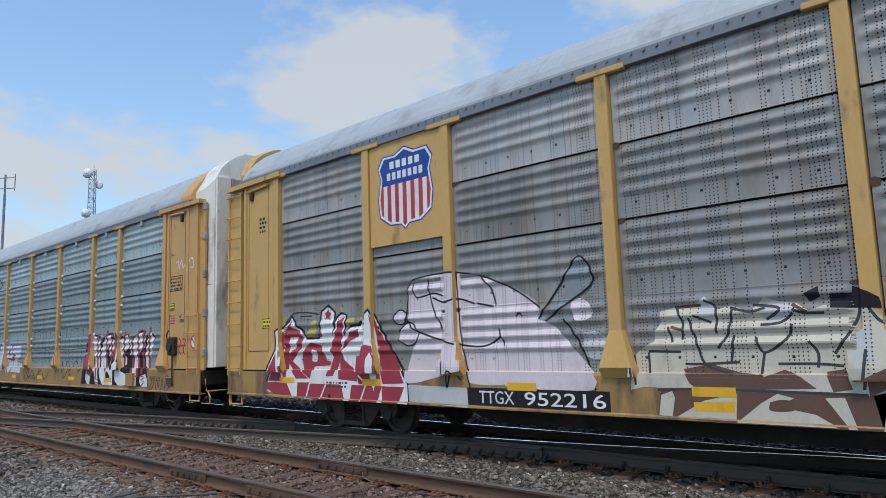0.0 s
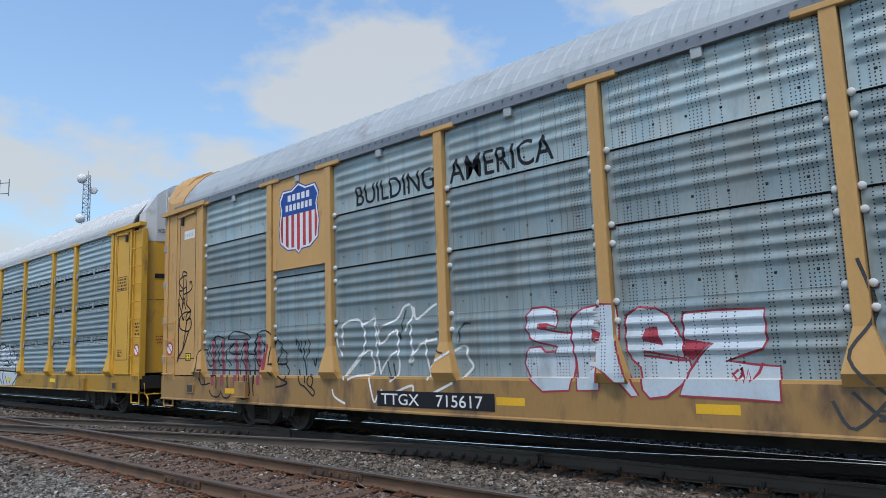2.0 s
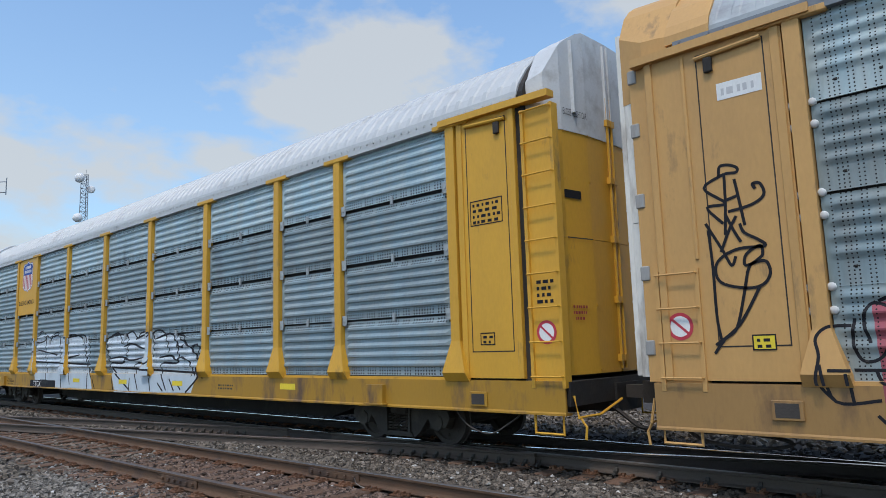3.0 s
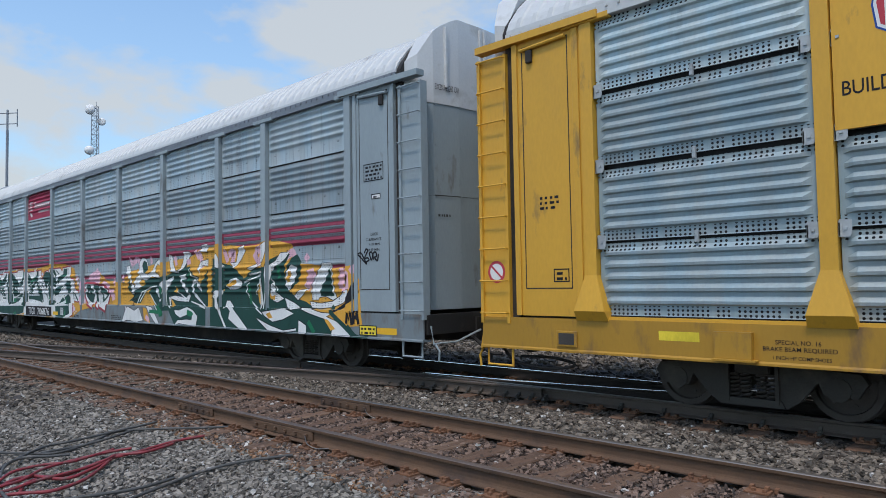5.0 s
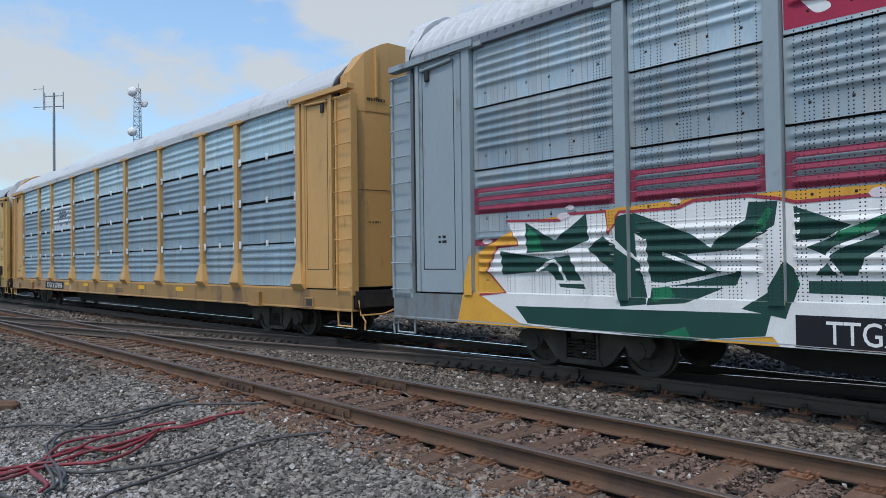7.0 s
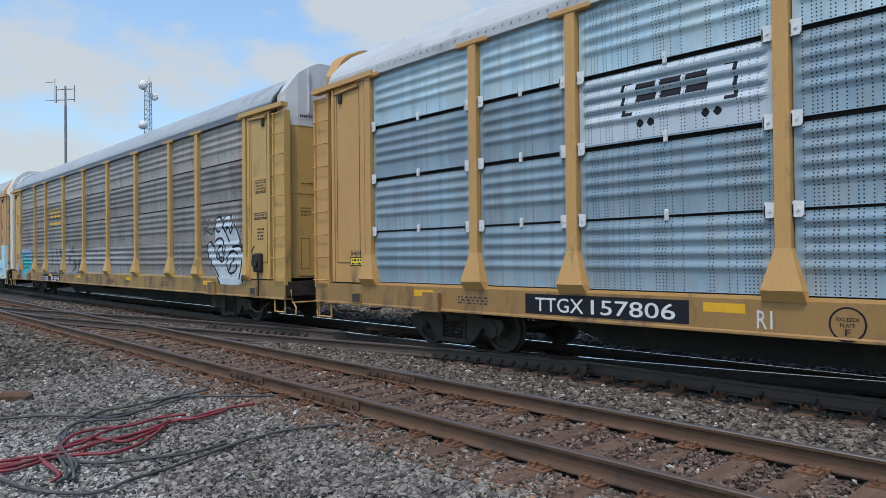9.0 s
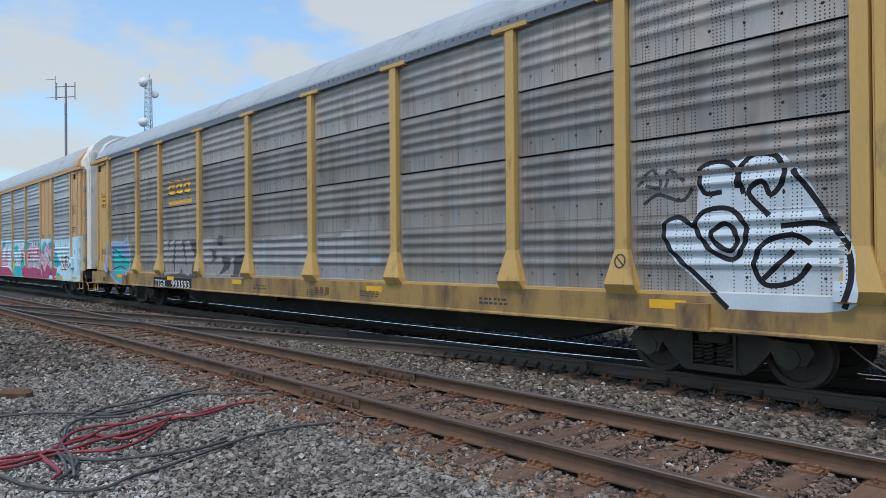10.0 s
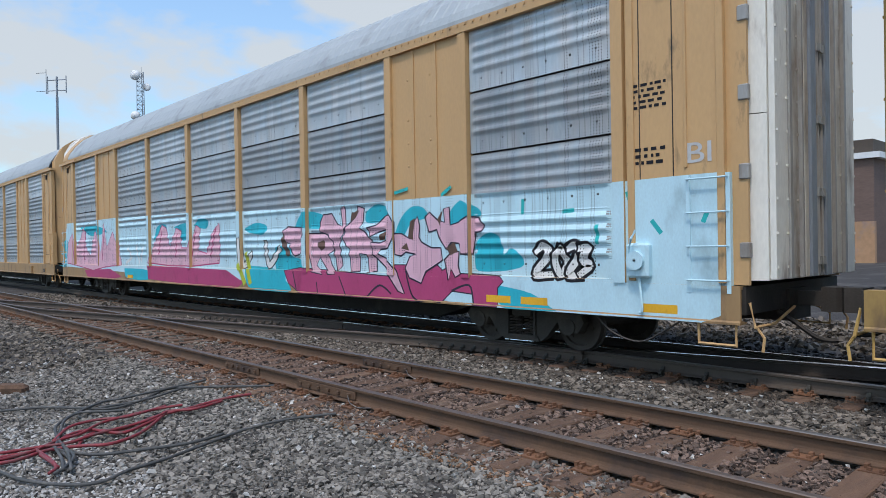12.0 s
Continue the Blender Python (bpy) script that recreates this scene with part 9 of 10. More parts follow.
piece.fill("pinkwhite", (-6.15, 2.25, -6.10, 2.30, -6.01, 2.30, -5.97, 2.24, -6.02, 2.20, -6.11, 2.21))
piece.fill("pinkwhite", (-5.96, 2.32, -5.93, 2.35, -5.88, 2.35, -5.86, 2.31, -5.89, 2.29, -5.94, 2.29))
piece.fill("pinkwhite", (-5.34, 2.10, -5.28, 2.16, -5.18, 2.16, -5.13, 2.09, -5.20, 2.05, -5.29, 2.05))
piece.fill("pinkwhite", (-5.31, 2.00, -5.28, 2.02, -5.23, 2.03, -5.20, 1.99, -5.24, 1.97, -5.28, 1.97))
piece.fill("pinkwhite", (-11.49, 1.93, -11.42, 1.97, -11.32, 1.97, -11.27, 1.93, -11.33, 1.89, -11.43, 1.89))

piece = Mural(CARS[3], "sprayed_lettering", "dark green block letters edged in white and red")
piece.fill("pink", (-0.73, 1.97, -0.62, 2.04, -0.33, 2.04, -0.10, 1.94, -0.04, 1.70, -0.71, 1.68))
piece.fill("pink", (0.24, 1.73, 0.45, 1.76, 0.64, 1.59, 0.62, 1.53, 0.38, 1.59))
piece.fill("pink", (0.77, 1.46, 0.86, 1.54, 1.02, 1.57, 0.98, 1.43, 0.85, 1.38))
piece.fill("white", (-1.15, 1.54, -1.24, 1.69, -1.08, 1.76, -0.82, 1.76, -0.50, 1.75, -0.01, 1.69, 0.24, 1.69, 0.55, 1.59, 0.78, 1.41, 0.58, 1.08, 0.52, 0.91, 0.22, 0.99, 0.07, 1.02, 0.04, 1.12, -0.04, 0.97, -0.19, 1.03, -0.29, 1.20, -0.47, 1.06, -0.52, 0.98, -0.90, 1.10, -1.07, 1.19, -1.20, 1.35), False)
piece.line("red", 0.07, (-1.15, 1.54, -1.24, 1.69, -1.08, 1.76, -0.82, 1.76, -0.50, 1.75, -0.01, 1.69, 0.24, 1.69, 0.55, 1.59, 0.78, 1.41, 0.58, 1.08, 0.52, 0.91, 0.22, 0.99, 0.07, 1.02, 0.04, 1.12, -0.04, 0.97, -0.19, 1.03, -0.29, 1.20, -0.47, 1.06, -0.52, 0.98, -0.90, 1.10, -1.07, 1.19, -1.20, 1.35, -1.15, 1.54), False)
piece.line("ink", 0.02, (-1.06, 1.67, -0.82, 1.69, -0.46, 1.50, -0.59, 1.43, -0.39, 1.41, -0.55, 1.16, -0.76, 1.21, -1.02, 1.34, -1.13, 1.46, -0.93, 1.49, -1.06, 1.67), False)
piece.fill("darkgreen", (-1.06, 1.67, -0.82, 1.69, -0.46, 1.50, -0.59, 1.43, -0.39, 1.41, -0.55, 1.16, -0.76, 1.21, -1.02, 1.34, -1.13, 1.46, -0.93, 1.49), False)
piece.line("ink", 0.02, (-0.50, 1.67, -0.06, 1.66, 0.03, 1.56, -0.18, 1.52, -0.05, 1.48, -0.06, 1.41, -0.15, 1.41, -0.08, 1.17, -0.25, 1.22, -0.28, 1.46, -0.50, 1.67), False)
piece.fill("darkgreen", (-0.50, 1.67, -0.06, 1.66, 0.03, 1.56, -0.18, 1.52, -0.05, 1.48, -0.06, 1.41, -0.15, 1.41, -0.08, 1.17, -0.25, 1.22, -0.28, 1.46), False)
piece.line("ink", 0.02, (0.05, 1.64, 0.20, 1.63, 0.72, 1.43, 0.58, 1.34, 0.37, 1.23, 0.22, 1.18, 0.21, 1.41, 0.08, 1.50, 0.05, 1.64), False)
piece.fill("darkgreen", (0.05, 1.64, 0.20, 1.63, 0.72, 1.43, 0.58, 1.34, 0.37, 1.23, 0.22, 1.18, 0.21, 1.41, 0.08, 1.50), False)
piece.fill("white", (-0.82, 1.46, -0.76, 1.53, -0.70, 1.41), False)
piece.fill("white", (0.25, 1.46, 0.55, 1.38, 0.34, 1.28), False)
piece.line("ink", 0.02, (-0.90, 0.99, -0.88, 0.83))
piece.line("ink", 0.02, (-0.37, 1.04, -0.32, 0.87))
piece.line("ink", 0.02, (0.22, 0.88, 0.25, 0.67))
piece.line("ink", 0.02, (0.33, 0.90, 0.36, 0.77))
piece.line("ink", 0.025, (1.03, 1.94, 1.13, 2.10, 1.20, 1.93, 1.32, 1.96, 1.38, 1.83))
piece.line("ink", 0.025, (2.28, 1.46, 2.53, 1.46, 2.33, 1.28, 2.58, 1.29, 2.32, 1.14, 2.57, 1.12))

piece = Mural(CARS[5], "sprayed_shape", "white sprayed shape with thick black outline")
piece.fill("paint", (10.35, 0.95, 9.97, 1.25, 9.61, 1.59, 9.50, 1.94, 9.69, 2.06, 9.94, 1.99, 9.98, 2.33, 10.02, 2.59, 10.23, 2.70, 10.47, 2.65, 10.66, 2.75, 10.94, 2.70, 11.20, 2.42, 11.47, 1.93, 11.67, 1.69, 11.71, 1.41, 11.62, 1.00))
piece.line("ink", 0.06, (10.35, 0.97, 9.97, 1.32, 9.61, 1.66, 9.54, 1.94, 9.73, 2.04, 9.91, 1.93))
piece.line("ink", 0.06, (10.26, 2.31, 10.06, 2.32, 10.02, 2.59, 10.23, 2.67, 10.43, 2.59, 10.53, 2.29))
piece.line("ink", 0.06, (10.46, 2.36, 10.50, 2.55, 10.66, 2.71, 10.91, 2.66, 10.99, 2.44, 10.84, 2.24, 10.75, 2.40, 10.59, 2.28, 10.81, 2.02))
piece.line("ink", 0.06, (11.08, 2.49, 11.30, 2.17, 11.52, 1.81, 11.65, 1.58, 11.67, 1.29, 11.59, 1.03))
piece.line("ink", 0.06, (9.94, 1.92, 10.05, 2.09, 10.36, 2.11, 10.56, 1.90, 10.52, 1.65, 10.39, 1.52, 10.12, 1.65, 9.94, 1.92))
piece.line("ink", 0.06, (10.15, 1.85, 10.33, 1.94, 10.46, 1.78, 10.39, 1.62, 10.19, 1.72, 10.15, 1.85))
piece.line("ink", 0.06, (11.24, 1.70, 11.07, 1.79, 10.77, 1.71, 10.65, 1.46, 10.77, 1.24, 11.07, 1.28, 11.24, 1.46))
piece.line("ink", 0.06, (10.74, 1.30, 11.07, 1.61))
piece.line("ink", 0.06, (10.96, 1.89, 11.30, 1.91, 11.52, 1.84))
piece.line("inkfaint", 0.045, (9.18, 2.46, 9.39, 2.65, 9.50, 2.43, 9.30, 2.45))
piece.line("inkfaint", 0.045, (9.58, 2.43, 9.62, 2.63, 9.80, 2.48))
piece.line("inkfaint", 0.045, (9.26, 2.23, 9.46, 2.33, 9.77, 2.24, 9.91, 2.37))

piece = Mural(CARS[5], "sprayed_lettering", "pale silver letters on dark sprayed ground")
piece.fill("dustdark", (-6.87, 2.10, -4.35, 2.06, -4.34, 1.01, -6.79, 1.01), False)
piece.fill("dustpale", (-6.83, 2.07, -6.46, 2.08, -6.43, 1.73, -6.27, 2.05, -6.01, 2.09, -6.02, 1.73, -6.12, 1.46, -6.06, 1.10, -6.65, 1.04, -6.81, 1.36), False)
piece.fill("dustpale", (-5.87, 2.04, -5.47, 2.06, -5.36, 1.80, -5.20, 1.46, -5.14, 1.13, -5.43, 1.12, -5.54, 1.29, -5.66, 1.11, -6.05, 1.10, -5.92, 1.64), False)
piece.fill("dustpale", (-5.24, 2.01, -4.91, 2.04, -4.76, 1.79, -4.45, 1.54, -4.44, 1.03, -4.71, 1.14, -4.82, 1.30, -4.85, 1.05, -5.12, 1.09, -5.19, 1.63), False)
piece.fill("dustpale", (-4.20, 2.05, -3.69, 2.11, -3.43, 2.06, -3.44, 1.17, -3.96, 1.04, -4.07, 1.31, -4.16, 1.78), False)
piece.fill("dustpale", (-4.00, 1.71, -3.23, 1.87, -1.64, 1.79, -1.62, 1.05, -3.97, 1.04), False)
piece.fill("dustdark", (-3.61, 1.82, -3.23, 1.71, -3.24, 1.49, -3.52, 1.43, -3.42, 1.60), False)
piece.fill("dustdark", (-2.96, 1.60, -2.36, 1.54, -2.53, 1.28, -3.06, 1.11, -3.20, 1.06, -2.79, 1.38), False)
piece.fill("dustdark", (-2.20, 1.59, -1.67, 1.64, -1.65, 1.10, -2.33, 1.08), False)
piece.fill("dustdark", (-3.14, 2.14, -2.87, 2.13, -2.91, 1.86, -3.14, 1.87), False)
piece.fill("dustpale", (-1.34, 1.93, 0.55, 1.99, 0.61, 2.09, 1.00, 2.09, 1.05, 1.99, 1.21, 1.97, 1.20, 1.13, -1.13, 1.11), False)
piece.fill("dustpale", (1.52, 1.98, 2.45, 1.96, 2.62, 2.12, 3.07, 2.17, 3.14, 1.92, 3.06, 1.71, 3.18, 1.50, 3.69, 1.57, 3.76, 1.43, 3.25, 1.29, 3.25, 1.12, 1.70, 1.10), False)
piece.line("dustblue", 0.14, (0.89, 2.04, 0.83, 1.66), True)
piece.line("dustblue", 0.14, (1.79, 1.89, 1.73, 1.54), True)
piece.line("dustblue", 0.14, (1.82, 1.34, 1.80, 1.15), True)
piece.line("dustblue", 0.14, (2.31, 1.39, 2.35, 1.20), True)
piece.line("dustblue", 0.14, (3.33, 1.57, 3.69, 1.55), True)
piece.line("dustblue", 0.14, (-0.70, 1.96, -0.68, 1.21), True)
piece.line("dustblue", 0.14, (-0.18, 1.95, -0.12, 1.32), True)

piece = Mural(CARS[5], "sprayed_shape", "blue and turquoise sprayed shape with white edge")
piece.fill("paleblue", (-11.92, 1.34, -11.82, 2.10, -11.11, 2.14, -10.33, 2.13, -10.28, 2.30, -10.11, 2.22, -10.04, 2.36, -9.93, 2.17, -9.72, 1.87, -9.66, 1.43, -9.90, 1.06, -10.17, 0.75, -10.73, 0.68, -11.45, 0.92, -11.90, 1.16))
piece.fill("violetblue", (-11.87, 1.34, -11.71, 1.97, -11.12, 2.06, -10.29, 2.05, -10.06, 2.25, -9.98, 2.10, -9.77, 1.80, -9.73, 1.47, -9.99, 1.10, -10.26, 0.78, -10.73, 0.73, -11.45, 0.99))
piece.fill("turquoise", (-11.39, 1.26, -11.33, 1.84, -10.72, 1.90, -10.16, 1.58, -9.81, 1.58, -9.90, 1.21, -10.26, 1.13, -10.73, 0.76, -11.13, 1.02))
piece.line("tealdark", 0.04, (-11.34, 1.34, -11.33, 1.84, -10.72, 1.74))
piece.line("tealdark", 0.04, (-10.72, 1.66, -10.25, 1.58, -10.34, 1.43))
piece.line("tealdark", 0.04, (-11.45, 1.17, -10.72, 1.27, -10.16, 1.20))

piece = Mural(CARS[6], "painted_band", "light blue rolled-on paint band")
piece.fill("skyblue", (-14.27, 2.71, -7.43, 2.71, -1.48, 2.61, 1.63, 2.51, 4.52, 2.44, 7.34, 2.43, 9.34, 2.42, 10.72, 2.40, 11.99, 2.40, 12.83, 2.41, 13.41, 2.41, 13.39, 0.74, 12.87, 0.53, 11.96, 0.56, 10.14, 0.62, 9.30, 0.66, 7.46, 0.77, 3.54, 0.86, -2.73, 0.85, -14.39, 1.05), False)

piece = Mural(CARS[6], "sprayed_background", "turquoise sprayed shapes behind the lettering")
piece.fill("cyan", (3.95, 2.06, 4.19, 2.32, 4.63, 2.36, 5.16, 2.22, 5.09, 1.99), True)
piece.fill("cyan", (6.50, 2.27, 6.85, 2.39, 7.18, 2.31, 7.26, 2.13, 6.75, 2.05, 6.49, 2.09), True)
piece.fill("cyan", (7.41, 1.82, 7.61, 2.12, 7.89, 2.29, 8.19, 2.26, 8.30, 2.09, 7.88, 2.01, 7.65, 1.77, 7.44, 1.72), True)
piece.fill("cyan", (8.85, 1.93, 8.86, 2.16, 9.09, 2.33, 9.28, 2.26, 9.46, 2.18, 9.50, 2.07, 9.14, 2.01), True)
piece.fill("cyan", (9.36, 1.56, 9.49, 1.73, 9.76, 1.80, 9.93, 1.68, 10.01, 1.46, 10.12, 1.55, 10.32, 1.46, 10.37, 1.30, 10.15, 1.23, 9.86, 1.20, 9.44, 1.20, 9.36, 1.33), True)
piece.fill("cyan", (3.10, 1.10, 3.12, 1.61, 3.70, 1.63, 3.88, 1.42, 4.16, 1.36, 4.37, 1.12, 3.61, 0.98, 3.84, 0.68, 3.09, 0.66), True)
piece.fill("cyan", (9.89, 0.99, 10.55, 0.89, 10.91, 0.70, 10.96, 0.66, 9.99, 0.66), True)
piece.fill("cyan", (1.74, 1.21, 2.95, 1.16, 3.49, 0.98, 3.77, 0.66, 2.20, 0.66, 1.81, 0.81), True)
piece.fill("cyan", (1.63, 2.09, 2.20, 2.21, 2.73, 2.12, 2.59, 1.93, 1.91, 1.99), True)
piece.fill("cyan", (-1.27, 2.25, -0.84, 2.42, -0.35, 2.37, -0.50, 2.15), True)
piece.fill("cyan", (-4.04, 1.92, -3.84, 2.30, -3.23, 2.35, -3.16, 2.15), True)
piece.fill("cyan", (-2.58, 2.26, -1.64, 2.34, -1.58, 1.95, -2.04, 1.88), True)
piece.fill("cyan", (-6.53, 1.04, -4.55, 1.01, -4.47, 0.72, -6.28, 0.73), True)
piece.fill("cyan", (-14.11, 1.06, -13.93, 1.74, -12.96, 2.07, -13.07, 1.07), True)
piece.fill("cyan", (-11.45, 2.53, -9.75, 2.56, -8.23, 2.28, -10.10, 2.16), True)
piece.line("turquoise", 0.06, (7.43, 2.56, 7.78, 2.61), True)
piece.line("turquoise", 0.06, (8.66, 2.45, 8.87, 2.56), True)
piece.line("turquoise", 0.06, (10.36, 2.07, 10.37, 2.26), True)
piece.line("turquoise", 0.06, (11.11, 2.06, 11.28, 2.07), True)
piece.line("turquoise", 0.06, (12.17, 2.25, 12.21, 2.13), True)
piece.line("turquoise", 0.06, (12.52, 1.87, 12.63, 1.73), True)
piece.line("turquoise", 0.06, (13.23, 1.94, 13.19, 1.85), True)
piece.line("turquoise", 0.06, (11.67, 1.84, 11.68, 1.61), True)

piece = Mural(CARS[6], "sprayed_lettering", "pink sprayed lettering running into magenta, outlined dark")
piece.line("tealdark", 0.04, (3.57, 1.11, 4.15, 1.18, 7.27, 1.06, 7.40, 1.27, 7.71, 1.27, 7.94, 1.17, 8.31, 1.28, 8.52, 1.28, 8.66, 1.19, 8.86, 1.28, 9.02, 1.15, 9.92, 1.12, 10.00, 1.05, 9.88, 0.95, 9.88, 0.66, 9.39, 0.66, 9.34, 0.84, 8.88, 0.87, 8.61, 0.67, 8.33, 0.70, 8.03, 0.66, 7.25, 0.66, 5.65, 0.66, 4.18, 0.66, 3.73, 0.86, 3.57, 1.11), False)
piece.fill("magenta", (3.57, 1.11, 4.15, 1.18, 7.27, 1.06, 7.40, 1.27, 7.71, 1.27, 7.94, 1.17, 8.31, 1.28, 8.52, 1.28, 8.66, 1.19, 8.86, 1.28, 9.02, 1.15, 9.92, 1.12, 10.00, 1.05, 9.88, 0.95, 9.88, 0.66, 9.39, 0.66, 9.34, 0.84, 8.88, 0.87, 8.61, 0.67, 8.33, 0.70, 8.03, 0.66, 7.25, 0.66, 5.65, 0.66, 4.18, 0.66, 3.73, 0.86), False)
piece.fill("magenta", (-4.53, 1.15, 0.76, 1.09, 1.64, 0.81, 1.35, 0.66, -1.28, 0.66, -4.47, 0.74), False)
piece.fill("magenta", (-10.75, 0.92, -7.91, 1.00, -6.81, 0.76, -7.65, 0.66, -10.42, 0.68), False)
piece.line("tealdark", 0.06, (3.48, 1.98, 3.67, 2.06, 4.18, 2.02, 4.30, 2.17, 4.36, 1.89, 4.22, 1.72, 4.16, 1.48, 3.98, 1.45, 3.82, 1.54, 3.75, 1.72, 3.47, 1.75, 3.48, 1.98), False)
piece.fill("pink", (3.48, 1.98, 3.67, 2.06, 4.18, 2.02, 4.30, 2.17, 4.36, 1.89, 4.22, 1.72, 4.16, 1.48, 3.98, 1.45, 3.82, 1.54, 3.75, 1.72, 3.47, 1.75), False)
piece.line("tealdark", 0.06, (4.51, 1.89, 5.04, 1.88, 5.45, 1.95, 5.60, 1.75, 5.48, 1.59, 5.24, 1.47, 5.33, 1.25, 5.51, 1.08, 5.27, 1.08, 4.92, 1.42, 4.77, 1.24, 5.06, 1.07, 4.64, 1.12, 4.50, 1.48, 4.51, 1.89), False)
piece.fill("pink", (4.51, 1.89, 5.04, 1.88, 5.45, 1.95, 5.60, 1.75, 5.48, 1.59, 5.24, 1.47, 5.33, 1.25, 5.51, 1.08, 5.27, 1.08, 4.92, 1.42, 4.77, 1.24, 5.06, 1.07, 4.64, 1.12, 4.50, 1.48), False)
piece.line("tealdark", 0.06, (4.95, 2.11, 5.06, 2.26, 5.36, 2.27, 5.55, 2.06, 5.75, 2.01, 5.70, 2.36, 5.82, 2.41, 5.84, 2.03, 5.64, 1.70, 5.71, 1.25, 5.55, 1.14, 5.44, 1.70, 5.25, 1.87, 4.96, 1.94, 4.95, 2.11), False)
piece.fill("pink", (4.95, 2.11, 5.06, 2.26, 5.36, 2.27, 5.55, 2.06, 5.75, 2.01, 5.70, 2.36, 5.82, 2.41, 5.84, 2.03, 5.64, 1.70, 5.71, 1.25, 5.55, 1.14, 5.44, 1.70, 5.25, 1.87, 4.96, 1.94), False)
piece.line("tealdark", 0.06, (5.88, 2.00, 6.19, 2.18, 6.27, 2.38, 6.44, 2.33, 6.40, 2.09, 6.31, 1.96, 6.57, 1.81, 6.81, 1.58, 6.81, 1.16, 6.59, 1.13, 6.56, 1.47, 6.31, 1.49, 6.28, 1.15, 6.01, 1.14, 5.98, 1.58, 5.76, 1.75, 5.88, 2.00), False)
piece.fill("pink", (5.88, 2.00, 6.19, 2.18, 6.27, 2.38, 6.44, 2.33, 6.40, 2.09, 6.31, 1.96, 6.57, 1.81, 6.81, 1.58, 6.81, 1.16, 6.59, 1.13, 6.56, 1.47, 6.31, 1.49, 6.28, 1.15, 6.01, 1.14, 5.98, 1.58, 5.76, 1.75), False)
piece.line("tealdark", 0.06, (6.58, 1.95, 6.84, 1.99, 7.09, 2.14, 7.29, 2.16, 7.39, 2.03, 7.38, 1.77, 7.24, 1.59, 6.94, 1.57, 6.87, 1.47, 7.24, 1.32, 7.43, 1.17, 7.66, 0.77, 7.50, 0.82, 7.07, 1.26, 6.74, 1.47, 6.66, 1.68, 6.95, 1.66, 7.18, 1.73, 7.15, 1.93, 6.89, 1.89, 6.66, 1.81, 6.58, 1.95), False)
piece.fill("pink", (6.58, 1.95, 6.84, 1.99, 7.09, 2.14, 7.29, 2.16, 7.39, 2.03, 7.38, 1.77, 7.24, 1.59, 6.94, 1.57, 6.87, 1.47, 7.24, 1.32, 7.43, 1.17, 7.66, 0.77, 7.50, 0.82, 7.07, 1.26, 6.74, 1.47, 6.66, 1.68, 6.95, 1.66, 7.18, 1.73, 7.15, 1.93, 6.89, 1.89, 6.66, 1.81), False)
piece.line("tealdark", 0.06, (7.41, 1.82, 7.60, 1.82, 7.85, 1.72, 7.96, 2.01, 8.04, 2.10, 8.09, 1.95, 8.06, 1.76, 8.14, 1.66, 8.39, 1.56, 8.62, 1.56, 8.65, 1.37, 8.45, 1.28, 8.23, 1.18, 8.12, 0.98, 7.82, 1.07, 7.71, 1.22, 7.84, 1.42, 8.02, 1.47, 7.72, 1.52, 7.59, 1.45, 7.43, 1.47, 7.41, 1.82), False)
piece.fill("pink", (7.41, 1.82, 7.60, 1.82, 7.85, 1.72, 7.96, 2.01, 8.04, 2.10, 8.09, 1.95, 8.06, 1.76, 8.14, 1.66, 8.39, 1.56, 8.62, 1.56, 8.65, 1.37, 8.45, 1.28, 8.23, 1.18, 8.12, 0.98, 7.82, 1.07, 7.71, 1.22, 7.84, 1.42, 8.02, 1.47, 7.72, 1.52, 7.59, 1.45, 7.43, 1.47), False)
piece.line("tealdark", 0.06, (8.26, 2.09, 8.36, 2.16, 8.54, 2.03, 8.74, 1.98, 8.72, 2.21, 8.83, 2.23, 8.85, 1.93, 9.08, 1.97, 9.27, 2.05, 9.46, 2.03, 9.58, 1.92, 9.54, 1.84, 9.39, 1.81, 9.36, 1.64, 9.32, 1.48, 9.13, 1.48, 9.07, 1.65, 8.87, 1.67, 8.76, 1.56, 8.60, 1.75, 8.54, 1.89, 8.35, 1.85, 8.26, 2.09), False)
piece.fill("pink", (8.26, 2.09, 8.36, 2.16, 8.54, 2.03, 8.74, 1.98, 8.72, 2.21, 8.83, 2.23, 8.85, 1.93, 9.08, 1.97, 9.27, 2.05, 9.46, 2.03, 9.58, 1.92, 9.54, 1.84, 9.39, 1.81, 9.36, 1.64, 9.32, 1.48, 9.13, 1.48, 9.07, 1.65, 8.87, 1.67, 8.76, 1.56, 8.60, 1.75, 8.54, 1.89, 8.35, 1.85), False)
piece.line("tealdark", 0.06, (8.73, 1.37, 8.87, 1.47, 9.05, 1.50, 9.02, 1.28, 9.07, 1.15, 8.97, 1.10, 8.86, 1.24, 8.81, 1.05, 8.73, 1.37), False)
piece.fill("pink", (8.73, 1.37, 8.87, 1.47, 9.05, 1.50, 9.02, 1.28, 9.07, 1.15, 8.97, 1.10, 8.86, 1.24, 8.81, 1.05), False)
piece.fill("brown", (3.47, 1.95, 3.61, 1.73, 3.79, 1.45, 3.65, 1.42, 3.37, 1.73), False)
piece.fill("brown", (4.83, 1.71, 5.08, 1.76, 5.16, 1.61, 4.95, 1.54), False)
piece.fill("brown", (6.19, 2.18, 6.30, 2.31, 6.04, 2.26, 6.00, 2.11), False)
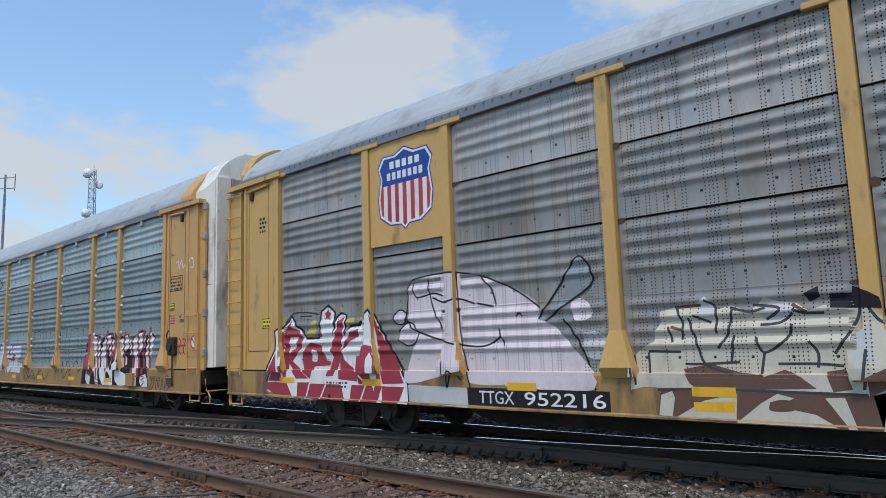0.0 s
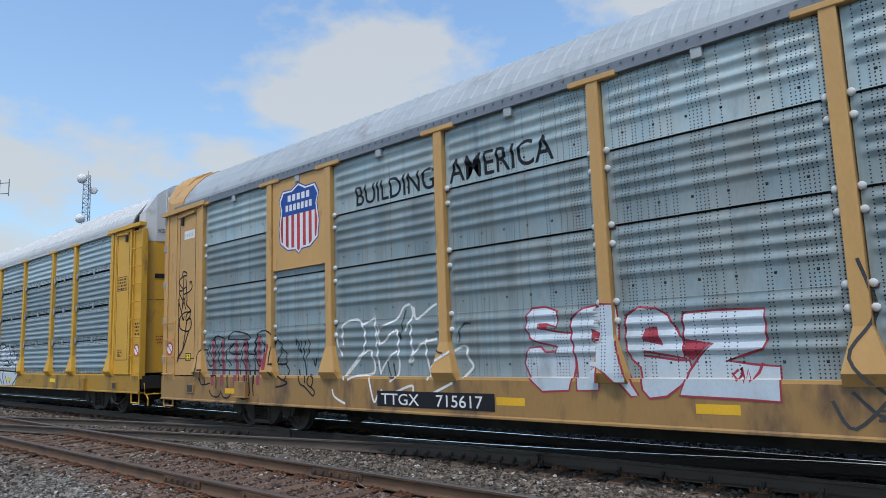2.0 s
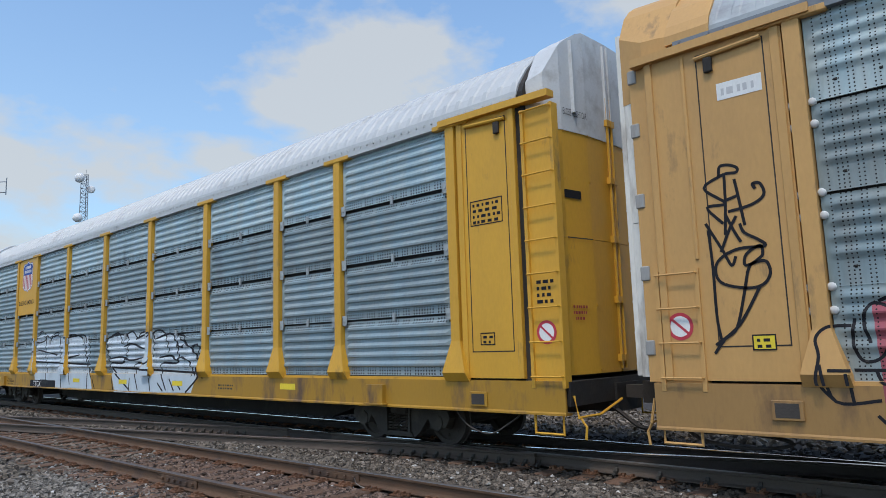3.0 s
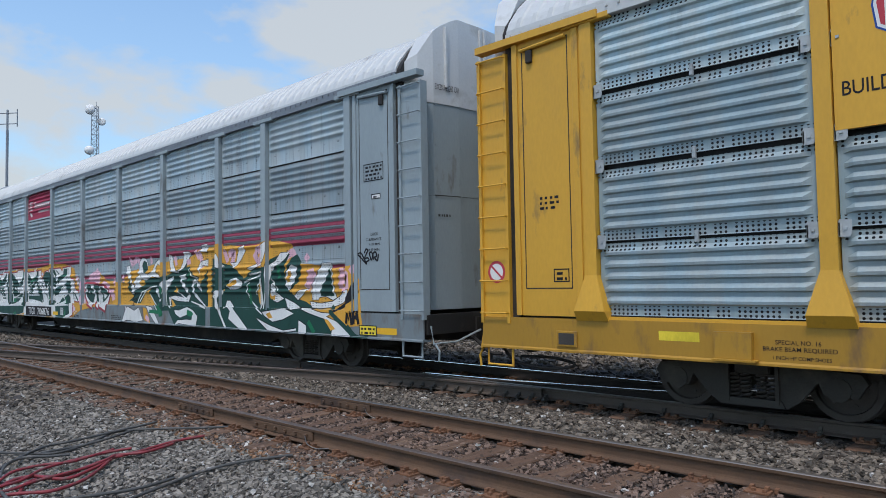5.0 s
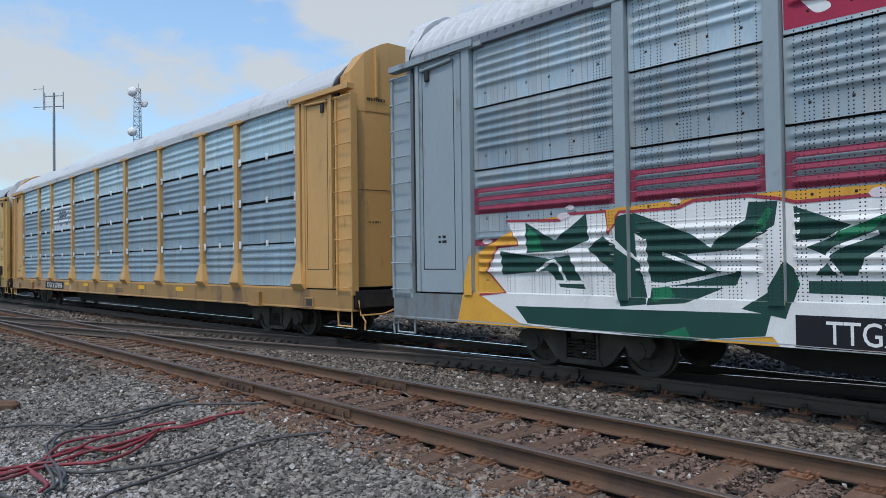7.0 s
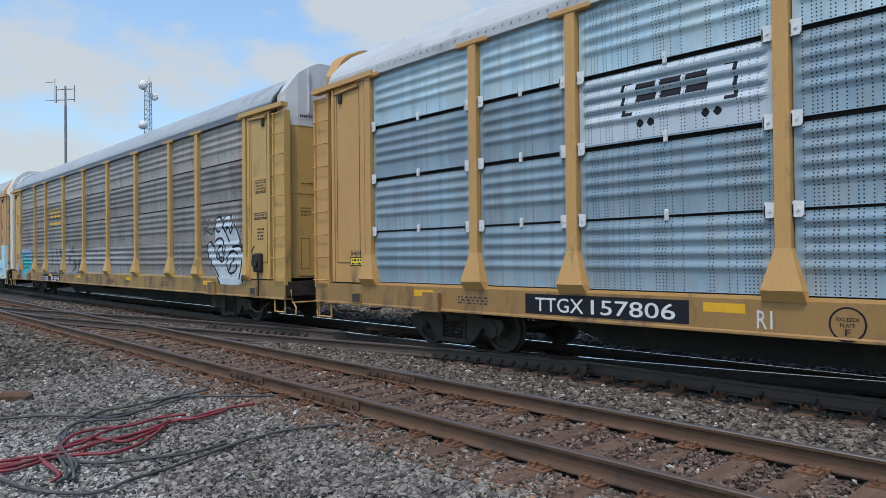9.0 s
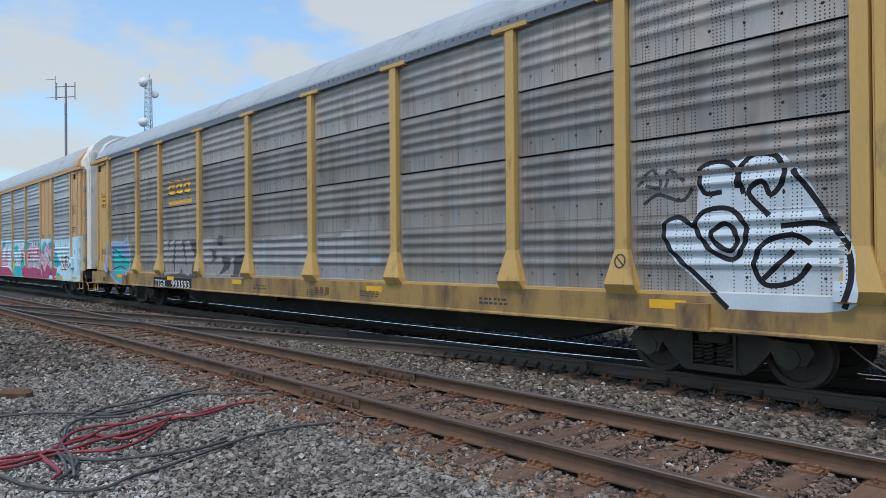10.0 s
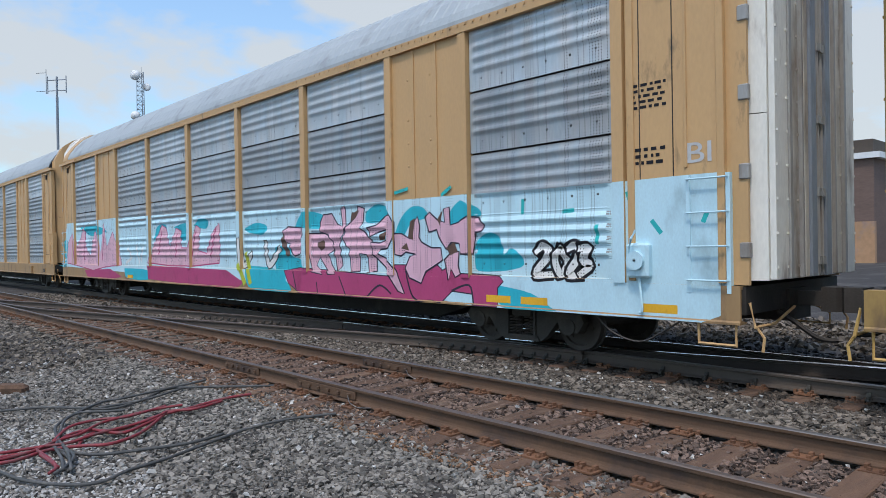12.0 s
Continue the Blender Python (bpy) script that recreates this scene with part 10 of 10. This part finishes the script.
piece.fill("brown", (6.95, 1.83, 7.15, 1.90, 7.08, 1.74, 6.91, 1.72), False)
piece.fill("brown", (7.79, 1.77, 7.85, 2.04, 7.98, 2.09, 7.91, 1.71), False)
piece.fill("brown", (8.61, 1.94, 8.69, 2.20, 8.55, 2.05), False)
piece.fill("brown", (8.76, 1.56, 8.95, 1.67, 9.03, 1.51, 8.87, 1.45), False)
piece.fill("brown", (7.59, 1.57, 7.75, 1.67, 7.81, 1.53), False)
piece.line("tealdark", 0.035, (3.92, 1.11, 4.05, 0.73), True)
piece.line("tealdark", 0.035, (5.66, 1.03, 5.88, 0.66), True)
piece.line("tealdark", 0.035, (6.58, 0.68, 6.96, 0.90, 7.29, 0.76), True)
piece.line("tealdark", 0.035, (7.71, 1.17, 7.86, 0.78, 8.03, 0.66), True)
piece.line("tealdark", 0.035, (8.88, 0.87, 9.28, 0.97, 9.37, 0.66), True)
piece.line("tealdark", 0.035, (4.85, 0.89, 4.88, 0.66), True)
piece.line("magenta", 0.07, (-13.02, 1.18, -12.81, 1.95, -12.19, 2.34, -11.79, 1.73, -10.89, 2.52, -10.67, 1.72, -10.15, 1.40, -9.71, 2.28, -9.32, 2.31, -8.87, 1.50, -8.57, 2.58, -8.26, 1.70, -7.65, 2.23, -7.22, 1.88, -6.94, 1.13, -7.72, 1.12, -8.50, 1.07, -9.75, 0.94, -11.43, 1.08, -13.02, 1.18), False)
piece.fill("pink", (-13.02, 1.18, -12.81, 1.95, -12.19, 2.34, -11.79, 1.73, -10.89, 2.52, -10.67, 1.72, -10.15, 1.40, -9.71, 2.28, -9.32, 2.31, -8.87, 1.50, -8.57, 2.58, -8.26, 1.70, -7.65, 2.23, -7.22, 1.88, -6.94, 1.13, -7.72, 1.12, -8.50, 1.07, -9.75, 0.94, -11.43, 1.08), False)
piece.line("magenta", 0.07, (-4.39, 1.24, -4.14, 1.66, -3.45, 2.32, -3.16, 2.23, -2.85, 1.65, -2.42, 2.21, -2.11, 2.12, -2.05, 1.65, -1.49, 1.64, -1.09, 2.25, -0.85, 2.16, -0.94, 1.56, -0.43, 1.49, -0.03, 2.07, 0.27, 2.26, 0.34, 1.63, 0.26, 1.27, -1.32, 1.18, -2.87, 1.17, -4.39, 1.24), False)
piece.fill("pink", (-4.39, 1.24, -4.14, 1.66, -3.45, 2.32, -3.16, 2.23, -2.85, 1.65, -2.42, 2.21, -2.11, 2.12, -2.05, 1.65, -1.49, 1.64, -1.09, 2.25, -0.85, 2.16, -0.94, 1.56, -0.43, 1.49, -0.03, 2.07, 0.27, 2.26, 0.34, 1.63, 0.26, 1.27, -1.32, 1.18, -2.87, 1.17), False)
piece.line("magenta", 0.06, (-12.20, 2.16, -11.96, 1.29), True)
piece.line("magenta", 0.06, (-10.76, 2.34, -10.97, 1.30), True)
piece.line("magenta", 0.06, (-9.58, 2.15, -9.39, 1.20), True)
piece.line("magenta", 0.06, (-8.46, 2.38, -8.76, 1.31), True)
piece.line("magenta", 0.06, (-3.46, 2.16, -3.71, 1.49), True)
piece.line("magenta", 0.06, (-2.35, 2.05, -2.46, 1.41), True)
piece.line("magenta", 0.06, (-1.10, 2.09, -1.39, 1.41), True)
piece.line("magenta", 0.06, (0.10, 2.14, -0.19, 1.41), True)
piece.line("white", 0.09, (-6.32, 1.68, -5.98, 1.41, -6.50, 1.22), True)
piece.line("white", 0.09, (-5.55, 1.76, -5.34, 1.23), True)
piece.line("white", 0.09, (-4.97, 1.71, -5.19, 1.29), True)
piece.letter("white", "ink", 0.14, 0.03, (1.46, 1.82, 1.58, 1.21, 2.01, 1.48))
piece.letter("white", "ink", 0.14, 0.03, (2.70, 1.74, 2.81, 1.22, 3.33, 1.60))
piece.line("lime", 0.16, (1.73, 1.48, 1.99, 0.82))
piece.line("lime", 0.16, (1.43, 1.21, 1.71, 0.81))
piece.letter("white", "ink", 0.12, 0.045, (10.64, 1.50, 10.75, 1.58, 10.85, 1.46, 10.59, 1.18, 10.90, 1.17))
piece.letter("white", "ink", 0.12, 0.045, (11.05, 1.54, 10.95, 1.38, 11.05, 1.18, 11.17, 1.34, 11.05, 1.54))
piece.letter("white", "ink", 0.12, 0.045, (11.20, 1.54, 11.32, 1.58, 11.39, 1.46, 11.19, 1.19, 11.43, 1.17))
piece.letter("white", "ink", 0.12, 0.045, (11.39, 1.54, 11.53, 1.54, 11.43, 1.38, 11.55, 1.31, 11.38, 1.18))


def mark(car, x, z, words, height, width, plate=None):
    """A reporting mark on the sill, white on a black field where there is one."""
    m = Mural(car, "reporting_mark", "white stencilled reporting mark")
    if plate:
        m.box("ink", *plate)
    for w, x0, wd in words:
        m.text("white", w, x0, z, height, wd)


mark(CARS[0], 0, 0.68, (("TTGX", -6.51, 0.64), ("952216", -5.69, 1.27)), 0.18, 0, (-6.73, -4.36, 0.65, 0.90))
mark(CARS[1], 0, 0.68, (("TTGX", -5.68, 0.88), ("715617", -4.43, 0.93)), 0.18, 0, (-5.78, -3.28, 0.65, 0.90))
mark(CARS[2], 0, 0.69, (("TTGX", -6.9, 0.7),), 0.18, 0, (-7.2, -4.9, 0.66, 0.90))
mark(CARS[3], 0, 0.71, (("TTGX", -6.55, 0.72), ("706876", -5.55, 1.22)), 0.24, 0, (-6.85, -4.1, 0.66, 1.0))
mark(CARS[4], 0, 0.80, (("TTGX", -7.72, 0.85), ("157806", -6.75, 1.24)), 0.20, 0, (-7.91, -5.33, 0.76, 1.05))
mark(CARS[5], 0, 0.71, (("TTGX", -7.41, 0.85), ("993593", -6.12, 1.28)), 0.21, 0, (-7.51, -4.71, 0.67, 0.99))

slogan = Mural(CARS[1], "slogan", "black stencilled slogan")
slogan.text("ink", "BUILDING", -6.30, 4.10, 0.36, 1.92)
slogan.text("ink", "AMERICA", -4.05, 4.10, 0.38, 1.95)
slogan = Mural(CARS[2], "slogan", "black stencilled slogan")
slogan.text("ink", "BUILDING AMERICA", -8.78, 3.42, 0.15, 1.52)

# plain block logos of the two other cars
logo = Mural(CARS[4], "logo", "black bracketed block logo on a pale sheet")
logo.box("paint", -6.94, -4.32, 3.10, 3.98)
for s_, x_ in ((1, -6.26), (-1, -4.72)):
    logo.box("ink", min(x_, x_ + s_ * 0.05), max(x_, x_ + s_ * 0.05), 3.40, 3.86)
    for z_ in (3.40, 3.81):
        logo.box("ink", min(x_, x_ + s_ * 0.16), max(x_, x_ + s_ * 0.16), z_, z_ + 0.05)
for i_ in range(3):
    logo.box("ink", -6.04 + i_ * 0.34, -5.76 + i_ * 0.34, 3.56, 3.80)
for x_ in (-6.0, -5.85, -5.12, -4.97):
    logo.fill("ink", (x_ - 0.055, 3.29, x_, 3.235, x_ + 0.055, 3.29, x_, 3.345))
logo = Mural(CARS[5], "logo", "golden yellow block logo with underline")
for i_ in range(3):
    x_ = -6.40 + i_ * 0.56
    for colour_, g_ in (("ink", 0.025), ("gold", 0.0)):
        logo.fill(colour_, (x_ - g_, 3.44 - g_, x_ + 0.40, 3.36 - g_, x_ + 0.46 + g_, 3.48, x_ + 0.44 + g_, 3.76 + g_, x_ + 0.08, 3.78 + g_, x_ - g_, 3.66), False)
    logo.box("inkfaint", x_ + 0.16, x_ + 0.32, 3.53, 3.62)
logo.box("gold", -6.44, -4.78, 3.10, 3.20)


def label(car, x0, x1, z0, z1, rows, back=None, ink="ink", frame_=True):
    """A small stencilled panel: a thin frame and rows of unreadable lettering as bars."""
    m = Mural(car, "stencil", "small stencilled lettering")
    if back:
        m.box(back, x0, x1, z0, z1)
    if frame_:
        e = 0.016
        m.box(ink, x0, x1, z0, z0 + e)
        m.box(ink, x0, x1, z1 - e, z1)
        m.box(ink, x0, x0 + e, z0 + e, z1 - e)
        m.box(ink, x1 - e, x1, z0 + e, z1 - e)
    rng = random.Random(int((x0 + z0) * 1000))
    step = (z1 - z0 - 0.04) / rows
    for r in range(rows):
        z = z1 - 0.03 - (r + 0.5) * step
        x = x0 + 0.05
        while x < x1 - 0.07:
            w = rng.uniform(0.03, 0.10)
            m.box(ink, x, min(x + w, x1 - 0.04), z - step * 0.26, z + step * 0.26)
            x += w + rng.uniform(0.025, 0.05)


label(CARS[0], 11.0 - 23.3, -11.95, 1.95, 2.15, 2, "label_yellow")
label(CARS[0], -12.45, -12.1, 3.9, 4.3, 4, frame_=False)
label(CARS[1], 12.05, 12.70, 2.99, 3.36, 4)
label(CARS[1], 12.04, 12.31, 2.52, 2.70, 2, "label_yellow")
label(CARS[1], 11.97, 12.40, 2.17, 2.46, 4, None, "red", False)
label(CARS[1], 12.05, 12.3, 3.85, 3.97, 2, None, "ink", False)
label(CARS[1], -12.45, -12.2, 1.45, 1.62, 2, "label_yellow")
label(CARS[1], -12.6, -12.1, 4.3, 4.5, 1, "white", "palegrey", False)
label(CARS[2], 12.10, 12.71, 3.35, 3.73, 4)
label(CARS[2], 12.21, 12.48, 1.59, 1.77, 2)
label(CARS[2], 13.18, 13.55, 2.1, 2.5, 4, None, "ink", False)
label(CARS[2], -12.6, -12.2, 2.55, 2.8, 3, None, "ink", False)
label(CARS[2], -12.35, -12.1, 1.58, 1.76, 2)
label(CARS[3], 12.17, 12.69, 3.38, 3.69, 4)
label(CARS[3], 12.37, 12.61, 3.06, 3.15, 1, "white")
label(CARS[3], 12.03, 12.49, 0.70, 0.88, 2, "label_yellow")
label(CARS[3], -12.5, -12.2, 1.9, 2.1, 2, None, "ink", False)
label(CARS[4], -12.39, -11.98, 1.44, 1.61, 2, "label_yellow")
label(CARS[5], 12.23, 12.76, 3.12, 3.43, 4)
label(CARS[5], 12.19, 12.79, 2.51, 2.67, 2)
label(CARS[5], 12.3, 12.7, 2.0, 2.35, 4, None, "ink", False)
label(CARS[5], -12.55, -12.05, 3.35, 3.85, 3, "gold")
label(CARS[5], -12.5, -12.05, 1.7, 1.9, 2)
label(CARS[6], 12.21, 12.77, 3.27, 3.66, 5, None, "ink", False)
label(CARS[6], 12.12, 12.75, 2.56, 2.85, 3, None, "ink", False)
code = Mural(CARS[4], "stencil", "small stencilled lettering")
code.text("ink", "B-4164", -12.35, 1.64, 0.10, 0.32)
code = Mural(CARS[1], "stencil", "small stencilled lettering")
code.text("ink", "AF", 12.56, 2.33, 0.09, 0.12)
code.text("ink", "1708", 12.56, 2.21, 0.09, 0.24)

# reflectors along the sills
for car_, xs_, z_, colour_ in ((CARS[0], (-11.4, -8.9, -5.73, -3.05, -0.2, 2.6), 0.93, "amber"), (CARS[1], (-3.0, -0.1, 2.7, 5.6, 8.4, -10.4), 0.80, "amber"),
                               (CARS[2], (-10.6, -3.2, 0.0, 3.0, 7.4), 0.92, "label_yellow"), (CARS[3], (-3.7, 12.74), 0.79, "amber"), (CARS[4], (-10.2, -4.9, -2.6, 0.0, 2.8, 5.6), 0.98, "gold"),
                               (CARS[5], (-10.6, -6.2, -2.0, 3.6, 9.6), 0.97, "gold"), (CARS[6], (12.6, -6.0, 9.9, 10.6), 0.78, "gold")):
    for x_ in xs_:
        m_ = Mural(car_, "reflector", "yellow reflective strip on the sill")
        m_.box(colour_, x_ - 0.25, x_ + 0.25, z_ - 0.055, z_ + 0.055)
for car_, x_, z_ in ((CARS[4], 0.5, 0.85), (CARS[5], 1.2, 0.83), (CARS[2], -6.3, 0.86), (CARS[3], 0.9, 0.76), (CARS[1], 1.4, 0.80), (CARS[4], -9.4, 0.9)):
    label(car_, x_, x_ + 0.8, z_ - 0.08, z_ + 0.10, 3, None, "inkfaint", False)
ring = Mural(CARS[4], "stencil", "small stencilled lettering")
ring.line("ink", 0.02, tuple(c for k in range(13) for c in (-3.6 + 0.17 * math.cos(k * math.pi / 6), 0.87 + 0.17 * math.sin(k * math.pi / 6))))
ring.text("white", "R1", -4.52, 0.77, 0.20, 0.17)
for car_, x_ in ((CARS[2], 13.36), (CARS[1], -13.25), (CARS[1], 13.3), (CARS[2], -13.36)):
    m_ = Mural(car_, "warning_label", "round red and white warning label")
    for r_, c_ in ((0.16, "shield_red"), (0.12, "white")):
        m_.fill(c_, [c for k in range(12) for c in (x_ + r_ * math.cos(k * math.pi / 6), 1.74 + r_ * math.sin(k * math.pi / 6))])
    m_.line("shield_red", 0.03, (x_ - 0.09, 1.82, x_ + 0.09, 1.66))


# ---- hand brakes and small fittings ----
def handbrake(car, x, z, mat):
    sh = Shape()
    sh.box(x - 0.16, x + 0.16, -1.66, -1.52, z - 0.22, z + 0.22, bevel=0.03)
    sh.tube([(x - 0.1, -1.68, z + 0.1), (x - 0.02, -1.74, z + 0.28), (x + 0.02, -1.70, z + 0.38)], 0.018, 6)
    sh.tube(bend([(x, -1.60, z - 0.2), (x + 0.05, -1.62, z - 0.6), (x, -1.60, 0.72)], 4), 0.018, 6)
    sh.lathe([(0.02, -0.03), (0.12, -0.03), (0.12, 0.03), (0.02, 0.03)], 14)
    k = len(sh.v) - 14 * 4
    sh.v[k:] = [(a + x, b - 1.68, c + z) for a, b, c in sh.v[k:]]
    sh.make("hand_brake", mat, car, "greasy hand brake gear")


handbrake(CARS[0], 12.4, 1.6, M["black"])
handbrake(CARS[1], 12.33, 1.66, M["black"])
handbrake(CARS[5], 12.45, 1.5, M["black"])
handbrake(CARS[6], 12.35, 1.38, spray_material("skyblue"))
for car_ in (CARS[1], CARS[2], CARS[5], CARS[0], CARS[6]):
    sh_ = Shape().tube(bend([(11.6, -1.45, 0.62), (11.9, -1.5, 0.42), (12.3, -1.52, 0.34), (12.6, -1.5, 0.48), (12.9, -1.45, 0.68)], 5), 0.012, 5)
    sh_.make("brake_chain", M["wheel"], car_, "hanging brake chain")
for car_ in (CARS[4], CARS[2], CARS[1]):
    sh_ = Shape().tube(bend([(-13.5, -1.3, 0.7), (-13.2, -1.35, 0.45), (-12.6, -1.35, 0.38), (-12.2, -1.3, 0.45), (-12.6, -1.25, 0.52), (-13.2, -1.2, 0.5)], 5), 0.022, 6)
    sh_.make("air_hose", M["black"], car_, "looped black air hose")


# ---- stencils on the bowed end doors ----
def door_marks(car, items):
    """Flat paint on the near half of the front end door: (kind, colour, x0, x1, z0, z1) along the door's face."""
    for kind, colour, x0, x1, z0, z1 in items:
        if kind in ("bars", "plate"):
            cells = [(x0, x1, z0, z1)]
            if kind == "bars":
                rng = random.Random(int(z0 * 1000))
                cells, x = [], x0
                while x < x1:
                    w = rng.uniform(0.02, 0.045)
                    cells.append((x, min(x + w, x1), z0, z1))
                    x += w + rng.uniform(0.012, 0.03)
        else:
            e = 0.012
            cells = [(x0, x1, z0, z0 + e), (x0, x1, z1 - e, z1), (x0, x0 + e, z0, z1), (x1 - e, x1, z0, z1)]
        v, f = [], []
        for a, b, c, d in cells:
            k = len(v)
            y = -0.026 if c > 4.6 else -0.008
            v += [(a, y, c), (b, y, c), (b, y, d), (a, y, d)]
            f.append((k, k + 1, k + 2, k + 3))
        o = mesh_object("stencil", v, f, spray_material(colour), car, "small stencilled lettering")
        o.matrix_basis = pose(13.525, -1.15, 0, 0, 0, 81.7)


SEAM = ("plate", "inkfaint", 0.0, 0.55, 3.045, 3.062)
door_marks(CARS[5], (SEAM, ("plate", "brown", 0.0, 0.55, 1.17, 1.20), ("bars", "ink", 0.04, 0.50, 4.80, 4.86), ("bars", "ink", 0.06, 0.42, 3.28, 3.31), ("bars", "inkfaint", 0.06, 0.30, 2.72, 2.75), ("bars", "inkfaint", 0.06, 0.30, 2.64, 2.67),
                     ("bars", "inkfaint", 0.06, 0.27, 2.56, 2.59), ("frame", "brown", 0.05, 0.27, 1.35, 2.05)))
door_marks(CARS[2], (SEAM, ("plate", "ink", -0.02, 0.34, 3.62, 3.74), ("bars", "red", 0.04, 0.34, 2.06, 2.10), ("bars", "red", 0.04, 0.34, 1.98, 2.02), ("bars", "red", 0.08, 0.28, 1.90, 1.94)))
door_marks(CARS[3], (SEAM, ("bars", "inkfaint", 0.06, 0.34, 2.7, 2.74)))
door_marks(CARS[4], (SEAM, ("bars", "ink", 0.04, 0.46, 4.82, 4.88), ("bars", "inkfaint", 0.06, 0.34, 2.4, 2.44)))


def door_text(car, words, x0, z0, height, width):
    """Stencilled words on the near half of the cap over the front end doors."""
    cu = bpy.data.curves.new("words", "FONT")
    cu.body, cu.size, cu.resolution_u = words, 1.0, 2
    tmp = new("words", cu)
    me = tmp.to_mesh()
    pts = [(q.co.x, q.co.y) for q in me.vertices]
    faces = [tuple(q.vertices) for q in me.polygons]
    tmp.to_mesh_clear()
    bpy.data.objects.remove(tmp)
    a, b = max(q[0] for q in pts), max(q[1] for q in pts)
    o = mesh_object("stencil", [(x0 + x / a * width, -0.026, z0 + y / b * height) for x, y in pts], faces, spray_material("ink", False), car, "black stencilled words")
    o.matrix_basis = pose(13.525, -1.15, 0, 0, 0, 81.7)


door_text(CARS[2], "EXCESS HEIGHT CAR", 0.02, 4.84, 0.10, 0.52)
door_text(CARS[3], "EXCESS HEIGHT CAR", 0.02, 4.84, 0.10, 0.52)

# readable stencils on sills and panels
words_ = Mural(CARS[2], "stencil", "black stencilled brake notes on the sill")
words_.text("ink", "SPECIAL NO. 16", -9.52, 0.88, 0.048, 0.45)
words_.text("ink", "BRAKE BEAM REQUIRED", -9.65, 0.80, 0.056, 0.73)
words_.text("ink", "1 INCH HF COMP SHOES", -9.55, 0.72, 0.040, 0.57)
words_ = Mural(CARS[3], "stencil", "black stencilled deck clearance notes")
words_.text("ink", "DECK", 12.34, 2.43, 0.048, 0.20)
words_.text("ink", "CLEARANCE", 12.21, 2.34, 0.048, 0.41)
words_.text("ink", "A 89 MIN.", 12.29, 2.26, 0.040, 0.30)
words_.text("ink", "B 89 MIN.", 12.28, 2.16, 0.048, 0.30)

piece = Mural(CARS[3], "sprayed_tag", "black sprayed tag on the corner panel")
piece.line("ink", 0.03, (11.97, 2.12, 12.07, 2.14, 12.16, 2.03, 12.22, 1.94, 12.08, 2.05, 11.97, 2.12), True)
piece.line("ink", 0.03, (12.17, 2.14, 12.21, 2.20, 12.26, 2.18, 12.22, 2.12, 12.17, 2.04, 12.25, 2.05, 12.29, 2.01, 12.22, 1.98), True)
piece.line("ink", 0.03, (12.32, 2.07, 12.30, 2.13, 12.36, 2.14, 12.39, 2.08, 12.35, 2.01, 12.32, 2.07), True)
piece.line("ink", 0.03, (12.41, 2.02, 12.40, 2.12, 12.47, 2.14, 12.49, 2.07, 12.44, 2.05, 12.51, 1.99, 12.54, 2.10), True)

# load limits, plate codes and faded marks along the sills
code = Mural(CARS[3], "stencil", "black stencilled load limit")
code.text("ink", "* LD LMT 80000", -2.22, 0.69, 0.085, 0.66)
code = Mural(CARS[3], "plate_code", "small white plate with black letters")
code.box("palegrey", -3.22, -2.96, 0.74, 0.98)
code.text("ink", "PLATE", -3.19, 0.90, 0.05, 0.20)
code.text("ink", "J", -3.12, 0.77, 0.09, 0.06)
code = Mural(CARS[4], "plate_code", "black ringed plate code on the sill")
code.text("ink", "EXCEEDS", -3.71, 0.90, 0.04, 0.22)
code.text("ink", "PLATE", -3.67, 0.84, 0.04, 0.14)
code.text("ink", "F", -3.625, 0.75, 0.07, 0.05)
for i_ in range(3):
    faded = Mural(CARS[5], "faded_mark", "faded rusty block mark")
    faded.box("rust", 1.55 + i_ * 0.20, 1.68 + i_ * 0.20, 0.80, 0.95)
board = Mural(CARS[6], "stencil", "pale stencilled letters")
board.text("palegrey", "BI", 13.0, 2.55, 0.24, 0.30)
post_mark = Mural(CARS[5], "round_mark", "round black mark on the post foot")
post_mark.line("inkfaint", 0.022, tuple(c for k in range(13) for c in (8.96 + 0.075 * math.cos(k * math.pi / 6), 1.50 + 0.085 * math.sin(k * math.pi / 6))))
post_mark.line("inkfaint", 0.02, (8.96 - 0.05, 1.55, 8.96 + 0.05, 1.45))
for car_, x_, n_ in ((CARS[5], -1.2, 2), (CARS[5], 6.3, 2), (CARS[5], 3.1, 3), (CARS[1], 9.6, 3), (CARS[1], 11.0, 3), (CARS[2], 4.8, 2), (CARS[0], -10.2, 2), (CARS[0], 0.9, 3)):
    label(car_, x_, x_ + 0.7, 0.80, 0.97, n_, None, "inkfaint", False)


# ---- what moves ----
def motions():
    times = [i / 10 for i in range(121)]
    for i, car in enumerate(CARS):
        off = FRONT0 - i * PITCH - PITCH / 2
        walk(car, [(t, pose(off + run_at(t), TRACK_Y, 0)) for t in times])
    fine = [i / FPS for i in range(12 * FPS + 1)]
    lead = {}
    for ws in WHEELSETS:
        x = round(ws.matrix_basis.translation.x, 2)
        if x not in lead:
            walk(ws, [(t, pose(x, 0, WHEEL_R) @ Matrix.Rotation(run_at(t) / WHEEL_R, 4, "Y")) for t in fine])
            lead[x] = ws
        else:
            ws.rotation_mode = "QUATERNION"
            ws.animation_data_create()
            ws.animation_data.action = lead[x].animation_data.action
            ws.animation_data.action_slot = lead[x].animation_data.action_slot


motions()
